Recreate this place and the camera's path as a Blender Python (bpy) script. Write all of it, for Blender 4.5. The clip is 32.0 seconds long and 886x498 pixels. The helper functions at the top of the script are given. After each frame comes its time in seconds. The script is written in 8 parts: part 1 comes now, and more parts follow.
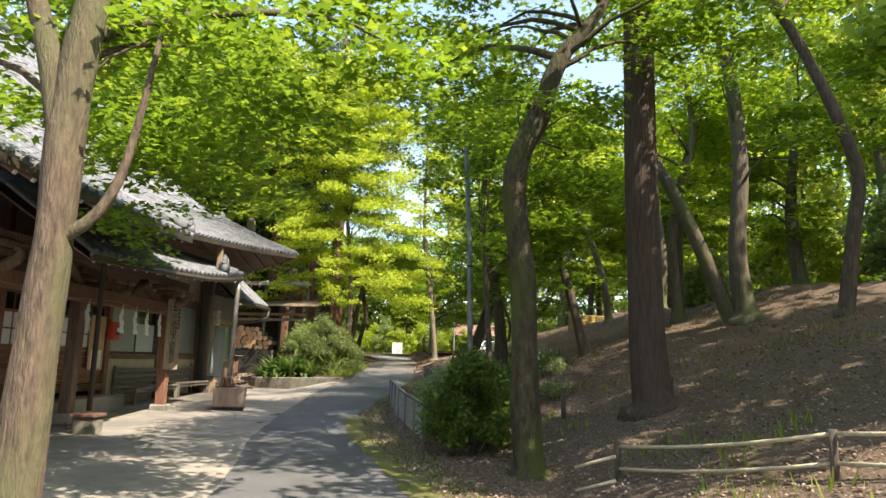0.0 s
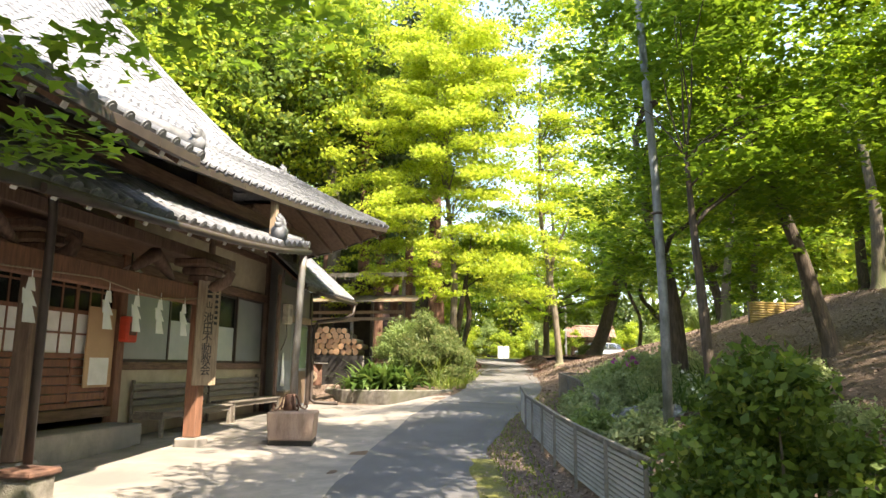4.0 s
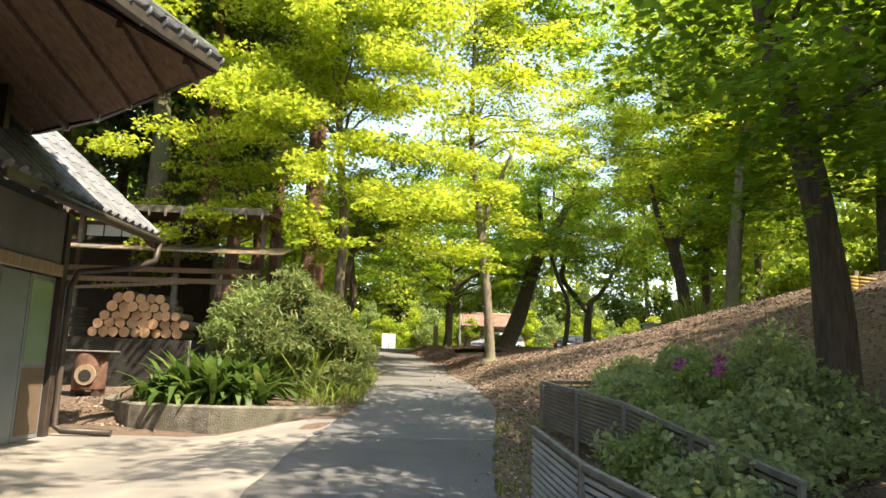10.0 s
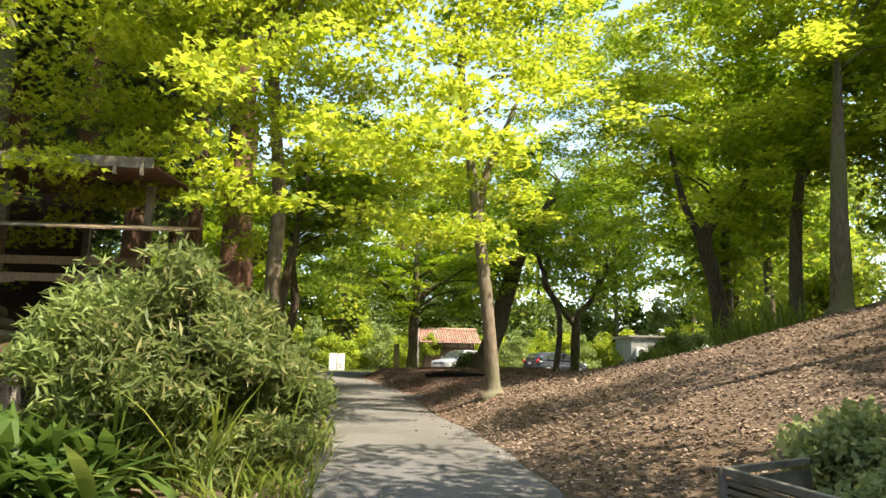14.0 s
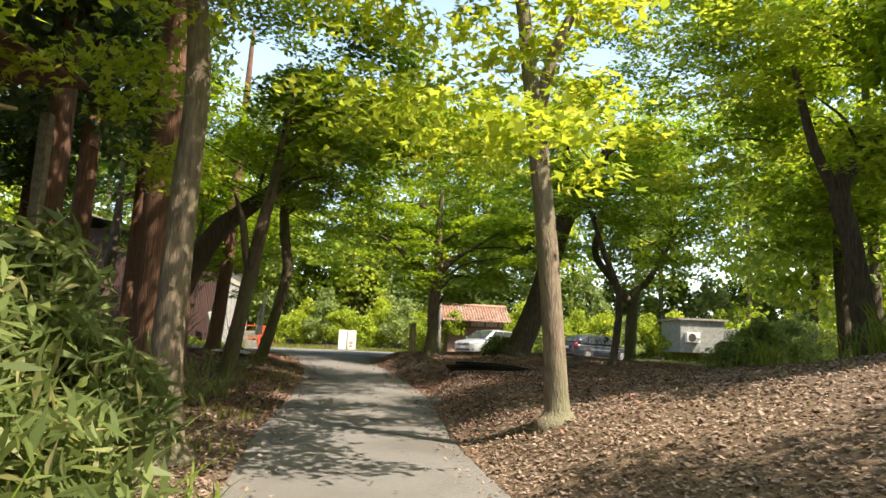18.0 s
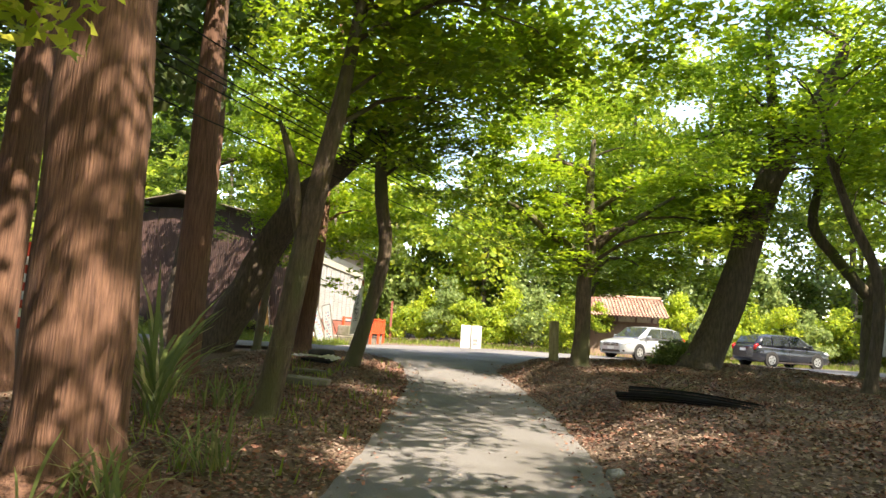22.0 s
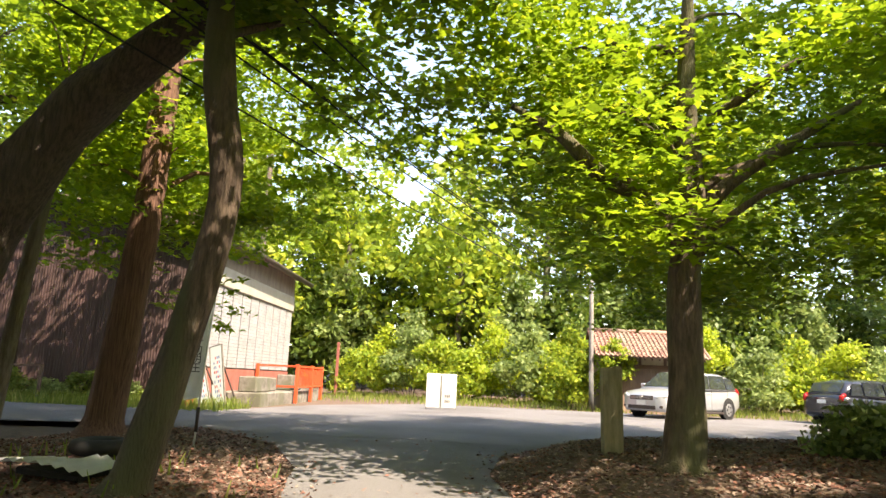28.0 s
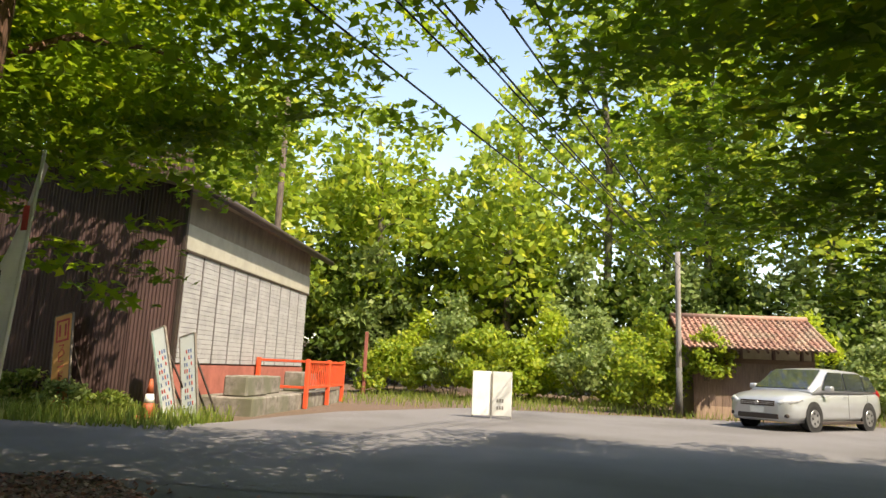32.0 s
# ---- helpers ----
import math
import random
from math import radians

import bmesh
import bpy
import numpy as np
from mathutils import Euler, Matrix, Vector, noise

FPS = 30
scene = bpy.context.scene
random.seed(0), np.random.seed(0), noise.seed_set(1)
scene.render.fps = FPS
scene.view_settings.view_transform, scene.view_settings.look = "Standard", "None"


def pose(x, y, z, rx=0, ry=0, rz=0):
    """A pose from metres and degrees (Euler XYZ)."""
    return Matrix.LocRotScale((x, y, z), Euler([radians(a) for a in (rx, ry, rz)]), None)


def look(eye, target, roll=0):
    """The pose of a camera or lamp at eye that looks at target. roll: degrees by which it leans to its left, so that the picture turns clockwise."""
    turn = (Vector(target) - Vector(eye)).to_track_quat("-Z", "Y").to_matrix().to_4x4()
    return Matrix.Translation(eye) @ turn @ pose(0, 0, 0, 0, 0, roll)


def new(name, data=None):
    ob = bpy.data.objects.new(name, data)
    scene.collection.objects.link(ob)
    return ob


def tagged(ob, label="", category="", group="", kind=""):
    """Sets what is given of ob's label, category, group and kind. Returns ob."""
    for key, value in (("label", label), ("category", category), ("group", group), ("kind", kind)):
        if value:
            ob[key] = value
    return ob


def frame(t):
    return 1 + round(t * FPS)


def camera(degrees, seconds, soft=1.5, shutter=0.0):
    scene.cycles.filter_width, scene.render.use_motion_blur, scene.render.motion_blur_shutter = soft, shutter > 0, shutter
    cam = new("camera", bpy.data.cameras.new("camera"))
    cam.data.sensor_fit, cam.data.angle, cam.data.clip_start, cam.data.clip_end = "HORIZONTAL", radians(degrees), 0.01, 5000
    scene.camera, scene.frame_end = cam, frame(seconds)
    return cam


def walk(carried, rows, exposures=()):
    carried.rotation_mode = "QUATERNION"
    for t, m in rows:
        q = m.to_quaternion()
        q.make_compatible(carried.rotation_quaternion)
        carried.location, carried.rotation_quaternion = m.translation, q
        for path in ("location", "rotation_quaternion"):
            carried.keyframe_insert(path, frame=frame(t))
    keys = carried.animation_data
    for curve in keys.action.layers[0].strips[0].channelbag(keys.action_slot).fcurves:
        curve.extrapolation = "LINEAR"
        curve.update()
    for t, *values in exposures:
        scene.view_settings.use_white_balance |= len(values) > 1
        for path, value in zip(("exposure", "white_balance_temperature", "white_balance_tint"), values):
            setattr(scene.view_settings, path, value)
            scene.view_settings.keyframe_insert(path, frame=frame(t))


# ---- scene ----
cam = camera(65.65, 32.0)
# seconds, place in metres, yaw, pitch, roll in degrees
ROWS = [
    (0.0, 0.000, 0.000, 1.600, -0.07, 9.35, -1.42),
    (0.5, -0.138, 0.775, 1.597, 3.92, 10.06, -1.66),
    (1.0, -0.289, 1.562, 1.598, 5.90, 10.16, -1.17),
    (1.5, -0.451, 2.348, 1.600, 6.92, 11.00, -0.80),
    (2.0, -0.615, 3.140, 1.606, 7.08, 11.01, -0.75),
    (2.5, -0.754, 3.931, 1.616, 6.79, 10.82, -0.65),
    (3.0, -0.893, 4.717, 1.622, 6.57, 10.07, -0.11),
    (3.5, -1.041, 5.485, 1.617, 7.52, 9.80, -0.24),
    (5.5, -1.768, 8.551, 1.619, 7.98, 9.28, -1.13),
    (6.0, -1.969, 9.292, 1.627, 7.36, 9.62, -1.08),
    (6.5, -2.144, 10.026, 1.645, 7.38, 10.20, -1.01),
    (7.0, -2.313, 10.791, 1.657, 6.84, 10.06, -0.89),
    (7.5, -2.433, 11.578, 1.669, 5.18, 9.54, -0.59),
    (8.0, -2.552, 12.339, 1.677, 2.54, 10.29, -0.42),
    (8.5, -2.622, 13.093, 1.695, -0.10, 11.22, -0.81),
    (9.0, -2.656, 13.853, 1.720, -2.05, 10.77, -1.06),
    (9.5, -2.654, 14.632, 1.741, -2.86, 9.75, -1.40),
    (10.0, -2.688, 15.408, 1.757, -2.83, 8.98, -1.93),
    (10.5, -2.747, 16.195, 1.778, -1.92, 8.65, -2.57),
    (11.0, -2.854, 16.948, 1.795, -2.20, 9.30, -2.04),
    (11.5, -2.986, 17.706, 1.819, -2.86, 9.27, -1.45),
    (12.0, -3.063, 18.445, 1.849, -3.79, 9.28, -1.25),
    (12.5, -3.116, 19.193, 1.883, -5.11, 10.20, -1.47),
    (13.0, -3.142, 19.921, 1.921, -6.01, 10.66, -1.40),
    (13.5, -3.160, 20.657, 1.971, -6.33, 10.59, -1.19),
    (14.0, -3.134, 21.394, 2.033, -7.36, 10.46, -0.89),
    (14.5, -3.106, 22.095, 2.078, -8.15, 10.00, -0.57),
    (16.5, -2.889, 24.610, 2.193, -8.64, 9.24, -1.60),
    (17.0, -2.768, 25.303, 2.257, -7.71, 8.90, -1.82),
    (17.5, -2.675, 26.033, 2.352, -6.49, 8.58, -2.01),
    (18.0, -2.562, 26.743, 2.455, -5.47, 8.34, -2.46),
    (18.5, -2.506, 27.437, 2.544, -4.82, 8.38, -2.90),
    (19.0, -2.445, 28.144, 2.611, -4.24, 8.62, -3.66),
    (19.5, -2.406, 28.878, 2.672, -4.24, 8.28, -3.63),
    (20.0, -2.381, 29.631, 2.716, -3.50, 7.86, -3.54),
    (20.5, -2.450, 30.398, 2.748, -0.97, 7.17, -3.37),
    (21.0, -2.479, 31.156, 2.790, 2.12, 6.77, -3.64),
    (21.5, -2.544, 31.882, 2.826, 3.98, 6.89, -3.73),
    (22.0, -2.574, 32.615, 2.842, 5.21, 6.97, -3.38),
    (22.5, -2.597, 33.373, 2.841, 4.21, 7.19, -2.61),
    (23.0, -2.626, 34.168, 2.839, 3.23, 7.59, -2.07),
    (23.5, -2.673, 34.948, 2.848, 2.92, 7.74, -2.49),
    (24.0, -2.711, 35.708, 2.873, 2.59, 8.13, -2.19),
    (24.5, -2.734, 36.461, 2.905, 2.38, 9.04, -1.91),
    (26.5, -2.781, 39.768, 3.007, 2.63, 10.25, -2.22),
    (27.0, -2.835, 40.501, 3.019, 2.77, 10.51, -2.43),
    (27.5, -2.883, 41.177, 3.032, 2.82, 10.77, -2.60),
    (28.0, -2.950, 41.846, 3.066, 3.02, 10.78, -2.56),
    (28.5, -3.034, 42.523, 3.092, 3.10, 10.63, -2.23),
    (29.0, -3.124, 43.234, 3.109, 3.32, 10.14, -1.71),
    (29.5, -3.179, 43.913, 3.137, 3.45, 9.78, -1.14),
    (30.0, -3.236, 44.550, 3.170, 3.53, 9.47, -0.87),
    (30.5, -3.280, 45.131, 3.187, 3.64, 9.45, -1.10),
    (31.0, -3.325, 45.691, 3.213, 4.30, 9.45, -1.56),
    (31.5, -3.374, 46.218, 3.234, 5.24, 9.70, -2.09),
    (32.0, -3.432, 46.742, 3.252, 6.43, 9.88, -2.59),
]
walk(cam, [(t, pose(x, y, z, 90 + pitch, roll, yaw)) for t, x, y, z, yaw, pitch, roll in ROWS],
     exposures=[(0.0, 1.8, 7500, 10), (1.2, 1.95, 7500, 10), (3.0, 2.5, 7800, 12), (6.0, 2.2, 7800, 10), (12.0, 2.0, 8100, 9), (17.0, 1.78, 7900, 10), (20.0, 2.0, 7900, 12), (24.0, 2.5, 7900, 13), (28.0, 2.25, 8100, 16), (30.5, 1.8, 8200, 14), (32.0, 1.5, 8100, 12)])

# ---- world, sun ----
SUN_DIR = Vector((0.50, -0.42, 0.86)).normalized()
world = bpy.data.worlds.new("world")
scene.world = world
world.use_nodes = True
wn = world.node_tree
sky = wn.nodes.new("ShaderNodeTexSky")
sky.sky_type = 'NISHITA'
sky.sun_disc = False
sky.sun_elevation = math.asin(SUN_DIR.z)
sky.sun_rotation = math.atan2(SUN_DIR.x, SUN_DIR.y)
wn.nodes["Background"].inputs[1].default_value = 0.15
wn.links.new(sky.outputs[0], wn.nodes["Background"].inputs[0])
sun = new("sun", bpy.data.lights.new("sun", 'SUN'))
sun.data.energy = 3.3
sun.data.angle = radians(0.55)
sun.data.color = (1.0, 0.95, 0.86)
sun.matrix_world = look((20, -20, 40), Vector((20, -20, 40)) - SUN_DIR)


# ---- materials ----
def material(name, base, rough=0.8, metal=0.0, second=None, scale=4.0, detail=6.0, bump=0.0, bump_scale=40.0,
             amount=0.5, stretch=(1, 1, 1), rand=0.0, spec=0.4, trans=0.0, island=0.0, third=None, third_scale=0.6):
    """Principled material with two scales of colour variation, bump and optional per-piece variation."""
    m = bpy.data.materials.new(name)
    m.use_nodes = True
    nt = m.node_tree
    n, l = nt.nodes, nt.links
    b = n["Principled BSDF"]
    b.inputs["Roughness"].default_value = rough
    b.inputs["Metallic"].default_value = metal
    b.inputs["Specular IOR Level"].default_value = spec
    tc = n.new("ShaderNodeTexCoord")
    mp = n.new("ShaderNodeMapping")
    mp.inputs["Scale"].default_value = stretch
    l.new(tc.outputs["Object"], mp.inputs[0])
    no = n.new("ShaderNodeTexNoise")
    no.inputs["Scale"].default_value = scale
    no.inputs["Detail"].default_value = detail
    no.inputs["Roughness"].default_value = 0.65
    l.new(mp.outputs[0], no.inputs["Vector"])
    ramp = n.new("ShaderNodeValToRGB")
    ramp.color_ramp.elements[0].position = 0.5 - 0.25 * amount
    ramp.color_ramp.elements[1].position = 0.5 + 0.25 * amount
    ramp.color_ramp.elements[0].color = (*(second or [c * 0.6 for c in base]), 1)
    ramp.color_ramp.elements[1].color = (*base, 1)
    l.new(no.outputs[0], ramp.inputs[0])
    out = ramp.outputs[0]
    if third:
        n3 = n.new("ShaderNodeTexNoise")
        n3.inputs["Scale"].default_value = third_scale
        n3.inputs["Detail"].default_value = 4
        l.new(mp.outputs[0], n3.inputs["Vector"])
        r3 = n.new("ShaderNodeValToRGB")
        r3.color_ramp.elements[0].position, r3.color_ramp.elements[1].position = 0.45, 0.62
        l.new(n3.outputs[0], r3.inputs[0])
        mx = n.new("ShaderNodeMixRGB")
        mx.inputs[2].default_value = (*third, 1)
        l.new(r3.outputs[0], mx.inputs[0])
        l.new(out, mx.inputs[1])
        out = mx.outputs[0]
    if rand or island:
        if rand:
            src = n.new("ShaderNodeObjectInfo").outputs["Random"]
        else:
            src = n.new("ShaderNodeNewGeometry").outputs["Random Per Island"]
        mr = n.new("ShaderNodeMapRange")
        k = rand or island
        mr.inputs["To Min"].default_value, mr.inputs["To Max"].default_value = 1 - k, 1 + k
        l.new(src, mr.inputs[0])
        hs = n.new("ShaderNodeHueSaturation")
        l.new(mr.outputs[0], hs.inputs["Value"])
        l.new(out, hs.inputs["Color"])
        out = hs.outputs[0]
    l.new(out, b.inputs["Base Color"])
    if bump:
        nb = n.new("ShaderNodeTexNoise")
        nb.inputs["Scale"].default_value = bump_scale
        nb.inputs["Detail"].default_value = 5
        l.new(mp.outputs[0], nb.inputs["Vector"])
        bp = n.new("ShaderNodeBump")
        bp.inputs["Strength"].default_value = bump
        bp.inputs["Distance"].default_value = 0.03
        l.new(nb.outputs[0], bp.inputs["Height"])
        l.new(bp.outputs[0], b.inputs["Normal"])
    return m


def leaf_material(name, light, dark, translucent=0.5, warm=(0.30, 0.34, 0.03), warmth=0.15):
    """Thin leaf: diffuse with a translucent share, each leaf of its own tone."""
    m = bpy.data.materials.new(name)
    m.use_nodes = True
    n, l = m.node_tree.nodes, m.node_tree.links
    n.remove(n["Principled BSDF"])
    out = n["Material Output"]
    geo = n.new("ShaderNodeNewGeometry")
    ramp = n.new("ShaderNodeValToRGB")
    e = ramp.color_ramp.elements
    e[0].position, e[1].position = 0.0, 1.0 - warmth
    e[0].color, e[1].color = (*dark, 1), (*light, 1)
    w = e.new(1.0)
    w.color = (*warm, 1)
    l.new(geo.outputs["Random Per Island"], ramp.inputs[0])
    p = n.new("ShaderNodeBsdfPrincipled")
    p.inputs["Roughness"].default_value = 0.5
    p.inputs["Specular IOR Level"].default_value = 0.3
    t = n.new("ShaderNodeBsdfTranslucent")
    hs = n.new("ShaderNodeHueSaturation")
    hs.inputs["Hue"].default_value = 0.485
    hs.inputs["Saturation"].default_value = 1.02
    hs.inputs["Value"].default_value = 1.7
    mix = n.new("ShaderNodeMixShader")
    mix.inputs[0].default_value = translucent
    l.new(ramp.outputs[0], p.inputs["Base Color"])
    l.new(ramp.outputs[0], hs.inputs["Color"])
    l.new(hs.outputs[0], t.inputs["Color"])
    l.new(p.outputs[0], mix.inputs[1])
    l.new(t.outputs[0], mix.inputs[2])
    l.new(mix.outputs[0], out.inputs[0])
    return m


M_ASPHALT = material("asphalt", (0.165, 0.165, 0.175), 0.9, second=(0.105, 0.105, 0.112), scale=60, bump=0.5, bump_scale=160,
                     third=(0.115, 0.113, 0.115), third_scale=0.9)
M_PATHOLD = material("worn_pale_asphalt", (0.2, 0.195, 0.198), 0.92, second=(0.135, 0.131, 0.132), scale=60, bump=0.5, bump_scale=160,
                     third=(0.13, 0.125, 0.122), third_scale=0.7)
M_ROAD = material("road_asphalt", (0.185, 0.18, 0.185), 0.9, second=(0.135, 0.13, 0.135), scale=50, bump=0.4, bump_scale=150,
                  third=(0.125, 0.12, 0.12), third_scale=0.45)
M_CONCRETE = material("concrete", (0.34, 0.30, 0.265), 0.9, second=(0.23, 0.212, 0.195), scale=3, bump=0.25, bump_scale=70,
                      third=(0.19, 0.18, 0.17), third_scale=0.5)
M_BASIN = material("rust_stained_concrete", (0.34, 0.25, 0.205), 0.95, second=(0.22, 0.155, 0.125), scale=4, bump=0.5, bump_scale=40, stretch=(2, 2, 0.6))
M_OLDCONC = material("weathered_concrete", (0.27, 0.245, 0.215), 0.95, second=(0.125, 0.115, 0.095), scale=5, bump=0.5, bump_scale=40,
                     third=(0.13, 0.13, 0.09), third_scale=1.4)
M_SOIL = material("leaf_litter_soil", (0.17, 0.118, 0.09), 1.0, second=(0.085, 0.06, 0.047), scale=14, bump=0.9, bump_scale=30,
                  third=(0.12, 0.082, 0.055), third_scale=0.35)
M_LITTER = material("dry_leaves", (0.29, 0.22, 0.18), 0.95, second=(0.19, 0.14, 0.115), scale=3, island=0.45, spec=0.12)
M_LITTER_RED = material("cedar_needles", (0.27, 0.13, 0.095), 0.95, second=(0.165, 0.08, 0.06), scale=3, island=0.5, spec=0.2)
M_WOOD = material("aged_wood", (0.21, 0.135, 0.10), 0.75, second=(0.115, 0.073, 0.055), scale=5, stretch=(5, 5, 0.6), bump=0.3, bump_scale=18)
M_WOODH = material("aged_wood_rail", (0.20, 0.122, 0.08), 0.75, second=(0.11, 0.065, 0.044), scale=5, stretch=(5, 0.6, 5), bump=0.3, bump_scale=18)
M_WOODRED = material("red_brown_wood", (0.28, 0.13, 0.08), 0.7, second=(0.16, 0.077, 0.05), scale=5, stretch=(5, 5, 0.6), bump=0.25, bump_scale=18, rand=0.12)
M_WOODPALE = material("bleached_wood", (0.36, 0.27, 0.19), 0.85, second=(0.24, 0.175, 0.12), scale=5, stretch=(6, 6, 0.7), bump=0.3, bump_scale=20)
M_WOODGREY = material("grey_bench_wood", (0.23, 0.20, 0.17), 0.85, second=(0.13, 0.112, 0.095), scale=5, stretch=(5, 0.5, 5), bump=0.3, bump_scale=20, rand=0.1)
M_ROOF = material("grey_roof_tile", (0.185, 0.19, 0.205), 0.5, second=(0.095, 0.1, 0.11), scale=6, island=0.22, rand=0.0, spec=0.4, bump=0.15, bump_scale=30)
M_PLASTER = material("ochre_plaster", (0.46, 0.40, 0.29), 0.95, second=(0.38, 0.325, 0.235), scale=2.5, bump=0.15, bump_scale=60)
M_GREYWALL = material("grey_metal_siding", (0.19, 0.185, 0.18), 0.6, second=(0.14, 0.137, 0.133), scale=1.5, stretch=(1, 1, 0.3))
M_WHITE = material("white_paint", (0.78, 0.78, 0.76), 0.7, second=(0.66, 0.66, 0.63), scale=3)
M_PAPER = material("white_paper", (0.86, 0.86, 0.84), 0.9, second=(0.78, 0.78, 0.75), scale=6)
M_BLACK = material("black_ink", (0.015, 0.015, 0.016), 0.8, second=(0.03, 0.03, 0.03))
# near-black standing in for shade in interiors and under things; also colours a mat
M_DARK = material("shade_and_mat_black", (0.03, 0.027, 0.025), 0.95, second=(0.018, 0.016, 0.015))
M_RED = material("red_paint", (0.62, 0.07, 0.035), 0.5, second=(0.50, 0.055, 0.03), scale=4)
M_METALGREY = material("galvanised_pipe", (0.38, 0.37, 0.35), 0.5, 0.4, second=(0.24, 0.21, 0.18), scale=5, stretch=(3, 3, 0.6))
M_RUST = material("rusty_metal", (0.20, 0.105, 0.075), 0.85, 0.1, second=(0.10, 0.055, 0.042), scale=7, bump=0.3)
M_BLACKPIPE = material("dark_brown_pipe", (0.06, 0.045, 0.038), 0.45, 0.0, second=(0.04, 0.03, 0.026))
M_ROCK = material("grey_rock", (0.30, 0.30, 0.30), 0.95, second=(0.17, 0.17, 0.165), scale=6, bump=0.8, bump_scale=20)
M_BARK = material("maple_bark", (0.155, 0.125, 0.095), 0.95, second=(0.075, 0.06, 0.046), scale=9, stretch=(2.5, 2.5, 0.5), bump=0.9,
                  bump_scale=22, third=(0.10, 0.115, 0.05), third_scale=0.8)
M_BARKPALE = material("pale_bark", (0.25, 0.20, 0.155), 0.95, second=(0.13, 0.10, 0.075), scale=9, stretch=(2.5, 2.5, 0.5), bump=0.8,
                      bump_scale=22, third=(0.17, 0.165, 0.11), third_scale=0.7)
M_BARKTAN = material("brown_maple_bark", (0.16, 0.115, 0.082), 0.95, second=(0.068, 0.05, 0.037), scale=9, stretch=(2.2, 2.2, 0.5), bump=0.9, bump_scale=22, third=(0.10, 0.10, 0.05), third_scale=1.1)
M_BARKMOSS = material("mossy_bark", (0.08, 0.066, 0.04), 0.95, second=(0.032, 0.027, 0.018), scale=8, stretch=(2.0, 2.0, 0.6), bump=1.0, bump_scale=18, third=(0.07, 0.08, 0.02), third_scale=1.3)
M_BARKDARK = material("dark_bark", (0.13, 0.10, 0.078), 0.95, second=(0.062, 0.048, 0.038), scale=9, stretch=(2.5, 2.5, 0.4), bump=0.9, bump_scale=22)
M_BARKCEDAR = material("cedar_bark", (0.225, 0.12, 0.08), 0.95, second=(0.10, 0.052, 0.038), scale=11, stretch=(4, 4, 0.22), bump=1.0, bump_scale=14)
M_BARKBROWN = material("brown_ridged_bark", (0.105, 0.072, 0.056), 0.95, second=(0.05, 0.035, 0.029), scale=11, stretch=(4, 4, 0.22), bump=1.0, bump_scale=14)
L_YELLOW = leaf_material("leaf_yellow_green", (0.37, 0.45, 0.055), (0.20, 0.29, 0.035), 0.5, (0.46, 0.48, 0.09))
L_MAPLE = leaf_material("leaf_maple", (0.20, 0.31, 0.024), (0.10, 0.19, 0.018), 0.52, (0.29, 0.35, 0.03))
L_MAPLEDEEP = leaf_material("leaf_maple_deep", (0.145, 0.245, 0.024), (0.075, 0.145, 0.017), 0.52, (0.22, 0.29, 0.03))
L_BROAD = leaf_material("leaf_broad", (0.12, 0.185, 0.032), (0.05, 0.095, 0.02), 0.42, (0.21, 0.25, 0.05))
L_CEDAR = leaf_material("leaf_cedar", (0.095, 0.14, 0.048), (0.048, 0.08, 0.03), 0.35, (0.13, 0.15, 0.055))
L_FAR = leaf_material("leaf_far", (0.27, 0.36, 0.045), (0.13, 0.21, 0.03), 0.5, (0.40, 0.42, 0.06), 0.25)
L_BUSH = leaf_material("leaf_bush", (0.235, 0.31, 0.105), (0.12, 0.18, 0.06), 0.45, (0.33, 0.38, 0.15))
L_SILVER = leaf_material("leaf_grey_green", (0.32, 0.37, 0.19), (0.19, 0.24, 0.11), 0.45, (0.30, 0.34, 0.16))
L_FATSIA = leaf_material("leaf_strap", (0.085, 0.15, 0.032), (0.04, 0.085, 0.018), 0.35, (0.17, 0.23, 0.055), 0.1)
L_BAMBOO = leaf_material("leaf_bamboo", (0.17, 0.22, 0.075), (0.09, 0.135, 0.045), 0.45, (0.33, 0.31, 0.15), 0.2)
L_GRASS = leaf_material("leaf_grass", (0.20, 0.26, 0.05), (0.10, 0.16, 0.03), 0.45, (0.34, 0.33, 0.11), 0.2)


def glass(name, tint=(0.75, 0.8, 0.78), rough=0.02, alpha=0.35):
    m = bpy.data.materials.new(name)
    m.use_nodes = True
    n, l = m.node_tree.nodes, m.node_tree.links
    p = n["Principled BSDF"]
    p.inputs["Base Color"].default_value = (*tint, 1)
    p.inputs["Roughness"].default_value = rough
    p.inputs["Specular IOR Level"].default_value = 0.6
    t = n.new("ShaderNodeBsdfTransparent")
    t.inputs[0].default_value = (0.8, 0.85, 0.83, 1)
    mix = n.new("ShaderNodeMixShader")
    mix.inputs[0].default_value = alpha
    l.new(t.outputs[0], mix.inputs[1])
    l.new(p.outputs[0], mix.inputs[2])
    l.new(mix.outputs[0], n["Material Output"].inputs[0])
    return m


M_GLASS = glass("dark_window_glass", (0.02, 0.025, 0.025), 0.03, 0.6)
M_FROST = material("frosted_glass", (0.50, 0.54, 0.53), 0.25, second=(0.42, 0.47, 0.465), scale=1.5, spec=0.6)


# ---- mesh helpers ----
def mesh_ob(name, bm, mat, parent=None, label=""):
    me = bpy.data.meshes.new(name)
    bm.to_mesh(me)
    bm.free()
    ob = new(name, me)
    if mat:
        me.materials.append(mat)
    if parent:
        ob.parent = parent
    if label:
        ob["label"] = label
    return ob


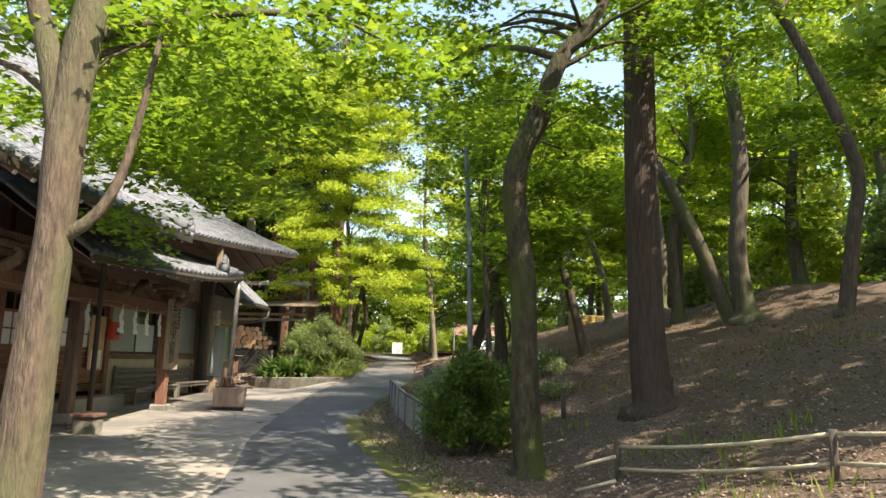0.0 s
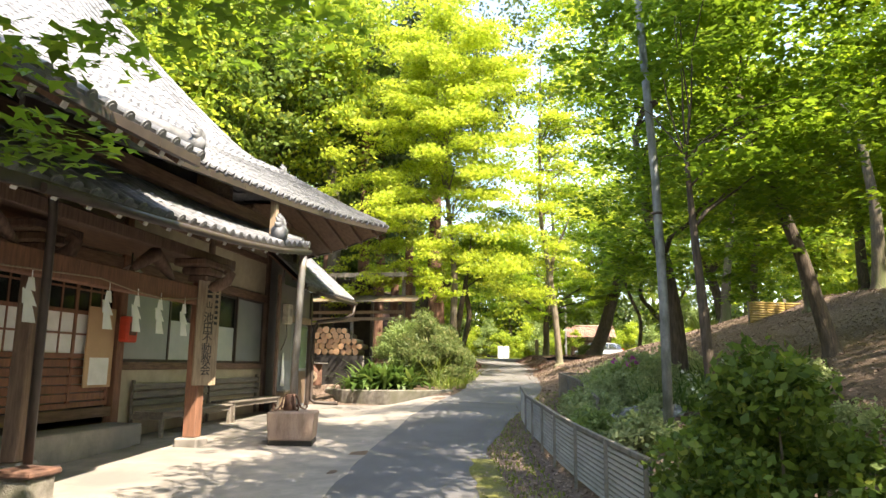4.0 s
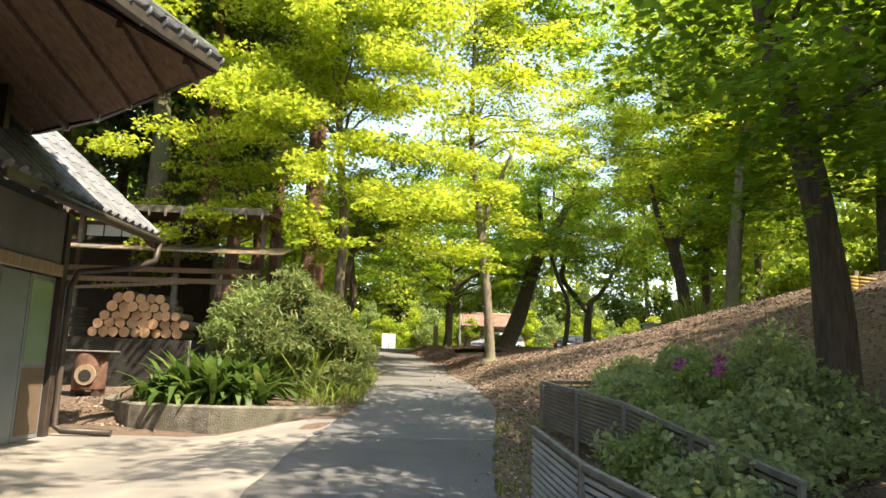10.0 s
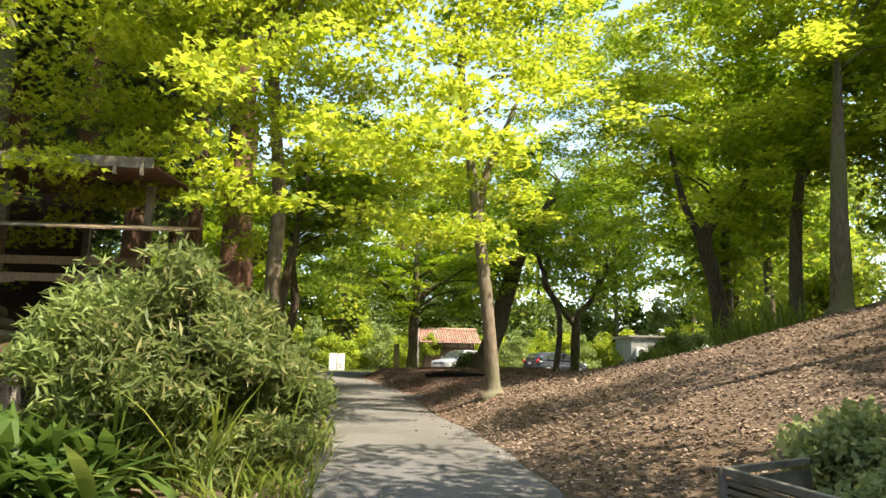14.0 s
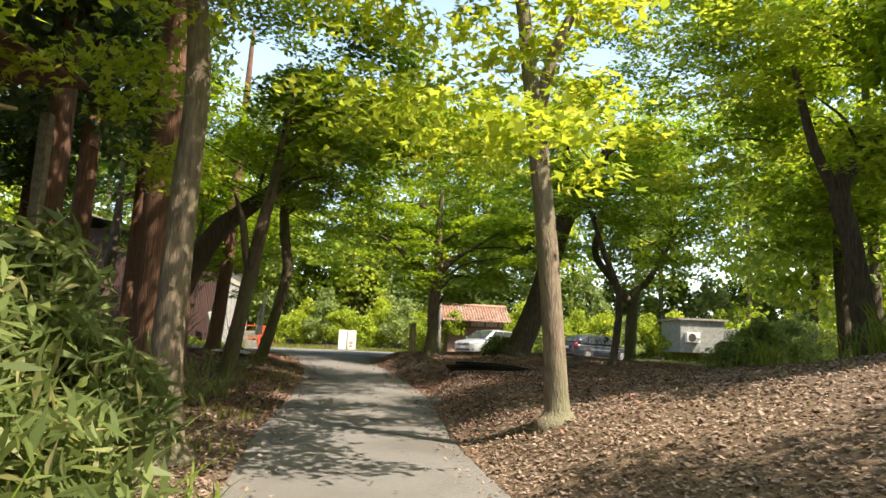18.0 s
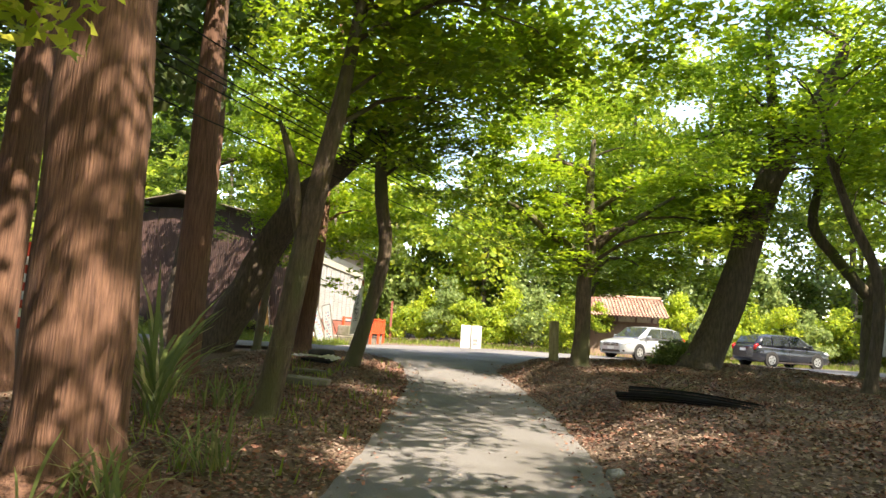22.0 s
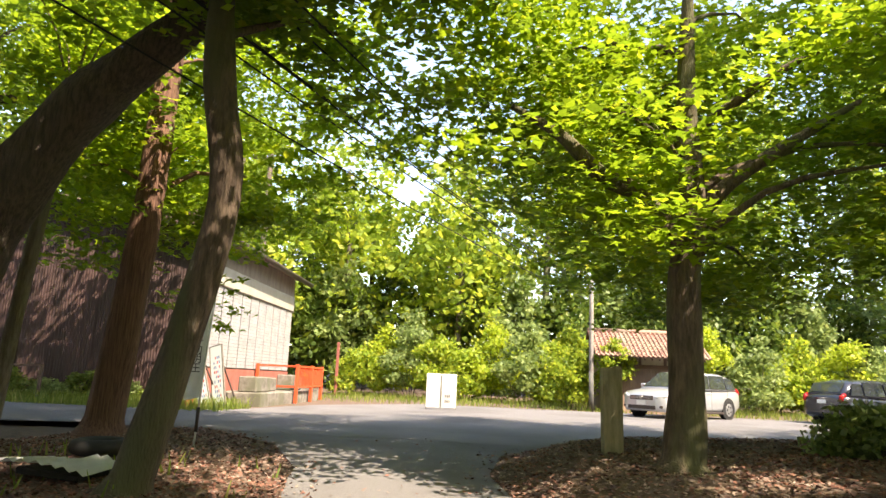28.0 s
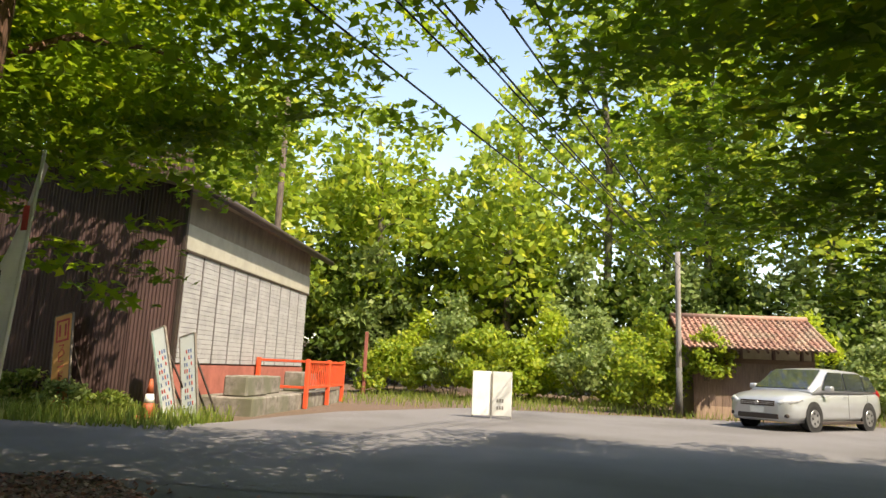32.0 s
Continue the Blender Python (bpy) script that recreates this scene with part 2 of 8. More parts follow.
def part(name, bm, mat, parent, label=""):
    return mesh_ob(name, bm, mat, parent, label)


def raw_ob(name, verts, faces, mat, parent=None, smooth=False):
    me = bpy.data.meshes.new(name)
    me.from_pydata(verts, [], faces)
    if smooth:
        me.polygons.foreach_set("use_smooth", [True] * len(me.polygons))
    me.update()
    if mat:
        me.materials.append(mat)
    ob = new(name, me)
    if parent:
        ob.parent = parent
    return ob


def empty(name, at=(0, 0, 0), label="", category="", group="", kind=""):
    e = new(name)
    e.location = at
    e.empty_display_size = 0.1
    return tagged(e, label, category, group, kind)


def box(bm, x0, x1, y0, y1, z0, z1, bevel=0.0):
    vs = [bm.verts.new(p) for p in ((x0, y0, z0), (x1, y0, z0), (x1, y1, z0), (x0, y1, z0), (x0, y0, z1), (x1, y0, z1), (x1, y1, z1), (x0, y1, z1))]
    fs = [bm.faces.new([vs[i] for i in f]) for f in ((3, 2, 1, 0), (4, 5, 6, 7), (0, 1, 5, 4), (1, 2, 6, 5), (2, 3, 7, 6), (3, 0, 4, 7))]
    if bevel:
        es = {e for f in fs for e in f.edges}
        bmesh.ops.bevel(bm, geom=list(es), offset=bevel, segments=1, affect='EDGES')
    return bm


def boxes(*specs, bevel=0.0):
    bm = bmesh.new()
    for s in specs:
        box(bm, *s, bevel=bevel)
    return bm


def tube(bm, pts, radii, sides=10, cap=True, lump=0.0, seed=0):
    """A tapered tube along points, with optional lumps."""
    rng = random.Random(seed)
    rings = []
    n = len(pts)
    ph = [rng.uniform(0, 6.28) for _ in range(4)]
    for i, p in enumerate(pts):
        p = Vector(p)
        d = (Vector(pts[min(i + 1, n - 1)]) - Vector(pts[max(i - 1, 0)])).normalized()
        a = d.orthogonal().normalized() if i == 0 else (rings[-1][1] - d * rings[-1][1].dot(d)).normalized()
        b = d.cross(a)
        ring = []
        for k in range(sides):
            th = 2 * math.pi * k / sides
            r = radii[i] * (1 + lump * (math.sin(3 * th + ph[0] + i * 0.35) + 0.6 * math.sin(5 * th + ph[1] - i * 0.5) + 0.5 * math.sin(i * 1.3 + ph[2])))
            ring.append(bm.verts.new(p + a * (r * math.cos(th)) + b * (r * math.sin(th))))
        rings.append((ring, a))
    for (r0, _), (r1, _) in zip(rings, rings[1:]):
        for k in range(sides):
            f = bm.faces.new((r0[k], r0[(k + 1) % sides], r1[(k + 1) % sides], r1[k]))
            f.smooth = True
    if cap:
        bm.faces.new(list(reversed(rings[0][0])))
        bm.faces.new(rings[-1][0])
    return bm


def cyl(bm, x, y, z0, z1, r, sides=12):
    return tube(bm, [(x, y, z0), (x, y, z1)], [r, r], sides)


def smoothstep(a, b, v):
    t = min(1.0, max(0.0, (v - a) / (b - a)))
    return t * t * (3 - 2 * t)


def lerp_at(v, xs, ys):
    return float(np.interp(v, xs, ys))


# ---- the lie of the land ----
PY = (-30, 0, 5, 10, 15, 20, 22, 24.6, 27, 28, 30, 32, 35, 36.5, 40, 44, 46.7, 50, 53, 60, 90)
PZ = (-0.1, 0, 0.02, 0.04, 0.16, 0.32, 0.46, 0.6, 0.85, 0.98, 1.12, 1.2, 1.25, 1.31, 1.42, 1.55, 1.65, 1.9, 2.12, 2.18, 2.18)
EY = (-30, 0, 9, 13.5, 18, 22, 24.5, 27.5, 32, 36, 40.7, 44.5, 47.7, 50.5, 52, 53.2)
EL = (-3.0, -1.55, -2.72, -3.6, -4.0, -4.15, -4.05, -3.5, -3.72, -4.05, -4.15, -4.4, -4.65, -5.2, -5.9, -7.5)
ER = (0.6, 1.1, -0.14, -1.45, -2.1, -1.85, -1.55, -1.15, -1.3, -1.52, -1.45, -1.7, -2.15, -2.8, -2.6, -1.0)


def path_z(y):
    return lerp_at(y, PY, PZ)


def ground_z(x, y):
    """Height of the natural ground; the path lies in a shallow trough of it."""
    z = path_z(y)
    l, r = lerp_at(y, EY, EL), lerp_at(y, EY, ER)
    bumps = 0.05 * noise.noise(Vector((x * 0.7, y * 0.7, 0))) + 0.16 * noise.noise(Vector((x * 0.15, y * 0.15, 3)))
    if y > 53.2:
        l, r = -6, -2
    if y > 54:
        side = 0
    elif x > r:
        d = x - r
        berm = lerp_at(y, (-20, 12, 26, 31, 37, 44, 50, 52.5, 53.1), (0, 0, 0.02, 0.32, 0.38, 0.36, 0.4, 0.24, 0.0))
        slope = lerp_at(y, (-20, 14, 27, 33, 39, 44, 50), (0.36, 0.37, 0.35, 0.27, 0.12, 0.03, 0.0))
        start = lerp_at(y, (-20, 8, 14, 18, 25, 30), (1.4, 1.6, 2.6, 1.6, 1.4, 0.8))
        h = max(0, d - start)
        crest = lerp_at(y, (-20, 20, 30, 38, 46), (9.5, 9.5, 8.0, 7.0, 6.0))
        h = h if h < crest else crest + (h - crest) * 0.12
        k = smoothstep(0, 1.0, d)
        side = berm * smoothstep(0, 1.1, d) + slope * h + bumps * k
    elif x < l:
        d = l - x
        if y < 27.5:
            # the level yard of the hall
            yard = lerp_at(y, (-30, 12, 18, 27.5), (-0.05, 0.10, 0.30, 0.46))
            k = smoothstep(0.2, 2.2, d)
            side = (yard - z) * k - 0.0
        else:
            lift = lerp_at(y, (27.5, 32, 34, 40, 50, 53), (-0.3, -0.35, 0.12, 0.2, 0.2, 0.0))
            side = lift * smoothstep(0, 1.2, d) + bumps * smoothstep(0.3, 1.5, d) + 0.03 * max(0, d - 6) * smoothstep(34, 38, y)
    else:
        side = 0
    trough = 0.035 if l - 0.02 < x < r + 0.02 and y < 53.5 else 0.0
    if y >= 53 and y < 68:
        trough = 0.05
    far = smoothstep(72, 110, y) * 3.0 + smoothstep(20, 60, abs(x)) * 2.0
    return z + side - trough + far


def grid_axis(spans):
    out = []
    for a, b, step in spans:
        n = max(1, round((b - a) / step))
        out += [a + (b - a) * i / n for i in range(n)]
    return out + [spans[-1][1]]


gx = grid_axis([(-400, -60, 40), (-60, -16, 3), (-16, -7, 0.6), (-7, 3, 0.2), (3, 14, 0.5), (14, 60, 3), (60, 400, 40)])
gy = grid_axis([(-300, -20, 35), (-20, 0, 2), (0, 56, 0.28), (56, 80, 1.5), (80, 140, 6), (140, 500, 45)])
gverts = [(x, y, ground_z(x, y)) for y in gy for x in gx]
nx = len(gx)
gfaces = [(j * nx + i, j * nx + i + 1, (j + 1) * nx + i + 1, (j + 1) * nx + i) for j in range(len(gy) - 1) for i in range(nx - 1)]
ground = raw_ob("ground", gverts, gfaces, M_SOIL, smooth=True)
tagged(ground, "brown forest soil covered in dry leaves", "ground", kind="structure")


def strip(name, mat, ys, left, right, lift, cross=10, thick=0.05):
    vs, fs = [], []
    for y in ys:
        a, b = left(y), right(y)
        for i in range(cross + 1):
            x = a + (b - a) * i / cross
            wob = 0.05 * noise.noise(Vector((x * 2, y * 2.2, 9))) if i in (0, cross) else 0.0
            vs.append((x + wob, y, lift(x, y)))
    n = cross + 1
    for j in range(len(ys) - 1):
        for i in range(cross):
            fs.append((j * n + i, j * n + i + 1, (j + 1) * n + i + 1, (j + 1) * n + i))
    return raw_ob(name, vs, fs, mat, smooth=True)


path_ys = grid_axis([(-20, 0, 1), (0, 29.5, 0.25)])
path = strip("path", M_ASPHALT, path_ys, lambda y: lerp_at(y, EY, EL), lambda y: lerp_at(y, EY, ER), lambda x, y: path_z(y) + 0.004)
tagged(path, "narrow dark grey asphalt footpath with worn edges", "path", kind="structure")
path_upper = strip("path_upper", M_PATHOLD, grid_axis([(29.5, 53.2, 0.25)]), lambda y: lerp_at(y, EY, EL), lambda y: lerp_at(y, EY, ER), lambda x, y: path_z(y) + 0.006)
tagged(path_upper, "narrow pale worn asphalt footpath through the wood", "path", kind="structure")
rx_ = grid_axis([(-70, -14, 4), (-14, 18, 0.5), (18, 70, 4)])
rv, rfc = [], []
for x in rx_:
    near = 52.9 + 0.25 * noise.noise(Vector((x * 0.6, 0, 4)))
    far = lerp_at(x, (-70, -11, -8.7, -7.5, -5, 9, 14, 70), (56.9, 56.9, 57.4, 62.5, 66.4, 67.6, 66.5, 62)) + 0.3 * noise.noise(Vector((x * 0.5, 2, 4)))
    for k in range(13):
        y = near + (far - near) * k / 12
        rv.append((x, y, path_z(y) + 0.012))
for i in range(len(rx_) - 1):
    for k in range(12):
        rfc.append((i * 13 + k, (i + 1) * 13 + k, (i + 1) * 13 + k + 1, i * 13 + k + 1))
road = raw_ob("road", rv, rfc, M_ROAD, smooth=True)
tagged(road, "pale grey asphalt road in dappled shade", "road", kind="structure")
M_MOSS = material("yellow_green_moss", (0.20, 0.195, 0.045), 1.0, second=(0.10, 0.105, 0.03), scale=18, bump=0.8, bump_scale=60, third=(0.13, 0.12, 0.07), third_scale=2.2)
moss = strip("moss", M_MOSS, grid_axis([(3, 17, 0.2)]), lambda y: lerp_at(y, EY, ER) - 0.32 - 0.14 * noise.noise(Vector((y * 1.3, 0, 2))), lambda y: lerp_at(y, EY, ER) + 0.06,
             lambda x, y: path_z(y) + 0.012, cross=4)
tagged(moss, "yellow-green moss along the edge of the path", "moss", kind="structure")
yard = strip("pavement", M_CONCRETE, grid_axis([(-6, 26.2, 0.4)]), lambda y: -10.0 if y > 12 else -6.5, lambda y: lerp_at(y, EY, EL) + 0.01,
             lambda x, y: ground_z(x - 0.03, y) + 0.012, cross=14)
tagged(yard, "worn concrete forecourt before the hall", "pavement", kind="structure")


# ---- trees ----
def leaf_cloud(centres, radii, counts, size, flat, rng, up=0.8, shape="quad", droop=0.3):
    """Leaves scattered in many flattened clumps. Returns the vertices and faces as arrays."""
    tot = int(sum(counts))
    idx = np.repeat(np.arange(len(centres)), counts)
    u = rng.normal(size=(tot, 3))
    u /= np.linalg.norm(u, axis=1)[:, None]
    rr = rng.random(tot) ** 0.45
    r = np.asarray(radii)[idx]
    off = u * (rr * r)[:, None]
    horiz = np.hypot(off[:, 0], off[:, 1])
    off[:, 2] = off[:, 2] * flat - droop * (horiz / np.maximum(r, 1e-6)) ** 2 * r * 0.5
    c = np.asarray(centres)[idx] + off
    nrm = rng.normal(size=(tot, 3)) * (1 - up)
    nrm[:, 2] += up
    nrm /= np.linalg.norm(nrm, axis=1)[:, None]
    a = np.cross(nrm, rng.normal(size=(tot, 3)))
    a /= np.linalg.norm(a, axis=1)[:, None]
    b = np.cross(nrm, a)
    s = (size * (0.65 + 0.7 * rng.random(tot)))[:, None]
    if shape == "quad":
        pts = [c - a * s * 0.5, c + b * s * 0.32 - nrm * s * 0.08, c + a * s * 0.5, c - b * s * 0.32 - nrm * s * 0.08]
        k = 4
    elif shape == "star":
        out = []
        for ang, rad in ((180, 0.3), (75, 0.52), (34, 0.22), (0, 0.66), (-34, 0.22), (-75, 0.52)):
            an = math.radians(ang)
            out.append(c + a * s * rad * math.cos(an) + b * s * rad * math.sin(an) - nrm * s * (0.12 * rad))
        pts = out
        k = 6
    else:
        pts = [c - a * s * 0.5, c + b * s * 0.09, c + a * s * 0.5 - nrm * s * 0.15, c - b * s * 0.09]
        k = 4
    v = np.stack(pts, 1).reshape(-1, 3)
    return v, k


def leaf_mesh(name, v, k, mat, parent=None):
    me = bpy.data.meshes.new(name)
    n = len(v) // k
    me.vertices.add(len(v))
    me.vertices.foreach_set("co", np.ascontiguousarray(v, dtype=np.float32).ravel())
    me.loops.add(len(v))
    me.loops.foreach_set("vertex_index", np.arange(len(v), dtype=np.int32))
    me.polygons.add(n)
    me.polygons.foreach_set("loop_start", np.arange(0, len(v), k, dtype=np.int32))
    me.update(calc_edges=True)
    me.materials.append(mat)
    ob = new(name, me)
    if parent:
        ob.parent = parent
    return ob


def bend(p0, p1, sag, n, rng, wob):
    p0, p1 = Vector(p0), Vector(p1)
    L = (p1 - p0).length
    out = []
    for i in range(n + 1):
        t = i / n
        p = p0.lerp(p1, t)
        p.z += sag * 4 * t * (1 - t)
        if 0 < i:
            p += Vector((rng.uniform(-1, 1), rng.uniform(-1, 1), rng.uniform(-0.5, 0.5))) * wob * L / n
        out.append(p)
    return out


def tree(line, radii, crown, leaf, bark, label, limbs=8, pads=60, per=160, pad_r=0.8, size=0.11, flat=0.22, shape="quad", up=0.75,
         seed=1, lump=0.05, flare=1.5, name="tree", category="tree", group="trees of the wood", gaps=0.0, limb_low=0.0, sink=0.25, inner=0.35, droop=0.3, forks=(), extra=()):
    """A tree: a trunk along a line of points from the ground up, limbs that leave it for some of the leaf clumps, and a crown of
    leaf clumps in an ellipsoid (centre x, y, z, radii x, y, z)."""
    rng = random.Random(seed)
    nr = np.random.default_rng(seed)
    x, y = line[0][0], line[0][1]
    z = line[0][2] if len(line[0]) > 2 and line[0][2] is not None else ground_z(x, y)
    root = empty(name, (x, y, z), label, category, group)
    o = Vector((x, y, z))
    pts = [Vector((p[0], p[1], p[2] if len(p) > 2 and p[2] is not None else z)) - o for p in line]
    # smooth the line
    dense, rad = [], []
    for i in range(len(pts) - 1):
        p_1, p0, p1, p2 = pts[max(i - 1, 0)], pts[i], pts[i + 1], pts[min(i + 2, len(pts) - 1)]
        for k in range(5):
            t = k / 5
            dense.append(0.5 * ((2 * p0) + (p1 - p_1) * t + (2 * p_1 - 5 * p0 + 4 * p1 - p2) * t * t + (3 * p0 - p_1 - 3 * p1 + p2) * t ** 3))
            rad.append(radii[i] * (1 - t) + radii[i + 1] * t)
    dense.append(pts[-1])
    rad.append(radii[-1])
    # flare at the foot
    foot = [dense[0] - Vector((0, 0, sink)), dense[0], dense[0].lerp(dense[1], 0.25), dense[0].lerp(dense[1], 0.6)]
    frad = [rad[0] * flare * 1.15, rad[0] * flare, rad[0] * (1 + (flare - 1) * 0.45), rad[0] * (1 + (flare - 1) * 0.15)]
    bm = bmesh.new()
    tube(bm, foot + dense[1:], frad + rad[1:], 14, lump=lump, seed=seed)
    part("trunk", bm, bark, root)
    cx, cy, cz, rx, ry, rz = crown
    cen, rs = [], []
    tries = 0
    while len(cen) < pads and tries < pads * 30:
        tries += 1
        u = Vector((rng.gauss(0, 1), rng.gauss(0, 1), rng.gauss(0, 1))).normalized()
        r = inner + (1 - inner) * rng.random() ** 0.6
        edge = 0.78 + 0.38 * noise.noise(Vector((u.x * 1.7 + seed, u.y * 1.7, u.z * 1.7)))
        p = Vector((cx + u.x * rx * r * edge, cy + u.y * ry * r * edge, cz + u.z * rz * r * edge))
        if gaps and noise.noise(p * 0.45 + Vector((seed * 3.1, 0, 0))) < gaps - 0.35:
            continue
        cen.append(tuple(p - o))
        rs.append(pad_r * rng.uniform(0.6, 1.25))
    for ex, ey, ez, er in extra:
        cen.append((ex - o.x, ey - o.y, ez - o.z))
        rs.append(er)
    for i in range(min(limbs, len(cen))):
        q = Vector(cen[(i * 7) % len(cen)])
        if q.z < limb_low or min((p - q).length for p in dense[len(dense) // 3:]) > 4.0:
            continue
        cand = [k for k in range(len(dense) // 3, len(dense)) if dense[k].z < q.z + 0.3] or [len(dense) - 1]
        k = min(cand, key=lambda kk: (dense[kk] - q).length + abs(dense[kk].z - q.z + 0.8))
        b = bmesh.new()
        r0 = max(0.015, min(rad[k] * 0.5, 0.075, 0.02 * (q - dense[k]).length))
        ln = bend(dense[k], q, 0.12 * (q - dense[k]).length, 6, rng, 0.16)
        tube(b, ln, [r0 * (1 - 0.8 * j / 6) for j in range(7)], 6)
        part("limb", b, bark, root)
    for ln, rr in forks:
        b = bmesh.new()
        fp = [Vector(p) - o for p in ln]
        fine, fr = [], []
        for i in range(len(fp) - 1):
            p_1, p0, p1, p2 = fp[max(i - 1, 0)], fp[i], fp[i + 1], fp[min(i + 2, len(fp) - 1)]
            for k in range(4):
                t = k / 4
                fine.append(0.5 * ((2 * p0) + (p1 - p_1) * t + (2 * p_1 - 5 * p0 + 4 * p1 - p2) * t * t + (3 * p0 - p_1 - 3 * p1 + p2) * t ** 3))
                fr.append(rr[i] * (1 - t) + rr[i + 1] * t)
        tube(b, fine + [fp[-1]], fr + [rr[-1]], 10, lump=0.04, seed=seed)
        part("fork", b, bark, root)
    if cen:
        v, k = leaf_cloud(cen, rs, [max(3, int(per * 0.66 * (r / pad_r) ** 2)) for r in rs], size * 1.14, flat, nr, up, shape, droop)
        leaf_mesh("crown", v, k, leaf, root)
    return root

# ---- the trees along the walk ----
MAPLE = dict(flat=0.2, up=0.78, size=0.12)


def boughs(seed, n, xs, ys, zs, r=0.75):
    """Places and sizes of leaf clumps on the boughs that fill a block of air."""
    rng = random.Random(seed)
    return [(rng.uniform(*xs), rng.uniform(*ys), rng.uniform(*zs), r * rng.uniform(0.7, 1.25)) for i in range(n)]


def tiers(seed, n, x, y, z0, z1, l0, l1, per=8, r=0.7, droop=0.9, front=0.0):
    """Places and sizes of leaf clumps along boughs that leave an upright axis, long and drooping below, short above."""
    rng = random.Random(seed)
    out = []
    for i in range(n):
        t = (i + rng.random()) / n
        a = i * 2.39996 + rng.uniform(-0.4, 0.4)
        length = (l0 + (l1 - l0) * t) * rng.uniform(0.7, 1.15)
        ca, sa = math.cos(a), math.sin(a) - front
        z = z0 + (z1 - z0) * t
        for k in range(per):
            u = 0.3 + 0.7 * (k + rng.random()) / per
            side = rng.uniform(-0.22, 0.22) * length * u
            out.append((x + ca * length * u - sa * side, y + sa * length * u + ca * side, z + 0.5 * u - droop * u * u * (1.2 - t) + rng.uniform(-0.15, 0.15),
                        r * rng.uniform(0.65, 1.2) * (1.15 - 0.4 * u)))
    return out


tree([(-3.08, 5.2), (-3.04, 5.2, 1.49), (-3.01, 5.2, 2.47), (-3.02, 5.22, 3.47), (-2.95, 5.3, 4.6), (-2.8, 5.5, 6.2)], [0.19, 0.165, 0.14, 0.15, 0.12, 0.06],
     (-3.0, 8.0, 5.0, 4.3, 3.5, 2.5), L_MAPLEDEEP, M_BARKTAN, "brown-barked maple with a forked trunk beside the forecourt", limbs=12, pads=95, per=210, pad_r=0.75, seed=11,
     shape="star", gaps=0.25, flare=1.25,
     forks=[([(-3.05, 5.2, 3.3), (-3.2, 5.2, 3.9), (-3.4, 5.2, 4.5), (-3.6, 5.1, 5.3)], [0.11, 0.1, 0.08, 0.05]),
            ([(-3.0, 5.2, 2.45), (-2.7, 5.2, 2.66), (-2.53, 5.25, 3.12), (-2.38, 5.3, 4.2)], [0.06, 0.045, 0.035, 0.02])], extra=[(-4.2, 9.5, 3.4, 0.6), (-4.4, 10.2, 3.0, 0.5), (-3.8, 10.0, 4.2, 0.7), (-4.4, 9.0, 4.2, 0.7), (-3.6, 9.6, 4.7, 0.7), (-4.6, 10.6, 3.3, 0.5), (-3.3, 9.0, 5.0, 0.8), (-2.3, 9.8, 5.6, 0.6), (-0.6, 10.4, 5.8, 0.6), (-3.9, 8.4, 3.4, 0.5), (-4.8, 9.8, 3.6, 0.5), (-4.1, 10.6, 3.9, 0.6)], **MAPLE)
tree([(1.26, 10.0), (1.18, 9.95, 1.14), (1.16, 9.9, 2.78), (1.0, 9.8, 4.35), (1.36, 9.82, 5.3), (1.7, 9.87, 6.2), (2.28, 9.97, 7.0), (2.74, 10.1, 7.9)],
     [0.24, 0.2, 0.18, 0.17, 0.16, 0.13, 0.09, 0.05], (1.9, 11.2, 7.4, 4.6, 4.4, 3.0), L_MAPLEDEEP, M_BARKMOSS,
     "mossy crooked maple at the foot of the slope", limbs=16, pads=110, per=210, seed=12, lump=0.07, flare=1.45, shape="star", gaps=0.2, **MAPLE)
tree([(3.52, 11.6), (3.42, 11.6, 2.07), (3.39, 11.6, 5.0), (3.41, 11.6, 8.2), (3.46, 11.6, 11.5), (3.5, 11.6, 15.5)], [0.36, 0.3, 0.28, 0.26, 0.22, 0.1],
     (3.5, 11.6, 14.5, 3.2, 3.2, 3.5), L_CEDAR, M_BARKBROWN, "tall straight conifer with dark ridged bark on the slope", limbs=10, pads=60, per=150, size=0.16, flat=0.5, up=0.5, seed=13, flare=1.5, lump=0.02)
# boughs(6, ...) are added clumps above the view, placed to shade the forecourt
tree([(7.08, 16), (6.9, 16, 4.28), (7.06, 16, 6.36), (6.9, 16, 8.8), (6.41, 16, 10.74)], [0.28, 0.2, 0.18, 0.15, 0.08], (6.6, 16.5, 9.2, 4.2, 4.2, 3.6), L_MAPLE, M_BARK,
     "twin-stemmed maple high on the slope", limbs=10, pads=36, per=170, seed=14, gaps=0.42, extra=boughs(6, 30, (0.0, 4.6), (12.5, 19.0), (11.5, 14.5), 0.85), forks=[([(6.95, 16.2, 2.3), (6.15, 16.3, 4.45), (5.38, 16.3, 6.11), (4.44, 16.3, 7.6)], [0.2, 0.17, 0.14, 0.08])], **MAPLE)
tree([(6.83, 20), (6.74, 20, 5.76), (7.41, 20, 8.39), (7.23, 20, 10.75)], [0.17, 0.14, 0.11, 0.06], (6.9, 20, 8.8, 3.8, 3.8, 3.6), L_MAPLE, M_BARK, "slender maple on the wooded slope", pads=58, per=170, seed=15, gaps=0.4, **MAPLE)
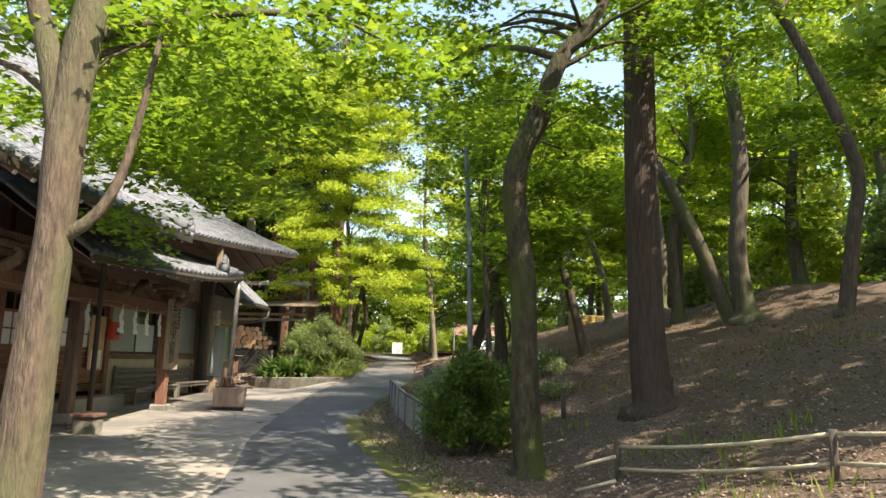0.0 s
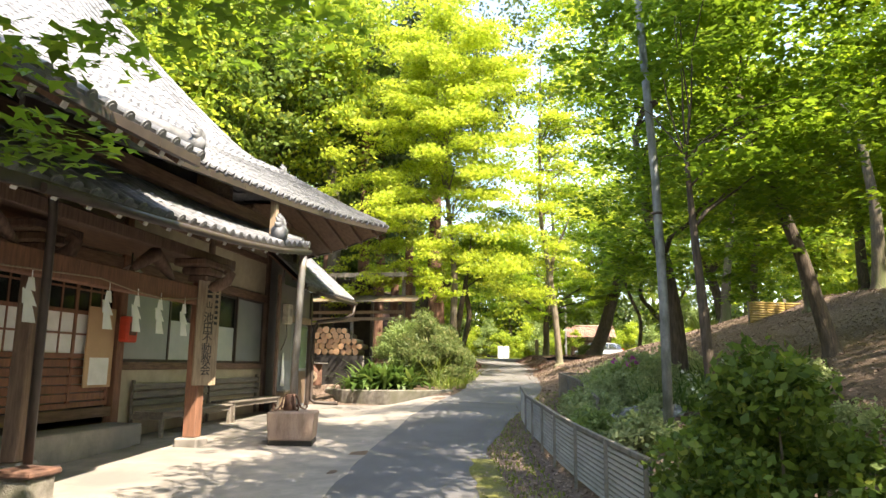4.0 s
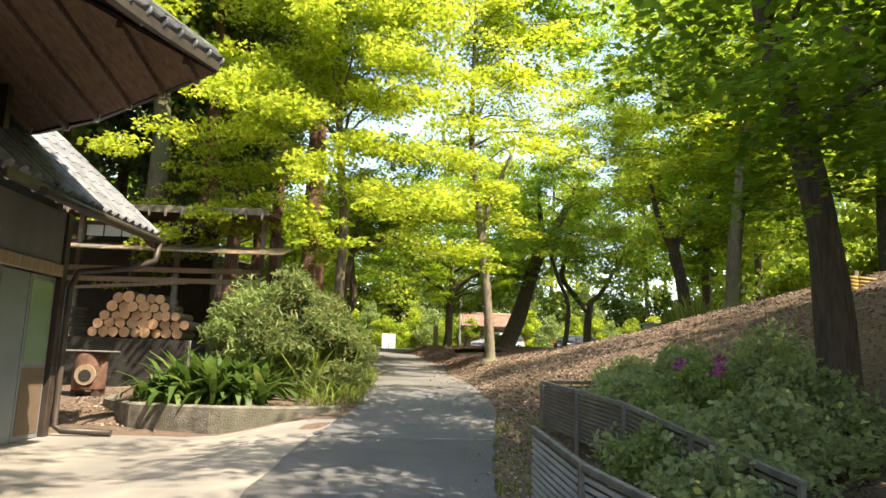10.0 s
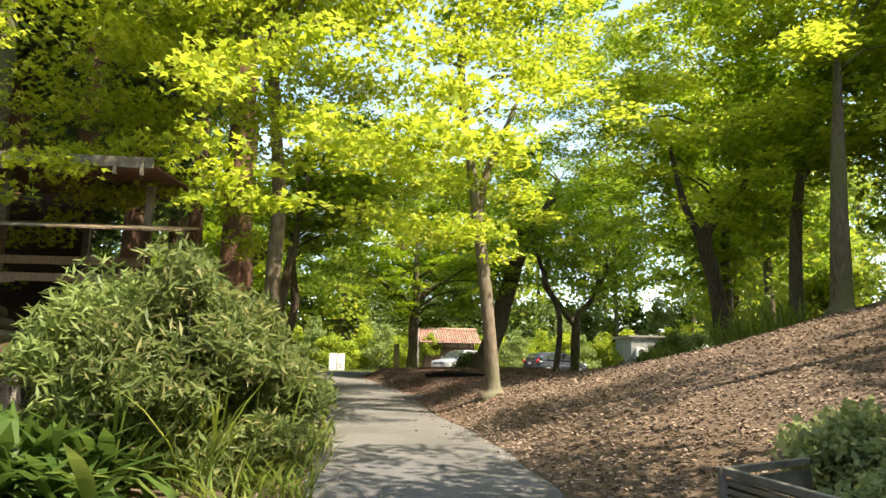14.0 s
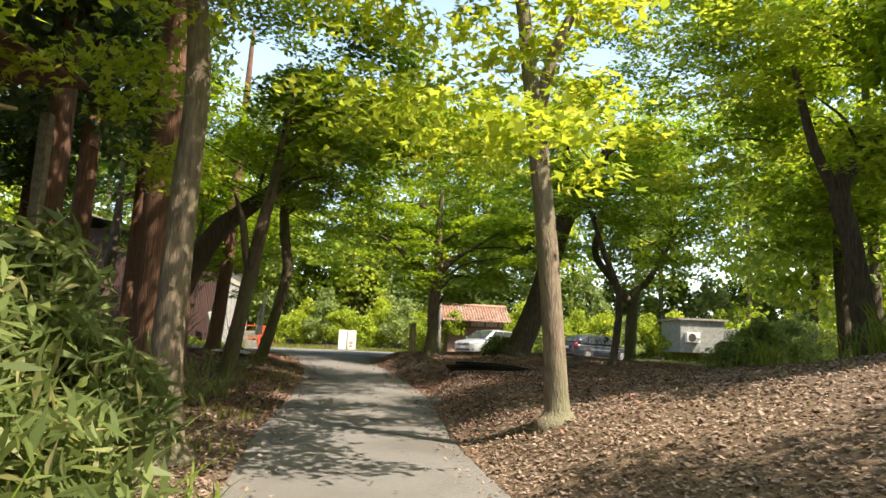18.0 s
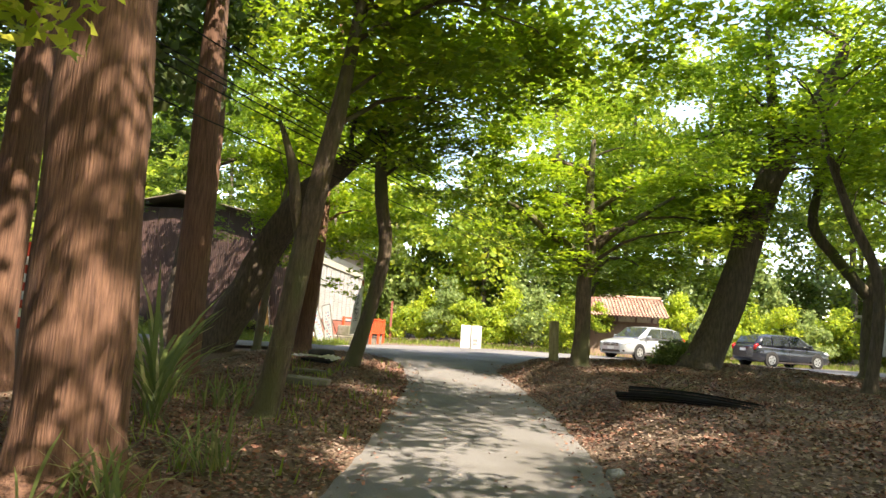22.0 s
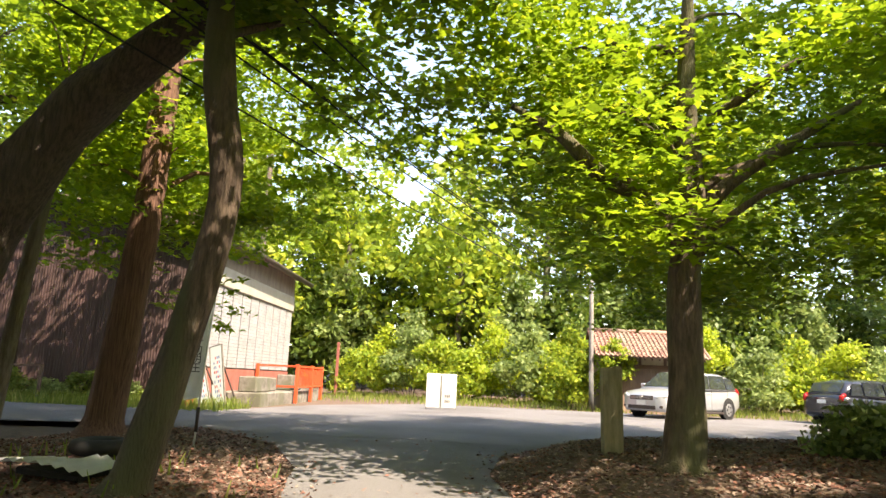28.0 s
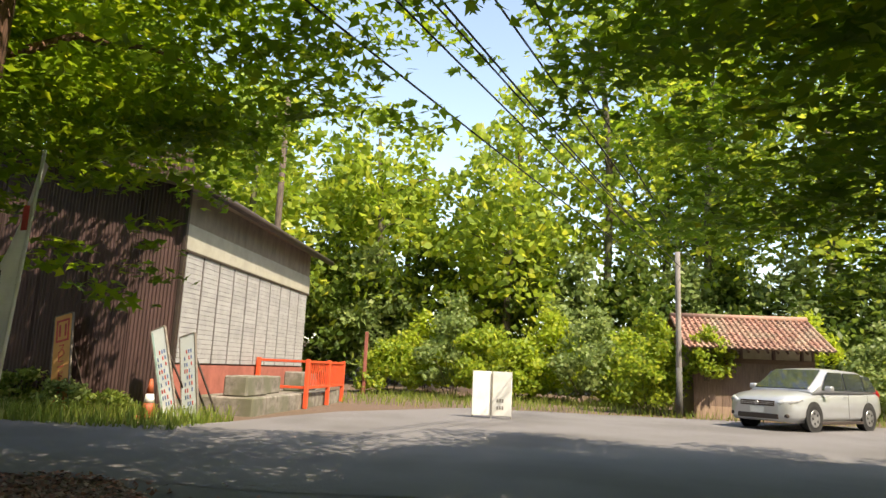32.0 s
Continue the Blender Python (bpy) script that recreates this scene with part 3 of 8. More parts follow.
tree([(6.6, 27.4), (6.3, 27.3, 5.2), (5.6, 27.0, 7.0), (4.6, 26.8, 9.13)], [0.16, 0.13, 0.11, 0.06], (4.9, 27.0, 9.4, 2.2, 2.2, 1.6), L_MAPLE, M_BARK, "slender maple on the wooded slope", pads=16, per=180, seed=16, gaps=0.3, **MAPLE)
tree([(1.95, 22.7), (1.85, 22.7, 3.15), (1.65, 22.7, 4.38), (1.3, 22.7, 5.67), (1.15, 22.7, 7.2)], [0.24, 0.17, 0.15, 0.12, 0.07], (2.2, 22.6, 7.2, 4.0, 4.6, 4.6), L_MAPLEDEEP, M_BARKDARK,
     "dark-stemmed maple with low sweeping boughs", limbs=14, pads=130, per=200, seed=17, lump=0.07, gaps=0.33, extra=boughs(12, 44, (0.4, 4.4), (19.6, 22.8), (3.2, 6.6), 0.75) + boughs(18, 16, (0.4, 3.0), (24.2, 27.4), (6.6, 8.6), 0.5), **MAPLE)
tree([(1.14, 16.2), (1.07, 16.2, 2.15), (1.0, 16.2, 3.3), (0.93, 16.2, 4.6)], [0.08, 0.07, 0.055, 0.03], (2.2, 16.9, 6.2, 3.0, 3.2, 3.9), L_MAPLEDEEP, M_BARKDARK,
     "young maple with thin dark stems behind the fence", limbs=14, pads=150, per=170, pad_r=0.68, seed=18, gaps=0.12, **MAPLE)
tree([(-4.56, 33.9), (-4.63, 33.9, 2.3), (-4.64, 33.9, 3.15), (-4.62, 33.9, 4.0), (-4.6, 33.9, 5.3), (-4.8, 33.7, 7.4), (-5.0, 33.5, 10.6), (-4.8, 32.6, 15)], [0.2, 0.155, 0.146, 0.137, 0.12, 0.1, 0.08, 0.03],
     (-4.4, 32.6, 10.6, 3.6, 3.0, 5.4), L_YELLOW, M_BARKPALE, "big maple in bright yellow-green leaf over the path", limbs=30, pads=80, per=270, pad_r=0.75, seed=19, gaps=0.1, shape="star", inner=0.3,
     extra=[p for p in tiers(1, 66, -4.7, 33.0, 4.9, 15.5, 5.6, 3.0, 9, 0.78, 1.9, 0.25) if p[1] > 28.8 and not (p[1] > 34.0 and p[0] > -5.2 and p[2] < 12.5) and not (p[0] > -0.6 and p[2] < 7.0)] + boughs(14, 12, (-5.2, -3.7), (28.9, 30.2), (3.9, 4.9), 0.42), limb_low=6.5, flat=0.3, up=0.62, size=0.115)
tree([(-0.38, 34.9), (-0.45, 34.9, 2.62), (-0.58, 34.9, 3.98), (-0.72, 34.9, 5.17), (-0.9, 34.9, 6.6), (-1.1, 34.9, 8.6), (-1.0, 34.9, 15)], [0.16, 0.13, 0.125, 0.12, 0.09, 0.08, 0.03],
     (-0.2, 34.8, 10.6, 1.8, 2.2, 5.0), L_YELLOW, M_BARKPALE, "maple with a straight pale trunk beside the path", limbs=20, pads=26, per=190, extra=[p for p in tiers(2, 30, -0.7, 35.0, 5.6, 18.0, 2.9, 2.6, 7, 0.7, 1.3) if p[0] > -1.5 or p[2] < 6.5] + boughs(15, 30, (0.2, 3.6), (34.5, 41.5), (8.4, 10.8), 0.6), limb_low=5.5, seed=20, gaps=0.2, flare=1.7,
     forks=[([(-0.72, 34.9, 5.15), (-0.59, 34.9, 6.0), (-0.3, 34.9, 6.8), (0.2, 34.9, 8.0)], [0.09, 0.08, 0.06, 0.03])], **MAPLE)
tree([(-5.95, 37.8), (-5.92, 37.8, 2.9), (-5.95, 37.8, 4.76), (-6.0, 37.8, 6.52), (-6.05, 37.8, 9), (-6.1, 37.8, 21)], [0.46, 0.4, 0.36, 0.33, 0.28, 0.06],
     (-6.4, 38.4, 16.0, 3.6, 3.4, 7.0), L_CEDAR, M_BARKCEDAR, "massive red-barked cedar with spreading roots", limbs=16, pads=150, per=130, pad_r=0.95, size=0.19, flat=0.6, up=0.4, extra=boughs(16, 34, (-5.0, -1.2), (38.0, 41.5), (13.5, 20.5), 1.0), seed=21, flare=2.0, lump=0.06)
tree([(-8.66, 45.3), (-8.66, 45.3, 3.6), (-8.63, 45.3, 5.3), (-8.68, 45.3, 7.6), (-8.7, 45.3, 21)], [0.33, 0.3, 0.28, 0.25, 0.05],
     (-8.4, 45.3, 16.0, 3.6, 3.4, 7.0), L_CEDAR, M_BARKCEDAR, "straight red-barked cedar beside the path", limbs=14, pads=140, per=130, pad_r=0.95, size=0.19, flat=0.6, up=0.4, seed=22, flare=1.35, lump=0.03)
tree([(-5.62, 41.4), (-5.45, 41.4, 2.75), (-5.26, 41.4, 4.0), (-5.08, 41.4, 5.1), (-4.93, 41.4, 5.9), (-4.7, 41.4, 7.8)], [0.18, 0.15, 0.15, 0.13, 0.11, 0.05],
     (-3.0, 42.8, 7.8, 3.8, 3.2, 2.6), L_MAPLE, M_BARKTAN, "leaning maple at the edge of the path", limbs=16, pads=130, per=200, seed=23, gaps=0.26, extra=boughs(8, 32, (-6.0, -2.0), (41.5, 45.0), (9.0, 13.0), 0.85),
     forks=[([(-5.28, 41.4, 3.85), (-5.42, 41.38, 4.35), (-5.52, 41.36, 4.95), (-5.74, 41.35, 5.55)], [0.1, 0.085, 0.07, 0.02])], **MAPLE)
tree([(-6.0, 48.0), (-5.68, 48.0, 3.2), (-5.42, 48.0, 4.65), (-5.58, 48.0, 5.8), (-5.64, 48.0, 7.1), (-5.45, 48.0, 8.6)], [0.19, 0.16, 0.15, 0.16, 0.11, 0.05],
     (-4.8, 48.4, 8.3, 3.6, 3.2, 2.6), L_MAPLE, M_BARKTAN, "crooked thin maple beside the path", limbs=14, pads=140, per=190, seed=24, gaps=0.15, extra=boughs(3, 20, (-5.2, -1.8), (48.4, 50.6), (5.4, 8.2), 0.65), **MAPLE)
tree([(-8.28, 51.6), (-8.1, 51.6, 3.9), (-8.0, 51.6, 5.3), (-7.98, 51.6, 7.0), (-7.9, 51.6, 9), (-7.8, 51.6, 14)], [0.27, 0.23, 0.21, 0.2, 0.16, 0.06],
     (-8.5, 53.4, 7.6, 3.5, 2.9, 4.2), L_MAPLE, M_BARKCEDAR, "cedar by the roadside", limbs=8, pads=180, per=180, size=0.13, flat=0.25, up=0.7, seed=25, shape="star", extra=boughs(4, 26, (-9.5, -6.2), (51.2, 54.0), (4.6, 6.4), 0.55) + boughs(7, 24, (-5.6, -2.4), (50.0, 52.4), (6.3, 9.0), 0.65) + boughs(10, 22, (-6.4, -4.0), (51.6, 54.6), (5.6, 7.8), 0.55) + boughs(19, 16, (-8.0, -6.9), (52.2, 53.6), (3.7, 5.4), 0.36))
tree([(-9.9, 49.3), (-9.45, 49.3, 2.9), (-8.98, 49.3, 3.9), (-8.6, 49.3, 4.75), (-7.85, 49.3, 5.95), (-7.2, 49.3, 6.6), (-6.3, 49.3, 7.4), (-5.2, 49.3, 8.3)], [0.5, 0.44, 0.41, 0.38, 0.33, 0.28, 0.2, 0.1],
     (-5.4, 47.0, 9.0, 4.2, 3.6, 2.4), L_MAPLE, M_BARKDARK, "old trunk leaning far out over the path", limbs=14, pads=100, per=190, seed=26, lump=0.07, gaps=0.2, **MAPLE)
tree([(-0.82, 49.4), (-0.76, 49.4, 3.02), (-0.76, 49.4, 4.23), (-0.66, 49.4, 4.99), (-0.7, 49.4, 6.19), (-0.64, 49.4, 7.8)], [0.24, 0.19, 0.18, 0.15, 0.12, 0.05],
     (0.6, 51.6, 6.2, 5.4, 4.4, 2.7), L_MAPLE, M_BARKTAN, "spreading maple on the bank by the road", limbs=20, pads=250, per=200, seed=27, shape="star", gaps=0.06, flare=1.4, extra=boughs(5, 80, (-1.8, 3.4), (52.0, 56.5), (5.1, 8.6), 0.8) + boughs(13, 44, (-3.2, 3.6), (50.2, 54.0), (8.4, 11.8), 0.85),
     forks=[([(-0.78, 49.4, 4.6), (-1.25, 49.4, 5.2), (-1.68, 49.3, 5.39), (-2.13, 49.2, 5.8), (-2.7, 49.1, 6.1)], [0.13, 0.11, 0.1, 0.07, 0.03]),
            ([(-0.68, 49.4, 4.9), (-0.2, 49.5, 5.4), (0.5, 49.6, 5.9), (1.4, 49.7, 6.5)], [0.11, 0.09, 0.07, 0.03])], **MAPLE)
tree([(2.15, 50), (2.84, 50, 4.12), (3.38, 50, 6.08), (3.99, 50, 7.56), (4.92, 50, 9.07), (5.62, 50, 10.6)], [0.45, 0.38, 0.35, 0.3, 0.22, 0.1],
     (5.0, 50.4, 9.6, 5.2, 4.6, 3.2), L_MAPLE, M_BARKDARK, "thick dark trunk leaning over the bank", limbs=18, pads=190, per=190, seed=28, lump=0.06, gaps=0.2, flare=1.35,
     forks=[([(3.9, 50, 7.3), (3.84, 50, 9.0), (3.69, 50, 11.0)], [0.16, 0.14, 0.06])], **MAPLE)
tree([(6.51, 51), (6.58, 51, 3.81), (6.74, 51, 4.87), (7.21, 51, 5.3), (8.16, 51, 6.9)], [0.22, 0.2, 0.17, 0.12, 0.06], (7.6, 51, 8.0, 4.4, 4.2, 3.6), L_MAPLE, M_BARK,
     "low-forked maple behind the bank", limbs=14, pads=150, per=180, seed=29, gaps=0.2,
     forks=[([(6.52, 51, 4.4), (5.79, 51, 5.3), (5.2, 51, 6.2), (5.45, 51, 7.5), (5.76, 51, 9)], [0.15, 0.14, 0.13, 0.1, 0.05])], **MAPLE)
tree([(7.45, 40), (7.16, 40, 4.88), (6.93, 40, 6.08), (7.48, 40, 6.94), (8.27, 40, 7.85), (8.46, 40, 9.9)], [0.26, 0.21, 0.2, 0.15, 0.12, 0.06], (6.6, 40.6, 11.2, 4.6, 4.2, 6.4), L_YELLOW, M_BARKDARK,
     "forked maple on the rise", limbs=14, pads=110, per=180, extra=tiers(6, 30, 6.8, 40.4, 6.6, 16.5, 4.6, 3.0, 8, 0.8, 1.2) + boughs(17, 14, (1.4, 3.8), (38.5, 42.0), (11.5, 19.5), 0.95), seed=30, gaps=0.15, forks=[([(7.0, 40, 5.8), (6.4, 40, 7.0), (6.0, 40, 8.8)], [0.14, 0.11, 0.05])], **MAPLE)
tree([(7.9, 37.5), (8.14, 37.5, 6.1), (8.61, 37.5, 8.4)], [0.18, 0.15, 0.08], (8.6, 37.5, 10.2, 4.6, 4.2, 5.4), L_MAPLE, M_BARK, "slender maple on the rise", pads=170, per=170, seed=31, gaps=0.2, extra=boughs(20, 86, (-0.8, 3.8), (35.4, 39.2), (11.8, 20.5), 0.95), flat=0.42, up=0.6, size=0.15)
tree([(4.3, 46.5), (4.5, 46.5, 4.2), (4.0, 46.5, 5.6), (3.4, 46.5, 7.4)], [0.12, 0.1, 0.085, 0.05], (3.8, 46.3, 8.0, 4.0, 3.8, 2.9), L_MAPLE, M_BARKDARK, "thin curved maple on the bank", pads=50, per=180, seed=33, gaps=0.3,
     extra=tiers(7, 22, 6.2, 47.0, 11.5, 18.5, 3.4, 2.8, 8, 0.85, 1.0), **MAPLE)
tree([(5.6, 32.8), (5.7, 32.8, 4.8), (6.0, 33.0, 6.6), (6.3, 33.2, 8.4)], [0.2, 0.16, 0.12, 0.06], (6.4, 33.6, 10.6, 2.8, 2.8, 4.6), L_YELLOW, M_BARK, "maple with fresh yellow-green leaves on the slope", pads=60, per=190, extra=tiers(5, 24, 6.6, 33.6, 6.2, 14.0, 3.2, 2.2, 8, 0.75, 1.2), seed=34, gaps=0.15, **MAPLE)
tree([(10.2, 44.5), (10.1, 44.5, 6), (10.4, 44.5, 9)], [0.24, 0.18, 0.1], (10.2, 44.5, 9.5, 4.8, 4.6, 5.6), L_MAPLE, M_BARK, "leafy maple standing on the rise", pads=200, per=150, size=0.17, seed=35, gaps=0.2, flat=0.2)
tree([(9.2, 29), (9.3, 29, 6.5), (9.0, 29, 9.5)], [0.22, 0.17, 0.1], (11.0, 31.2, 10.6, 3.8, 3.8, 5.0), L_MAPLE, M_BARK, "maple high on the slope", pads=200, per=150, size=0.17, seed=36, gaps=0.2, flat=0.2)
# maple added out of view; it and boughs(11, ...) shade the slope and mossy trunk
tree([(8.8, 6.2), (8.6, 6.2, 6), (8.2, 6.3, 10)], [0.2, 0.16, 0.08], (7.9, 6.4, 8.8, 4.4, 4.4, 4), L_MAPLE, M_BARK, "maple high on the slope", pads=120, per=150, size=0.17, seed=37, gaps=0.2, flat=0.2, extra=boughs(11, 26, (2.8, 6.5), (4.5, 8.8), (6.8, 9.8), 0.85))
tree([(11, 21), (10.8, 21, 6.5), (11.2, 21, 10)], [0.25, 0.18, 0.08], (11, 21, 9.2, 4.6, 4.6, 4), L_MAPLE, M_BARK, "maple high on the slope", pads=130, per=150, size=0.17, seed=38, gaps=0.2, flat=0.2)
tree([(11.5, 35), (11.4, 35, 6.5), (11.6, 35, 10)], [0.25, 0.18, 0.08], (11.5, 35, 11, 4.8, 4.6, 6), L_FAR, M_BARK, "maple high on the slope", pads=220, per=150, size=0.18, seed=39, gaps=0.2, flat=0.2)

tree([(-12.2, 51.6), (-12.1, 51.8, 4.6), (-12.3, 52.6, 6.6), (-12.6, 53.4, 8.6)], [0.24, 0.2, 0.16, 0.08], (-11.6, 55.4, 9.0, 4.6, 3.4, 4.4), L_MAPLEDEEP, M_BARKDARK,
     "leafy maple on the verge before the workshop", limbs=10, pads=170, per=180, seed=61, gaps=0.26, **MAPLE)
tree([(-14.6, 47.5), (-14.4, 47.6, 5.2), (-14.2, 47.9, 8.0)], [0.24, 0.2, 0.1], (-14.4, 48.6, 7.2, 3.6, 3.2, 4.0), L_BROAD, M_BARKDARK,
     "evergreen tree in the wood by the road", limbs=10, pads=120, per=150, size=0.15, flat=0.4, seed=62, gaps=0.15)
tree([(-9.15, 50.5), (-9.05, 50.5, 3.2), (-8.9, 50.5, 5.0), (-8.7, 50.5, 6.6)], [0.12, 0.1, 0.09, 0.05], (-8.8, 50.8, 7.4, 2.0, 1.8, 1.4), L_MAPLE, M_BARKPALE,
     "slim pale-stemmed maple by the roadside", limbs=6, pads=24, per=170, seed=63, **MAPLE)
tree([(4.0, 19.5), (3.6, 19.5, 3.6), (3.2, 19.5, 4.9), (2.7, 19.6, 6.9)], [0.15, 0.12, 0.1, 0.05], (2.6, 20.0, 8.4, 2.4, 2.2, 1.8), L_MAPLEDEEP, M_BARKDARK,
     "slim dark maple leaning on the slope", limbs=9, pads=34, per=170, seed=64, **MAPLE)
tree([(7.2, 21.0), (7.25, 21.0, 5.6), (7.4, 21.0, 7.6), (8.1, 21.0, 9.6)], [0.14, 0.12, 0.1, 0.05], (7.8, 21.3, 9.8, 2.6, 2.4, 2.0), L_MAPLE, M_BARKDARK,
     "slim dark maple with a curved stem on the slope", limbs=9, pads=30, per=170, seed=65, **MAPLE)
tree([(8.2, 14.0), (8.5, 14.0, 4.6), (8.6, 14.0, 6.0), (7.6, 14.0, 8.6), (6.6, 14.0, 10.2)], [0.16, 0.14, 0.13, 0.11, 0.05], (7.0, 14.2, 10.2, 2.8, 2.6, 1.8), L_MAPLE, M_BARKDARK,
     "dark maple arching from the slope", limbs=9, pads=30, per=170, seed=66, **MAPLE)
# ---- the dark cedars behind the hall and the log shed ----
rngc = random.Random(5)
for i, (x, y) in enumerate([(-9.4, 37.2), (-11.5, 38.5), (-13.8, 37.4), (-16, 39.5), (-9.6, 41.5), (-12.4, 42.6), (-15, 44), (-10.6, 45.4), (-18.5, 36), (-13, 33.5), (-16.5, 31), (-17, 26.5), (-10.4, 49.2), (-13.5, 48.5), (-20, 43), (-18.5, 21)]):
    h = rngc.uniform(16, 21)
    z = ground_z(x, y)
    tree([(x, y), (x + 0.1, y, z + h * 0.3), (x, y, z + h * 0.6), (x + 0.1, y, z + h * 0.9)], [0.28, 0.24, 0.17, 0.06], (x, y, z + h * 0.62, 2.7, 2.7, h * 0.42),
         L_CEDAR if i % 3 else L_BROAD, M_BARKCEDAR, "tall dark cedar in the wood behind the shed" if i % 3 else "tall evergreen in the wood behind the shed", limbs=8, pads=110, per=100, pad_r=0.95, size=0.24, flat=0.6, up=0.35,
         seed=100 + i, group="cedars of the wood", inner=0.3, gaps=0.15)

for i, (x, y, lf) in enumerate([(-14.5, 27.5, L_FAR), (-12.8, 30.2, L_BROAD), (-18, 16, L_FAR), (-19, 10, L_BROAD), (-17.5, 4, L_FAR), (-10.2, 34.2, L_FAR), (-21, 33, L_FAR)]):
    h = 17 + 1.5 * (i % 3)
    z = ground_z(x, y)
    tree([(x, y), (x + 0.4, y, z + h * 0.3), (x - 0.3, y, z + h * 0.6), (x + 0.5, y, z + h * 0.85)], [0.3, 0.24, 0.18, 0.07], (x, y, z + h * 0.66, 4.2, 4.0, h * 0.36),
         lf, M_BARK, "tall broad-leaved tree behind the hall", limbs=14, pads=170, per=110, pad_r=0.9, size=0.2, flat=0.45, up=0.5, seed=160 + i, inner=0.3, gaps=0.2)
# ---- woods all round ----
rngw = random.Random(8)
spots = []
for x in range(-60, 61, 6):
    spots.append((x + rngw.uniform(-2, 2), 78 + rngw.uniform(-3, 4) + (0 if abs(x) < 20 else -4)))
    spots.append((x + 3 + rngw.uniform(-2, 2), 87 + rngw.uniform(-3, 4)))
for y in range(-8, 50, 7):
    spots.append((16.5 + rngw.uniform(-2, 2), y + rngw.uniform(-2, 2)))
    spots.append((24 + rngw.uniform(-2, 2), y + 3 + rngw.uniform(-2, 2)))
for x, y in ((18, 58), (24, 62), (30, 66), (36, 60), (-24, 56), (-30, 62), (-24, 66), (-22, 72), (-15, 74), (-28, 50), (-24, 30), (-26, 38), (-25, 22), (-24, 14), (-22, 6), (-18, -2), (-12, -9), (-4, -14), (4, -12), (10, -10)):
    spots.append((x, y))
stems = []
for i, (x, y) in enumerate(spots):
    h = rngw.uniform(11, 16) + (7 if 12 < x < 30 and y < 56 else 0)
    if y > 70 and not -19 < x < -3.5:
        h += 11 if x > 0 else 7
    z = ground_z(x, y)
    lf = (L_FAR, L_MAPLE, L_FAR, L_BROAD)[i % 4]
    tree([(x, y), (x + rngw.uniform(-0.5, 0.5), y, z + h * 0.4), (x + rngw.uniform(-0.8, 0.8), y, z + h * 0.8)], [0.22, 0.17, 0.08],
         (x, y, z + h * 0.54, rngw.uniform(3.6, 4.8), rngw.uniform(3.6, 4.8), h * 0.5), lf, M_BARK, "leafy tree at the edge of the woods", limbs=5, pads=96, per=80, pad_r=1.35,
         size=0.36, flat=0.55, up=0.45, seed=300 + i, group="trees of the far wood", inner=0.4, gaps=0.1)


# ---- the hall ----
def plank(a, b, w, h):
    """A bmesh beam from a to b, w wide and h high."""
    a, b = Vector(a), Vector(b)
    d = (b - a).normalized()
    s = d.cross(Vector((0, 0, 1)))
    s = s.normalized() if s.length > 0.01 else Vector((1, 0, 0))
    u = s.cross(d).normalized()
    bm = bmesh.new()
    vs = [bm.verts.new(p + s * (i * w / 2) + u * (j * h / 2)) for p in (a, b) for i, j in ((-1, -1), (1, -1), (1, 1), (-1, 1))]
    fs = [bm.faces.new([vs[i] for i in f]) for f in ((3, 2, 1, 0), (4, 5, 6, 7), (0, 1, 5, 4), (1, 2, 6, 5), (2, 3, 7, 6), (3, 0, 4, 7))]
    bmesh.ops.bevel(bm, geom=list(bm.edges), offset=min(w, h) * 0.08, segments=1, affect='EDGES')
    return bm


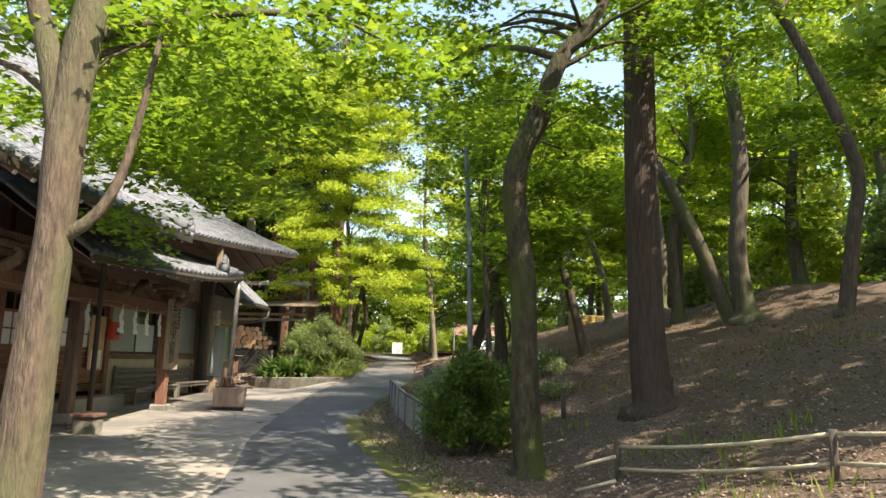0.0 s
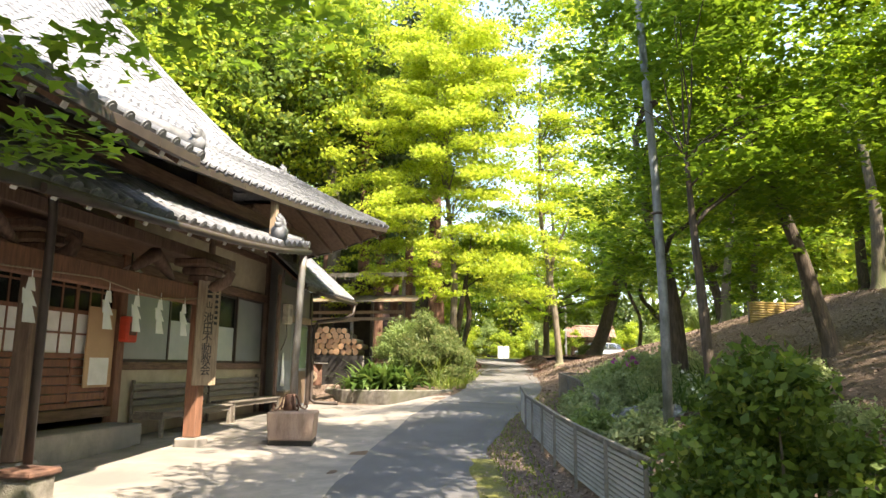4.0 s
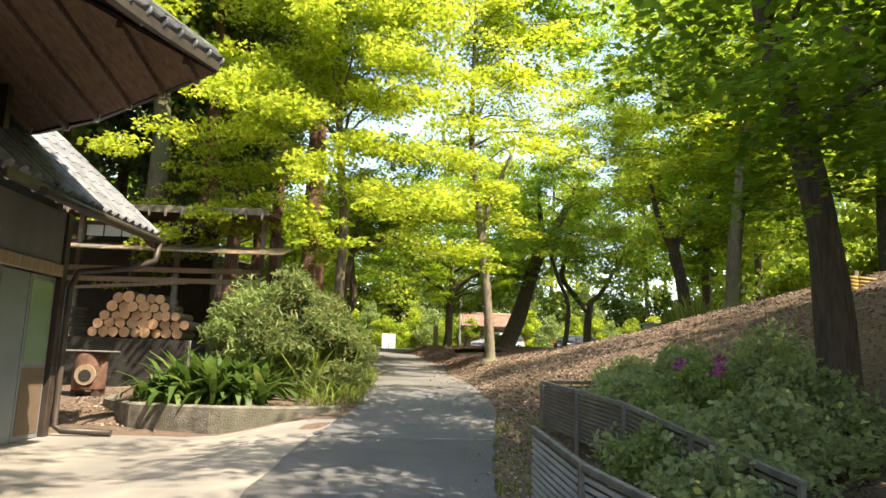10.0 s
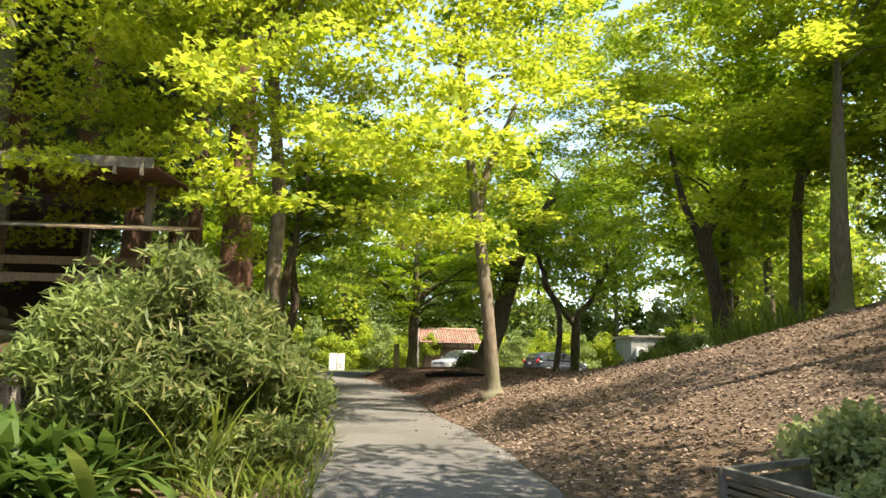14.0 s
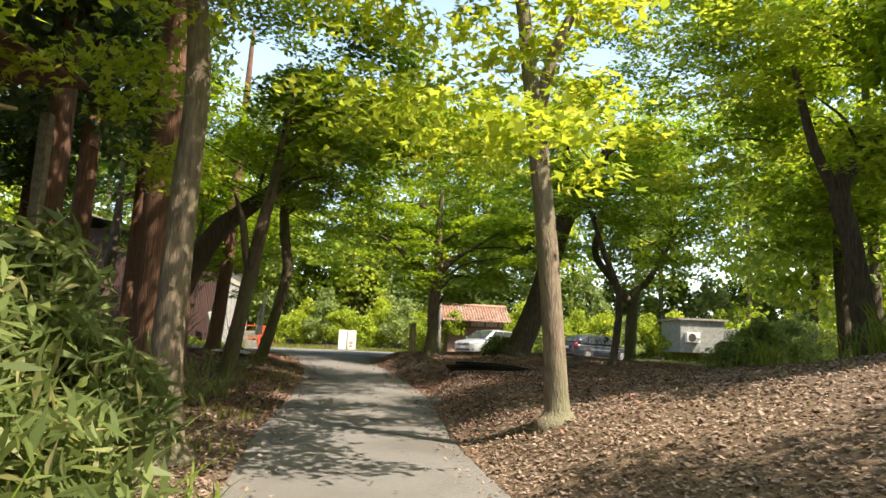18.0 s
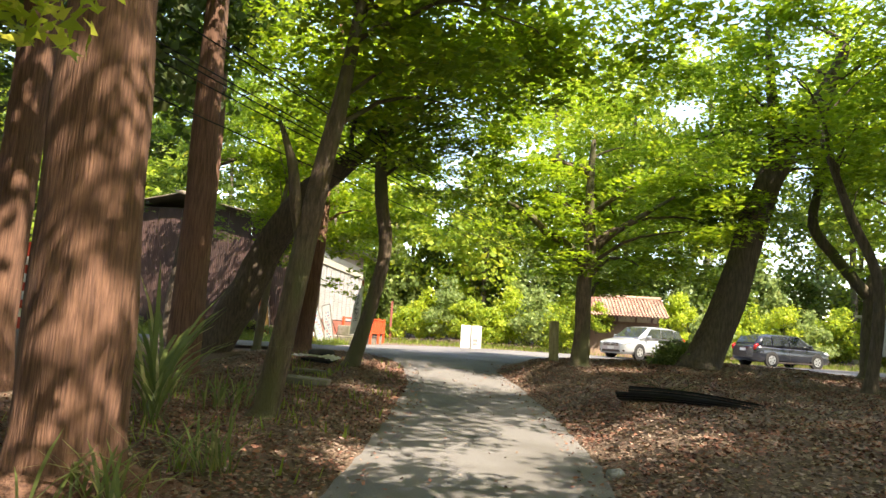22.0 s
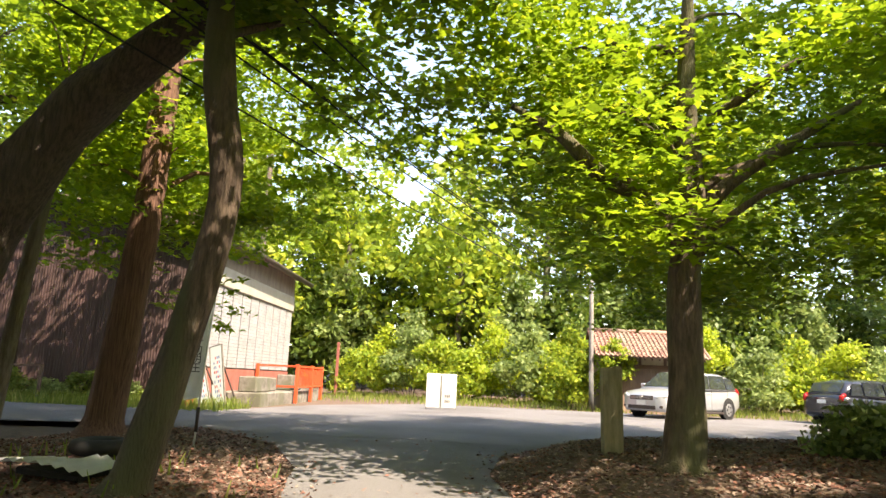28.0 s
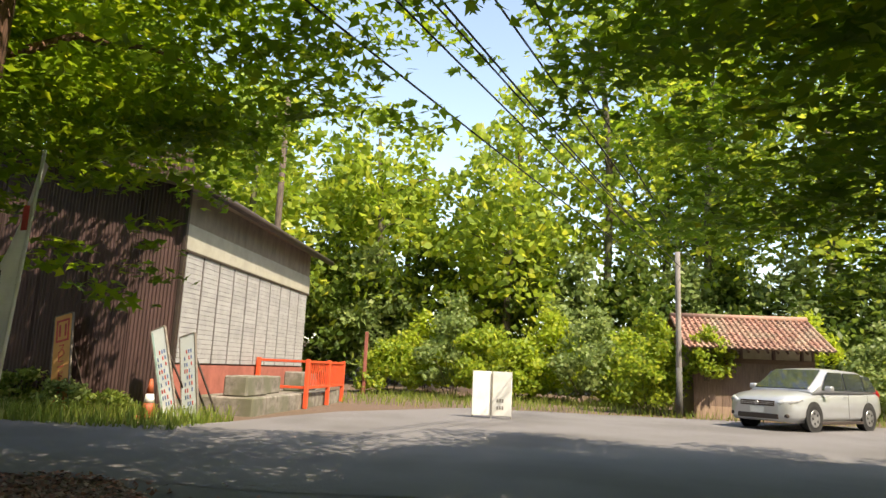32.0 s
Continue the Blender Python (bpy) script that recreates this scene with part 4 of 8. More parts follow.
def roof_slope(parent, surf, ulen, vlen, col=0.27, rows=14, label="", ends=True):
    """Clay tiles on a curved slope: stepped pans, round cover tiles in columns and round end tiles along the eave. surf(u, v), u and v 0..1."""
    nu = max(2, round(ulen / col))
    vs, fs = [], []

    def quad(a, b, c, d):
        k = len(vs)
        vs.extend((a, b, c, d))
        fs.append((k, k + 1, k + 2, k + 3))
    for j in range(rows):
        v0, v1 = j / rows, min(1, (j + 1.12) / rows)
        for i in range(nu):
            u0, u1 = i / nu, (i + 1) / nu
            a, b, c, d = surf(u0, v0), surf(u1, v0), surf(u1, v1), surf(u0, v1)
            up = (b - a).cross(d - a).normalized()
            up = up if up.z > 0 else -up
            jit = random.uniform(0, 0.008)
            a2, b2 = a + up * (0.035 + jit), b + up * (0.035 + jit)
            quad(a2, b2, c, d)
            quad(a, b, b2, a2)
    for i in range(nu + 1):
        u = i / nu
        for j in range(rows):
            v0, v1 = j / rows, min(1, (j + 1.1) / rows)
            p, q = surf(u, v0), surf(u, v1)
            w = surf(min(1, u + 0.02), v0) - surf(max(0, u - 0.02), v0)
            w = w.normalized()
            up = w.cross((q - p).normalized())
            up = (up if up.z > 0 else -up).normalized()
            ring = []
            for pt, rr in ((p, 0.075), (q, 0.064)):
                ring.append([pt + w * (rr * math.cos(t)) + up * (rr * math.sin(t) + 0.02) for t in (0.0, 0.63, 1.26, 1.88, 2.51, 3.14)])
            k = len(vs)
            vs.extend(ring[0] + ring[1])
            for t in range(5):
                fs.append((k + t, k + t + 1, k + 7 + t, k + 6 + t))
            fs.append((k, k + 1, k + 2, k + 3, k + 4, k + 5))
    ob = raw_ob("tiles", [tuple(p) for p in vs], fs, M_ROOF, parent)
    tagged(ob, label or "rows of grey clay roof tiles", kind="stuff")
    if ends:
        bm = bmesh.new()
        tube(bm, [(0, 0, 0), (0, 0, 0.03)], [0.068, 0.068], 12)
        tube(bm, [(0, 0, 0.03), (0, 0, 0.036)], [0.042, 0.038], 10)
        me = bpy.data.meshes.new("end_tile")
        bm.to_mesh(me)
        bm.free()
        me.materials.append(M_ROOF)
        for i in range(nu + 1):
            p, q = surf(i / nu, 0.0), surf(i / nu, 0.05)
            o = new("end_tile", me)
            o.parent = parent
            o.matrix_basis = Matrix.Translation(p + (p - q).normalized() * 0.01 + Vector((0, 0, 0.03))) @ (p - q).to_track_quat('Z', 'Y').to_matrix().to_4x4()
    return ob


def under_eave(parent, surf, n, mat=None, reach=0.45, drop=0.14, back=0.03):
    """Boarding, rafters and fascia under the lower part of a slope."""
    vs, fs = [], []
    for i in range(21):
        for k, v in enumerate((0.0, reach)):
            p = surf(i / 20, v)
            vs.append((p.x, p.y, p.z - 0.06))
            vs.append((p.x, p.y, p.z - 0.10))
    for i in range(20):
        a = i * 4
        fs += [(a + 1, a + 3, a + 7, a + 5), (a, a + 4, a + 6, a + 2), (a, a + 1, a + 5, a + 4)]
    raw_ob("soffit", vs, fs, mat or M_WOODH, parent)
    for i in range(n):
        u = (i + 0.5) / n
        a, b = surf(u, back), surf(u, reach)
        part("rafter", plank(a - Vector((0, 0, drop)), b - Vector((0, 0, drop)), 0.065, 0.085), M_WOOD, parent)
        d = (a - b).normalized()
        part("rafter_end", plank(a - Vector((0, 0, drop)), a - Vector((0, 0, drop)) + d * 0.02, 0.07, 0.09), M_WHITE, parent, "white painted rafter end")
    for k in range(10):
        a, b = surf(k / 10, 0.0), surf((k + 1) / 10, 0.0)
        part("fascia", plank(a - Vector((0, 0, 0.06)), b - Vector((0, 0, 0.06)), 0.06, 0.11), M_BLACKPIPE, parent)


WX = -8.4
hall = empty("hall", (-11, 15, 0.3), "old timber worship hall with grey tiled roofs and plaster walls", "hall")


def hp(name, bm, mat, label=""):
    """A part of the hall, given in world coordinates."""
    bmesh.ops.translate(bm, verts=bm.verts, vec=(11, -15, -0.3))
    return part(name, bm, mat, hall, label)


H0 = Vector((-11, 15, 0.3))
# solid back, sides and low walls
hp("wall", boxes((-15.5, -15.3, 5, 23.8, 0.0, 4.6), (-15.3, WX, 23.62, 23.8, 0.0, 4.75), (-15.3, WX, 5, 5.2, 0, 4.6)), M_PLASTER, "ochre plaster wall")
hp("wall", boxes((WX - 0.16, WX, 17.3, 23.62, 0.1, 1.5)), M_PLASTER, "pale lower plaster wall")
hp("wall", boxes((WX - 0.16, WX, 5.2, 23.62, 3.42, 4.95)), M_PLASTER, "ochre plaster wall")
# ceiling and floor carry the indoor shade in their near-black colour
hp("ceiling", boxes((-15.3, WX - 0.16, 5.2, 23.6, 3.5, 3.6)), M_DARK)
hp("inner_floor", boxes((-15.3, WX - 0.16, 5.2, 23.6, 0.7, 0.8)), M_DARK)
hp("inner_screen", boxes((-10.6, -10.5, 5.2, 23.6, 0.8, 3.5)), M_FROST, "pale paper screens inside")
for y in (9.2, 13.0, 17.32, 20.45, 23.7):
    hp("column", boxes((WX - 0.1, WX + 0.06, y - 0.1, y + 0.1, 0.28, 4.6), bevel=0.012), M_WOODRED if y in (17.32, 13.0) else M_WOOD)
for z, h in ((1.55, 0.14), (3.3, 0.2), (4.3, 0.16)):
    hp("rail_beam", boxes((WX - 0.06, WX + 0.045, 17.44, 20.34, z - h / 2, z + h / 2), bevel=0.01), M_WOODH)
    hp("rail_beam", boxes((WX - 0.06, WX + 0.045, 20.56, 23.6, z - h / 2, z + h / 2), bevel=0.01), M_WOODH)
for a, b in ((5.2, 9.1), (9.3, 12.9), (13.1, 17.22)):
    hp("rail_beam", boxes((WX - 0.06, WX + 0.045, a, b, 3.2, 3.42), bevel=0.01), M_WOODH)
    hp("rail_beam", boxes((WX - 0.06, WX + 0.045, a, b, 0.72, 0.88), bevel=0.01), M_WOODH)


def sash(y0, y1, z0, z1, x, upper, lower, split):
    hp("window_frame", boxes((x - 0.02, x + 0.025, y0, y0 + 0.05, z0, z1), (x - 0.02, x + 0.025, y1 - 0.05, y1, z0, z1), (x - 0.02, x + 0.025, y0 + 0.05, y1 - 0.05, z0, z0 + 0.05),
                             (x - 0.02, x + 0.025, y0 + 0.05, y1 - 0.05, z1 - 0.05, z1)), M_BLACKPIPE, "dark window frame")
    zs = z0 + (z1 - z0) * split
    if split > 0:
        hp("pane", boxes((x - 0.004, x + 0.004, y0 + 0.05, y1 - 0.05, z0 + 0.05, zs)), lower, "frosted lower pane")
    hp("pane", boxes((x - 0.004, x + 0.004, y0 + 0.05, y1 - 0.05, zs + 0.002, z1 - 0.05)), upper)


M_SLIDE = material("grey_frosted_sash", (0.30, 0.33, 0.32), 0.18, second=(0.26, 0.29, 0.285), scale=1.2, spec=0.6)
sash(17.46, 19.0, 1.62, 3.2, WX - 0.03, M_SLIDE, M_SLIDE, 0)
sash(18.95, 20.34, 1.62, 3.2, WX - 0.08, M_GLASS, M_FROST, 0.52)
sash(20.56, 22.05, 1.62, 3.2, WX - 0.08, M_GLASS, M_FROST, 0.52)
sash(22.0, 23.58, 1.62, 3.2, WX - 0.03, M_SLIDE, M_SLIDE, 0)
# lattice doors
for k, (a, b) in enumerate(((13.12, 14.14), (14.14, 15.16), (15.16, 16.2), (16.2, 17.22), (9.32, 10.5), (10.5, 11.7), (11.7, 12.88))):
    x = WX - 0.02 - 0.045 * (k % 2)
    door = hp("lattice_door", boxes((x - 0.02, x + 0.02, a, a + 0.06, 0.9, 3.18), (x - 0.02, x + 0.02, b - 0.06, b, 0.9, 3.18), (x - 0.02, x + 0.02, a + 0.06, b - 0.06, 0.9, 0.98),
                                    (x - 0.02, x + 0.02, a + 0.06, b - 0.06, 3.1, 3.18), (x - 0.02, x + 0.02, a + 0.06, b - 0.06, 1.66, 1.74), (x - 0.02, x + 0.02, a + 0.06, b - 0.06, 2.36, 2.42)), M_WOODRED, "red-brown lattice door")
    m = (a + b) / 2
    w3 = (b - a - 0.12) / 3
    bars = [(x - 0.012, x + 0.012, a + 0.06 + w3 * i - 0.014, a + 0.06 + w3 * i + 0.014, 1.74, 3.1) for i in (1, 2)]
    hp("lattice_bar", boxes(*bars), M_WOODRED)
    hp("lattice_bar", boxes((x - 0.014, x + 0.014, a + 0.06, b - 0.06, 2.03, 2.06), (x - 0.014, x + 0.014, a + 0.06, b - 0.06, 2.74, 2.77)), M_WOODRED)
    hp("pane", boxes((x - 0.006, x - 0.001, a + 0.06, b - 0.06, 1.74, 2.36)), M_PAPER, "white paper pane")
    hp("pane", boxes((x - 0.006, x - 0.001, a + 0.06, b - 0.06, 2.42, 3.1)), M_GLASS)
    for i in range(5):
        z = 1.0 + i * 0.132
        hp("louvre", boxes((x - 0.016, x + 0.012 + 0.004 * (i % 2), a + 0.06, b - 0.06, z, z + 0.118), bevel=0.006), M_WOODRED)
# notice board with a white sheet
hp("notice_board", boxes((WX + 0.0, WX + 0.03, 16.45, 17.16, 1.2, 2.5), bevel=0.006), material("tan_board", (0.55, 0.36, 0.21), 0.8, second=(0.5, 0.33, 0.19), scale=2), "tan notice board")
hp("notice_sheet", boxes((WX + 0.03, WX + 0.034, 16.55, 17.05, 1.24, 1.68)), M_PAPER, "white paper notice")
# stone step
tagged(mesh_ob("step", boxes((-8.38, -7.75, 13.2, 17.2, 0.2, 0.62), bevel=0.02), M_CONCRETE), "pale concrete step before the doors", "step", kind="structure")

# porch posts, beams and brackets
for k, (x, y) in enumerate(((-7.45, 14.0), (-6.85, 17.15), (-7.0, 10.4))):
    hp("post", boxes((x - 0.11, x + 0.11, y - 0.11, y + 0.11, 0.42, 2.95), bevel=0.015), M_WOODRED if k == 1 else M_WOOD, "square porch post")
    hp("post_base", boxes((x - 0.2, x + 0.2, y - 0.2, y + 0.2, 0.2, 0.42), bevel=0.03), M_CONCRETE, "stone post base")
    for i, (w, z) in enumerate(((0.34, 2.95), (0.5, 3.07), (0.95, 3.19))):
        hp("bracket", boxes((x - w / 2 * (0.6 if i == 2 else 1), x + w / 2 * (0.6 if i == 2 else 1), y - w / 2, y + w / 2, z, z + 0.12), bevel=0.025), M_WOOD, "carved wooden bracket")
    # carved beam nose
    bm = bmesh.new()
    tube(bm, [(x + 0.1, y, 2.86), (x + 0.3, y, 2.9), (x + 0.45, y, 2.98), (x + 0.52, y, 3.1), (x + 0.44, y, 3.16), (x + 0.38, y, 3.1)], [0.1, 0.1, 0.09, 0.07, 0.05, 0.03], 8, lump=0.08, seed=k)
    hp("beam_nose", bm, M_WOOD, "carved beam end")
    bm = bmesh.new()
    tube(bm, [(x, y + 0.1, 2.86), (x, y + 0.3, 2.9), (x, y + 0.45, 2.98), (x, y + 0.52, 3.1), (x, y + 0.44, 3.16), (x, y + 0.38, 3.1)], [0.1, 0.1, 0.09, 0.07, 0.05, 0.03], 8, lump=0.08, seed=k + 5)
    hp("beam_nose", bm, M_WOOD, "carved beam end")
    hp("tie_beam", plank((x - 0.11, y, 2.8), (WX + 0.06, y, 2.95), 0.14, 0.24), M_WOOD)
for a, b in ((10.5, 17.04),):
    hp("rainbow_beam", plank((-6.88, a, 2.72), (-6.88, b, 2.72), 0.16, 0.3), M_WOODRED, "curved porch beam")
hp("rainbow_beam", plank((-6.88, 3, 2.72), (-6.88, 10.29, 2.72), 0.16, 0.3), M_WOODRED, "curved porch beam")
hp("purlin", plank((-6.88, 9.5, 3.38), (-6.88, 18.3, 3.4), 0.16, 0.18), M_WOOD)
for y in (12.4, 15.7):
    bm = bmesh.new()
    tube(bm, [(-6.88, y - 0.55, 2.9), (-6.88, y - 0.3, 3.05), (-6.88, y, 3.22), (-6.88, y + 0.3, 3.05), (-6.88, y + 0.55, 2.9)], [0.04, 0.09, 0.12, 0.09, 0.04], 8)
    hp("frog_leg_strut", bm, M_WOOD, "carved strut between beams")
hp("porch_ceiling", boxes((WX + 0.01, -6.97, 9.5, 18.2, 3.46, 3.5)), M_WOODH)


def low_surf(u, v):
    y = 10.6 + 7.9 * u
    eave = lerp_at(y, (10.6, 13.25, 15.6, 17, 18.5), (3.14, 3.27, 3.42, 3.56, 3.8))
    return Vector((-5.5 - 2.95 * v, y, eave + (3.5 - eave) * min(1, 2 * v) + 1.25 * v + 0.25 * v * v)) - H0


roof_slope(hall, low_surf, 7.9, 3.2, rows=10, label="grey tiles of the porch roof")
under_eave(hall, low_surf, 16, reach=0.62)


def main_surf(u, v):
    # the hip draws the slope in towards its far end
    y = 11.5 + (11.6 - 3.2 * min(1, v / 0.25)) * u
    lift = (lerp_at(u, (0, 0.215, 0.47, 0.7, 0.86, 1), (3.96, 4.2, 4.48, 4.74, 4.9, 5.06)) - 4.12) * max(0, 1 - 2.6 * v)
    x = -5.75 + 0.7 * max(0, (u - 0.5) / 0.5) ** 2
    return Vector((x - 6.3 * v, y, 4.12 + lift + 4.3 * v + 1.6 * v * v)) - H0


roof_slope(hall, main_surf, 11.2, 7.5, rows=22, label="grey tiles of the main roof")
under_eave(hall, main_surf, 18, mat=M_WOODRED, reach=0.36, drop=0.15, back=0.06)


def hip_surf(u, v):
    # the hipped end, from the upturned tip back along the gable
    x = -5.07 - 8.4 * u
    k = min(1, 8.4 * u / 1.7)
    eave = 4.2 + 0.86 * (1 - u) ** 2.5
    return Vector((x, 23.1 + 1.1 * min(1, 4 * u) * (1 - v) - 3.2 * k * v, eave + (5.02 + 0.43 * k - eave) * v)) - H0


roof_slope(hall, hip_surf, 8.4, 3.4, rows=9, label="grey tiles of the hipped end")
under_eave(hall, hip_surf, 18, reach=0.8)


def entry_surf(u, v):
    y = 5.0 + 8.2 * u
    lift = 0.1 * max(0, (u - 0.5) / 0.5) ** 2
    return Vector((-4.95 - 3.6 * v, y, 3.78 + lift + 1.75 * v + 0.6 * v * v)) - H0


roof_slope(hall, entry_surf, 8.2, 4.2, rows=13, label="grey tiles of the entrance roof")
under_eave(hall, entry_surf, 22, reach=0.7)
# ridges and verge rolls
for pts, r in (([(-12.0, 11.5, 10.1), (-12.0, 20.0, 10.1)], 0.2), ([(-11.9, 19.9, 10.0), (-9.6, 19.9, 7.6), (-7.6, 19.92, 5.95), (-6.8, 19.95, 5.5)], 0.13), ([(-8.5, 13.2, 6.1), (-6.8, 13.22, 4.9), (-5.0, 13.25, 4.02)], 0.11),
               ([(-8.4, 18.5, 5.15), (-7, 18.5, 4.4), (-6.2, 18.5, 4.05), (-5.6, 18.48, 3.86)], 0.09), ([(-6.6, 19.95, 5.5), (-5.9, 21.4, 5.3), (-5.1, 23.05, 5.13)], 0.09)):
    bm = bmesh.new()
    tube(bm, pts, [r] * len(pts), 8)
    hp("ridge_roll", bm, M_ROOF, "ridge of stacked grey tiles")
for x, y, z, s in ((-6.65, 19.95, 5.66, 0.2), (-5.6, 17.3, 3.93, 0.24), (-5.02, 13.25, 4.12, 0.16), (-12.0, 20.0, 10.4, 0.4)):
    bm = bmesh.new()
    tube(bm, [(x, y, z - s), (x, y, z - s * 0.2), (x, y, z + s * 0.2)], [s * 0.5, s * 0.62, s * 0.3], 9, lump=0.12, seed=int(z * 10))
    for k in range(7):
        # pointed cloud scrolls round the core
        a = 0.3 + k * 0.42
        e = Vector((x, y + math.cos(a) * s * 0.95, z - s * 0.25 + math.sin(a) * s * 1.25))
        tube(bm, [(x, y + math.cos(a) * s * 0.2, z - s * 0.3), e.lerp(Vector((x, y, z)), 0.4) + Vector((0.04, 0, 0)), e], [s * 0.3, s * 0.24, s * 0.03], 6)
    hp("ridge_end_tile", bm, M_ROOF, "ornamental ridge-end tile")
hp("gable_wall", boxes((-15.3, -7.6, 19.5, 19.66, 4.6, 5.7), (-15, -9.4, 19.5, 19.66, 5.7, 7.2), (-14, -11, 19.5, 19.66, 7.2, 9.0)), M_WOODH)
hp("back_roof", boxes((-16.4, -12.1, 5, 19.4, 6.0, 6.2)), M_ROOF, "tiled rear slope")
hp("strut", boxes((-5.9, -5.78, 17.6, 17.72, 3.7, 4.5), bevel=0.01), M_WOODPALE, "pale strut between the roofs")
hp("eave_beam", plank((-6.5, 11.5, 4.08), (-6.3, 20.5, 4.3), 0.16, 0.2), M_WOODH)
# near-black so that the colour supplies the deep shade under the main eave
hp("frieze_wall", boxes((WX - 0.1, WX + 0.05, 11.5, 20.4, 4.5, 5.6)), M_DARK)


def gutter(parent_fn, pts, r=0.055, mat=M_BLACKPIPE, name="gutter"):
    bm = bmesh.new()
    tube(bm, pts, [r] * len(pts), 8)
    return parent_fn(name, bm, mat)


gutter(hp, [(-5.45, 11.5, 3.1), (-5.45, 13.25, 3.19), (-5.45, 15.6, 3.34), (-5.45, 17.0, 3.47), (-5.45, 18.5, 3.68)], 0.05)
gutter(hp, [(-5.5, 18.3, 3.6), (-5.5, 18.29, 3.3), (-5.51, 18.28, 3.1), (-5.53, 18.16, 0.75)], 0.07, M_METALGREY, "downpipe")
gutter(hp, [(-6.35, 12.75, 3.5), (-6.5, 13.0, 3.2), (-6.52, 13.05, 0.55)], 0.05, M_BLACKPIPE, "downpipe")

# block at the foot of the dark pipe
rb = empty("drain_basin", (-6.52, 13.05, ground_z(-6.52, 13.05)), "small rusty stone drain basin under a downpipe", "basin")
part("block", boxes((-0.2, 0.2, -0.2, 0.2, -0.02, 0.3), bevel=0.03), M_OLDCONC, rb)
part("rim", boxes((-0.24, 0.24, -0.24, 0.24, 0.3, 0.37), bevel=0.02), M_RUST, rb, "rusty rim")
bm = bmesh.new()
tube(bm, [(-0.24, -0.1, 0.1), (-0.34, -0.1, 0.08), (-0.36, -0.1, 0.2)], [0.02] * 3, 6)
part("hook", bm, M_RUST, rb)

# concrete planter basin with iron hook under the grey pipe
pb = empty("rain_basin", (-5.38, 17.85, ground_z(-5.38, 17.85) + 0.02), "weathered square concrete rain basin on the forecourt", "basin")
pb.rotation_euler = (0, 0, radians(12))
bm = boxes((-0.39, 0.39, -0.38, 0.38, 0.06, 0.52), bevel=0.02)
for v in bm.verts:
    if v.co.z < 0.2:
        v.co.x *= 0.93
        v.co.y *= 0.93
part("basin_wall", bm, M_BASIN, pb, "stained concrete block")
part("foot", boxes((-0.36, 0.36, -0.34, 0.34, -0.03, 0.06)), M_DARK, pb)
bm = bmesh.new()
tube(bm, [(-0.1, 0.22, 0.5), (-0.1, 0.22, 0.66), (-0.1, 0.22, 0.8)], [0.12, 0.1, 0.085], 12, lump=0.03)
part("pipe_shoe", bm, M_RUST, pb, "rusty pipe shoe")
for a in (0.6, 2.2, 3.8, 5.3):
    bm = bmesh.new()
    ca, sa = math.cos(a), math.sin(a)
    tube(bm, [(-0.1 + ca * r, 0.22 + sa * r, h) for r, h in ((0.08, 0.8), (0.13, 0.74), (0.17, 0.63), (0.22, 0.55), (0.29, 0.53), (0.33, 0.57), (0.32, 0.63), (0.28, 0.63), (0.27, 0.59))], [0.015] * 9, 6)
    part("hook", bm, M_RUST, pb, "curled iron scroll leg")


# benches
def bench(y0, y1, label):
    b = empty("bench", (-8.0, (y0 + y1) / 2, ground_z(-8.0, (y0 + y1) / 2)), label, "bench", "benches along the hall")
    L = (y1 - y0) / 2
    for i in range(4):
        part("seat_slat", boxes((-0.26 + i * 0.14, -0.13 + i * 0.14, -L, L, 0.40, 0.44), bevel=0.006), M_WOODGREY, b)
    for i in range(3):
        part("back_slat", boxes((-0.33, -0.30, -L, L, 0.52 + i * 0.14, 0.63 + i * 0.14), bevel=0.006), M_WOODGREY, b)
    for y in (-L + 0.03, L - 0.1):
        part("leg", boxes((0.2, 0.27, y, y + 0.07, 0, 0.4), bevel=0.006), M_WOODGREY, b)
        part("leg", boxes((-0.38, -0.33, y, y + 0.07, 0, 0.98), bevel=0.006), M_WOODGREY, b)
        part("side_rail", boxes((-0.33, 0.2, y, y + 0.06, 0.3, 0.4), bevel=0.006), M_WOODGREY, b)
    part("apron", boxes((0.22, 0.25, -L + 0.1, L - 0.1, 0.31, 0.4), bevel=0.004), M_WOODGREY, b)
    return b


bench(17.75, 20.55, "long grey weathered slatted bench against the hall")
bench(20.62, 23.3, "long grey weathered slatted bench beside another")
crate = empty("crate", (-7.85, 23.62, ground_z(-7.85, 23.62)), "small wooden crate with a board on top", "crate")
part("box", boxes((-0.2, 0.2, -0.22, 0.22, 0.0, 0.5), bevel=0.008), M_WOODPALE, crate)
for i in range(3):
    part("slat", boxes((0.2, 0.215, -0.22, 0.22, 0.05 + i * 0.15, 0.16 + i * 0.15)), M_WOODPALE, crate)
part("lid", boxes((-0.25, 0.25, -0.28, 0.28, 0.5, 0.54), bevel=0.006), M_WOODGREY, crate)


# sign board on the post, lettering
def lettering(body, size, parent, m, mat, extrude=0.002, spacing=1.0, align='CENTER'):
    cu = bpy.data.curves.new("lettering", 'FONT')
    cu.body = body
    cu.size = size
    cu.extrude = extrude
    cu.align_x = align
    cu.align_y = 'TOP'
    cu.space_line = spacing
    cu.materials.append(mat)
    o = new("lettering", cu)
    o.parent = parent
    o.matrix_basis = m
    return o


def face(x, y, z, yaw, tilt=0.0):
    """The pose of writing at a place, read by one who looks along +y when yaw is 0."""
    return Matrix.Translation((x, y, z)) @ Euler((radians(90 - tilt), 0, radians(yaw))).to_matrix().to_4x4()


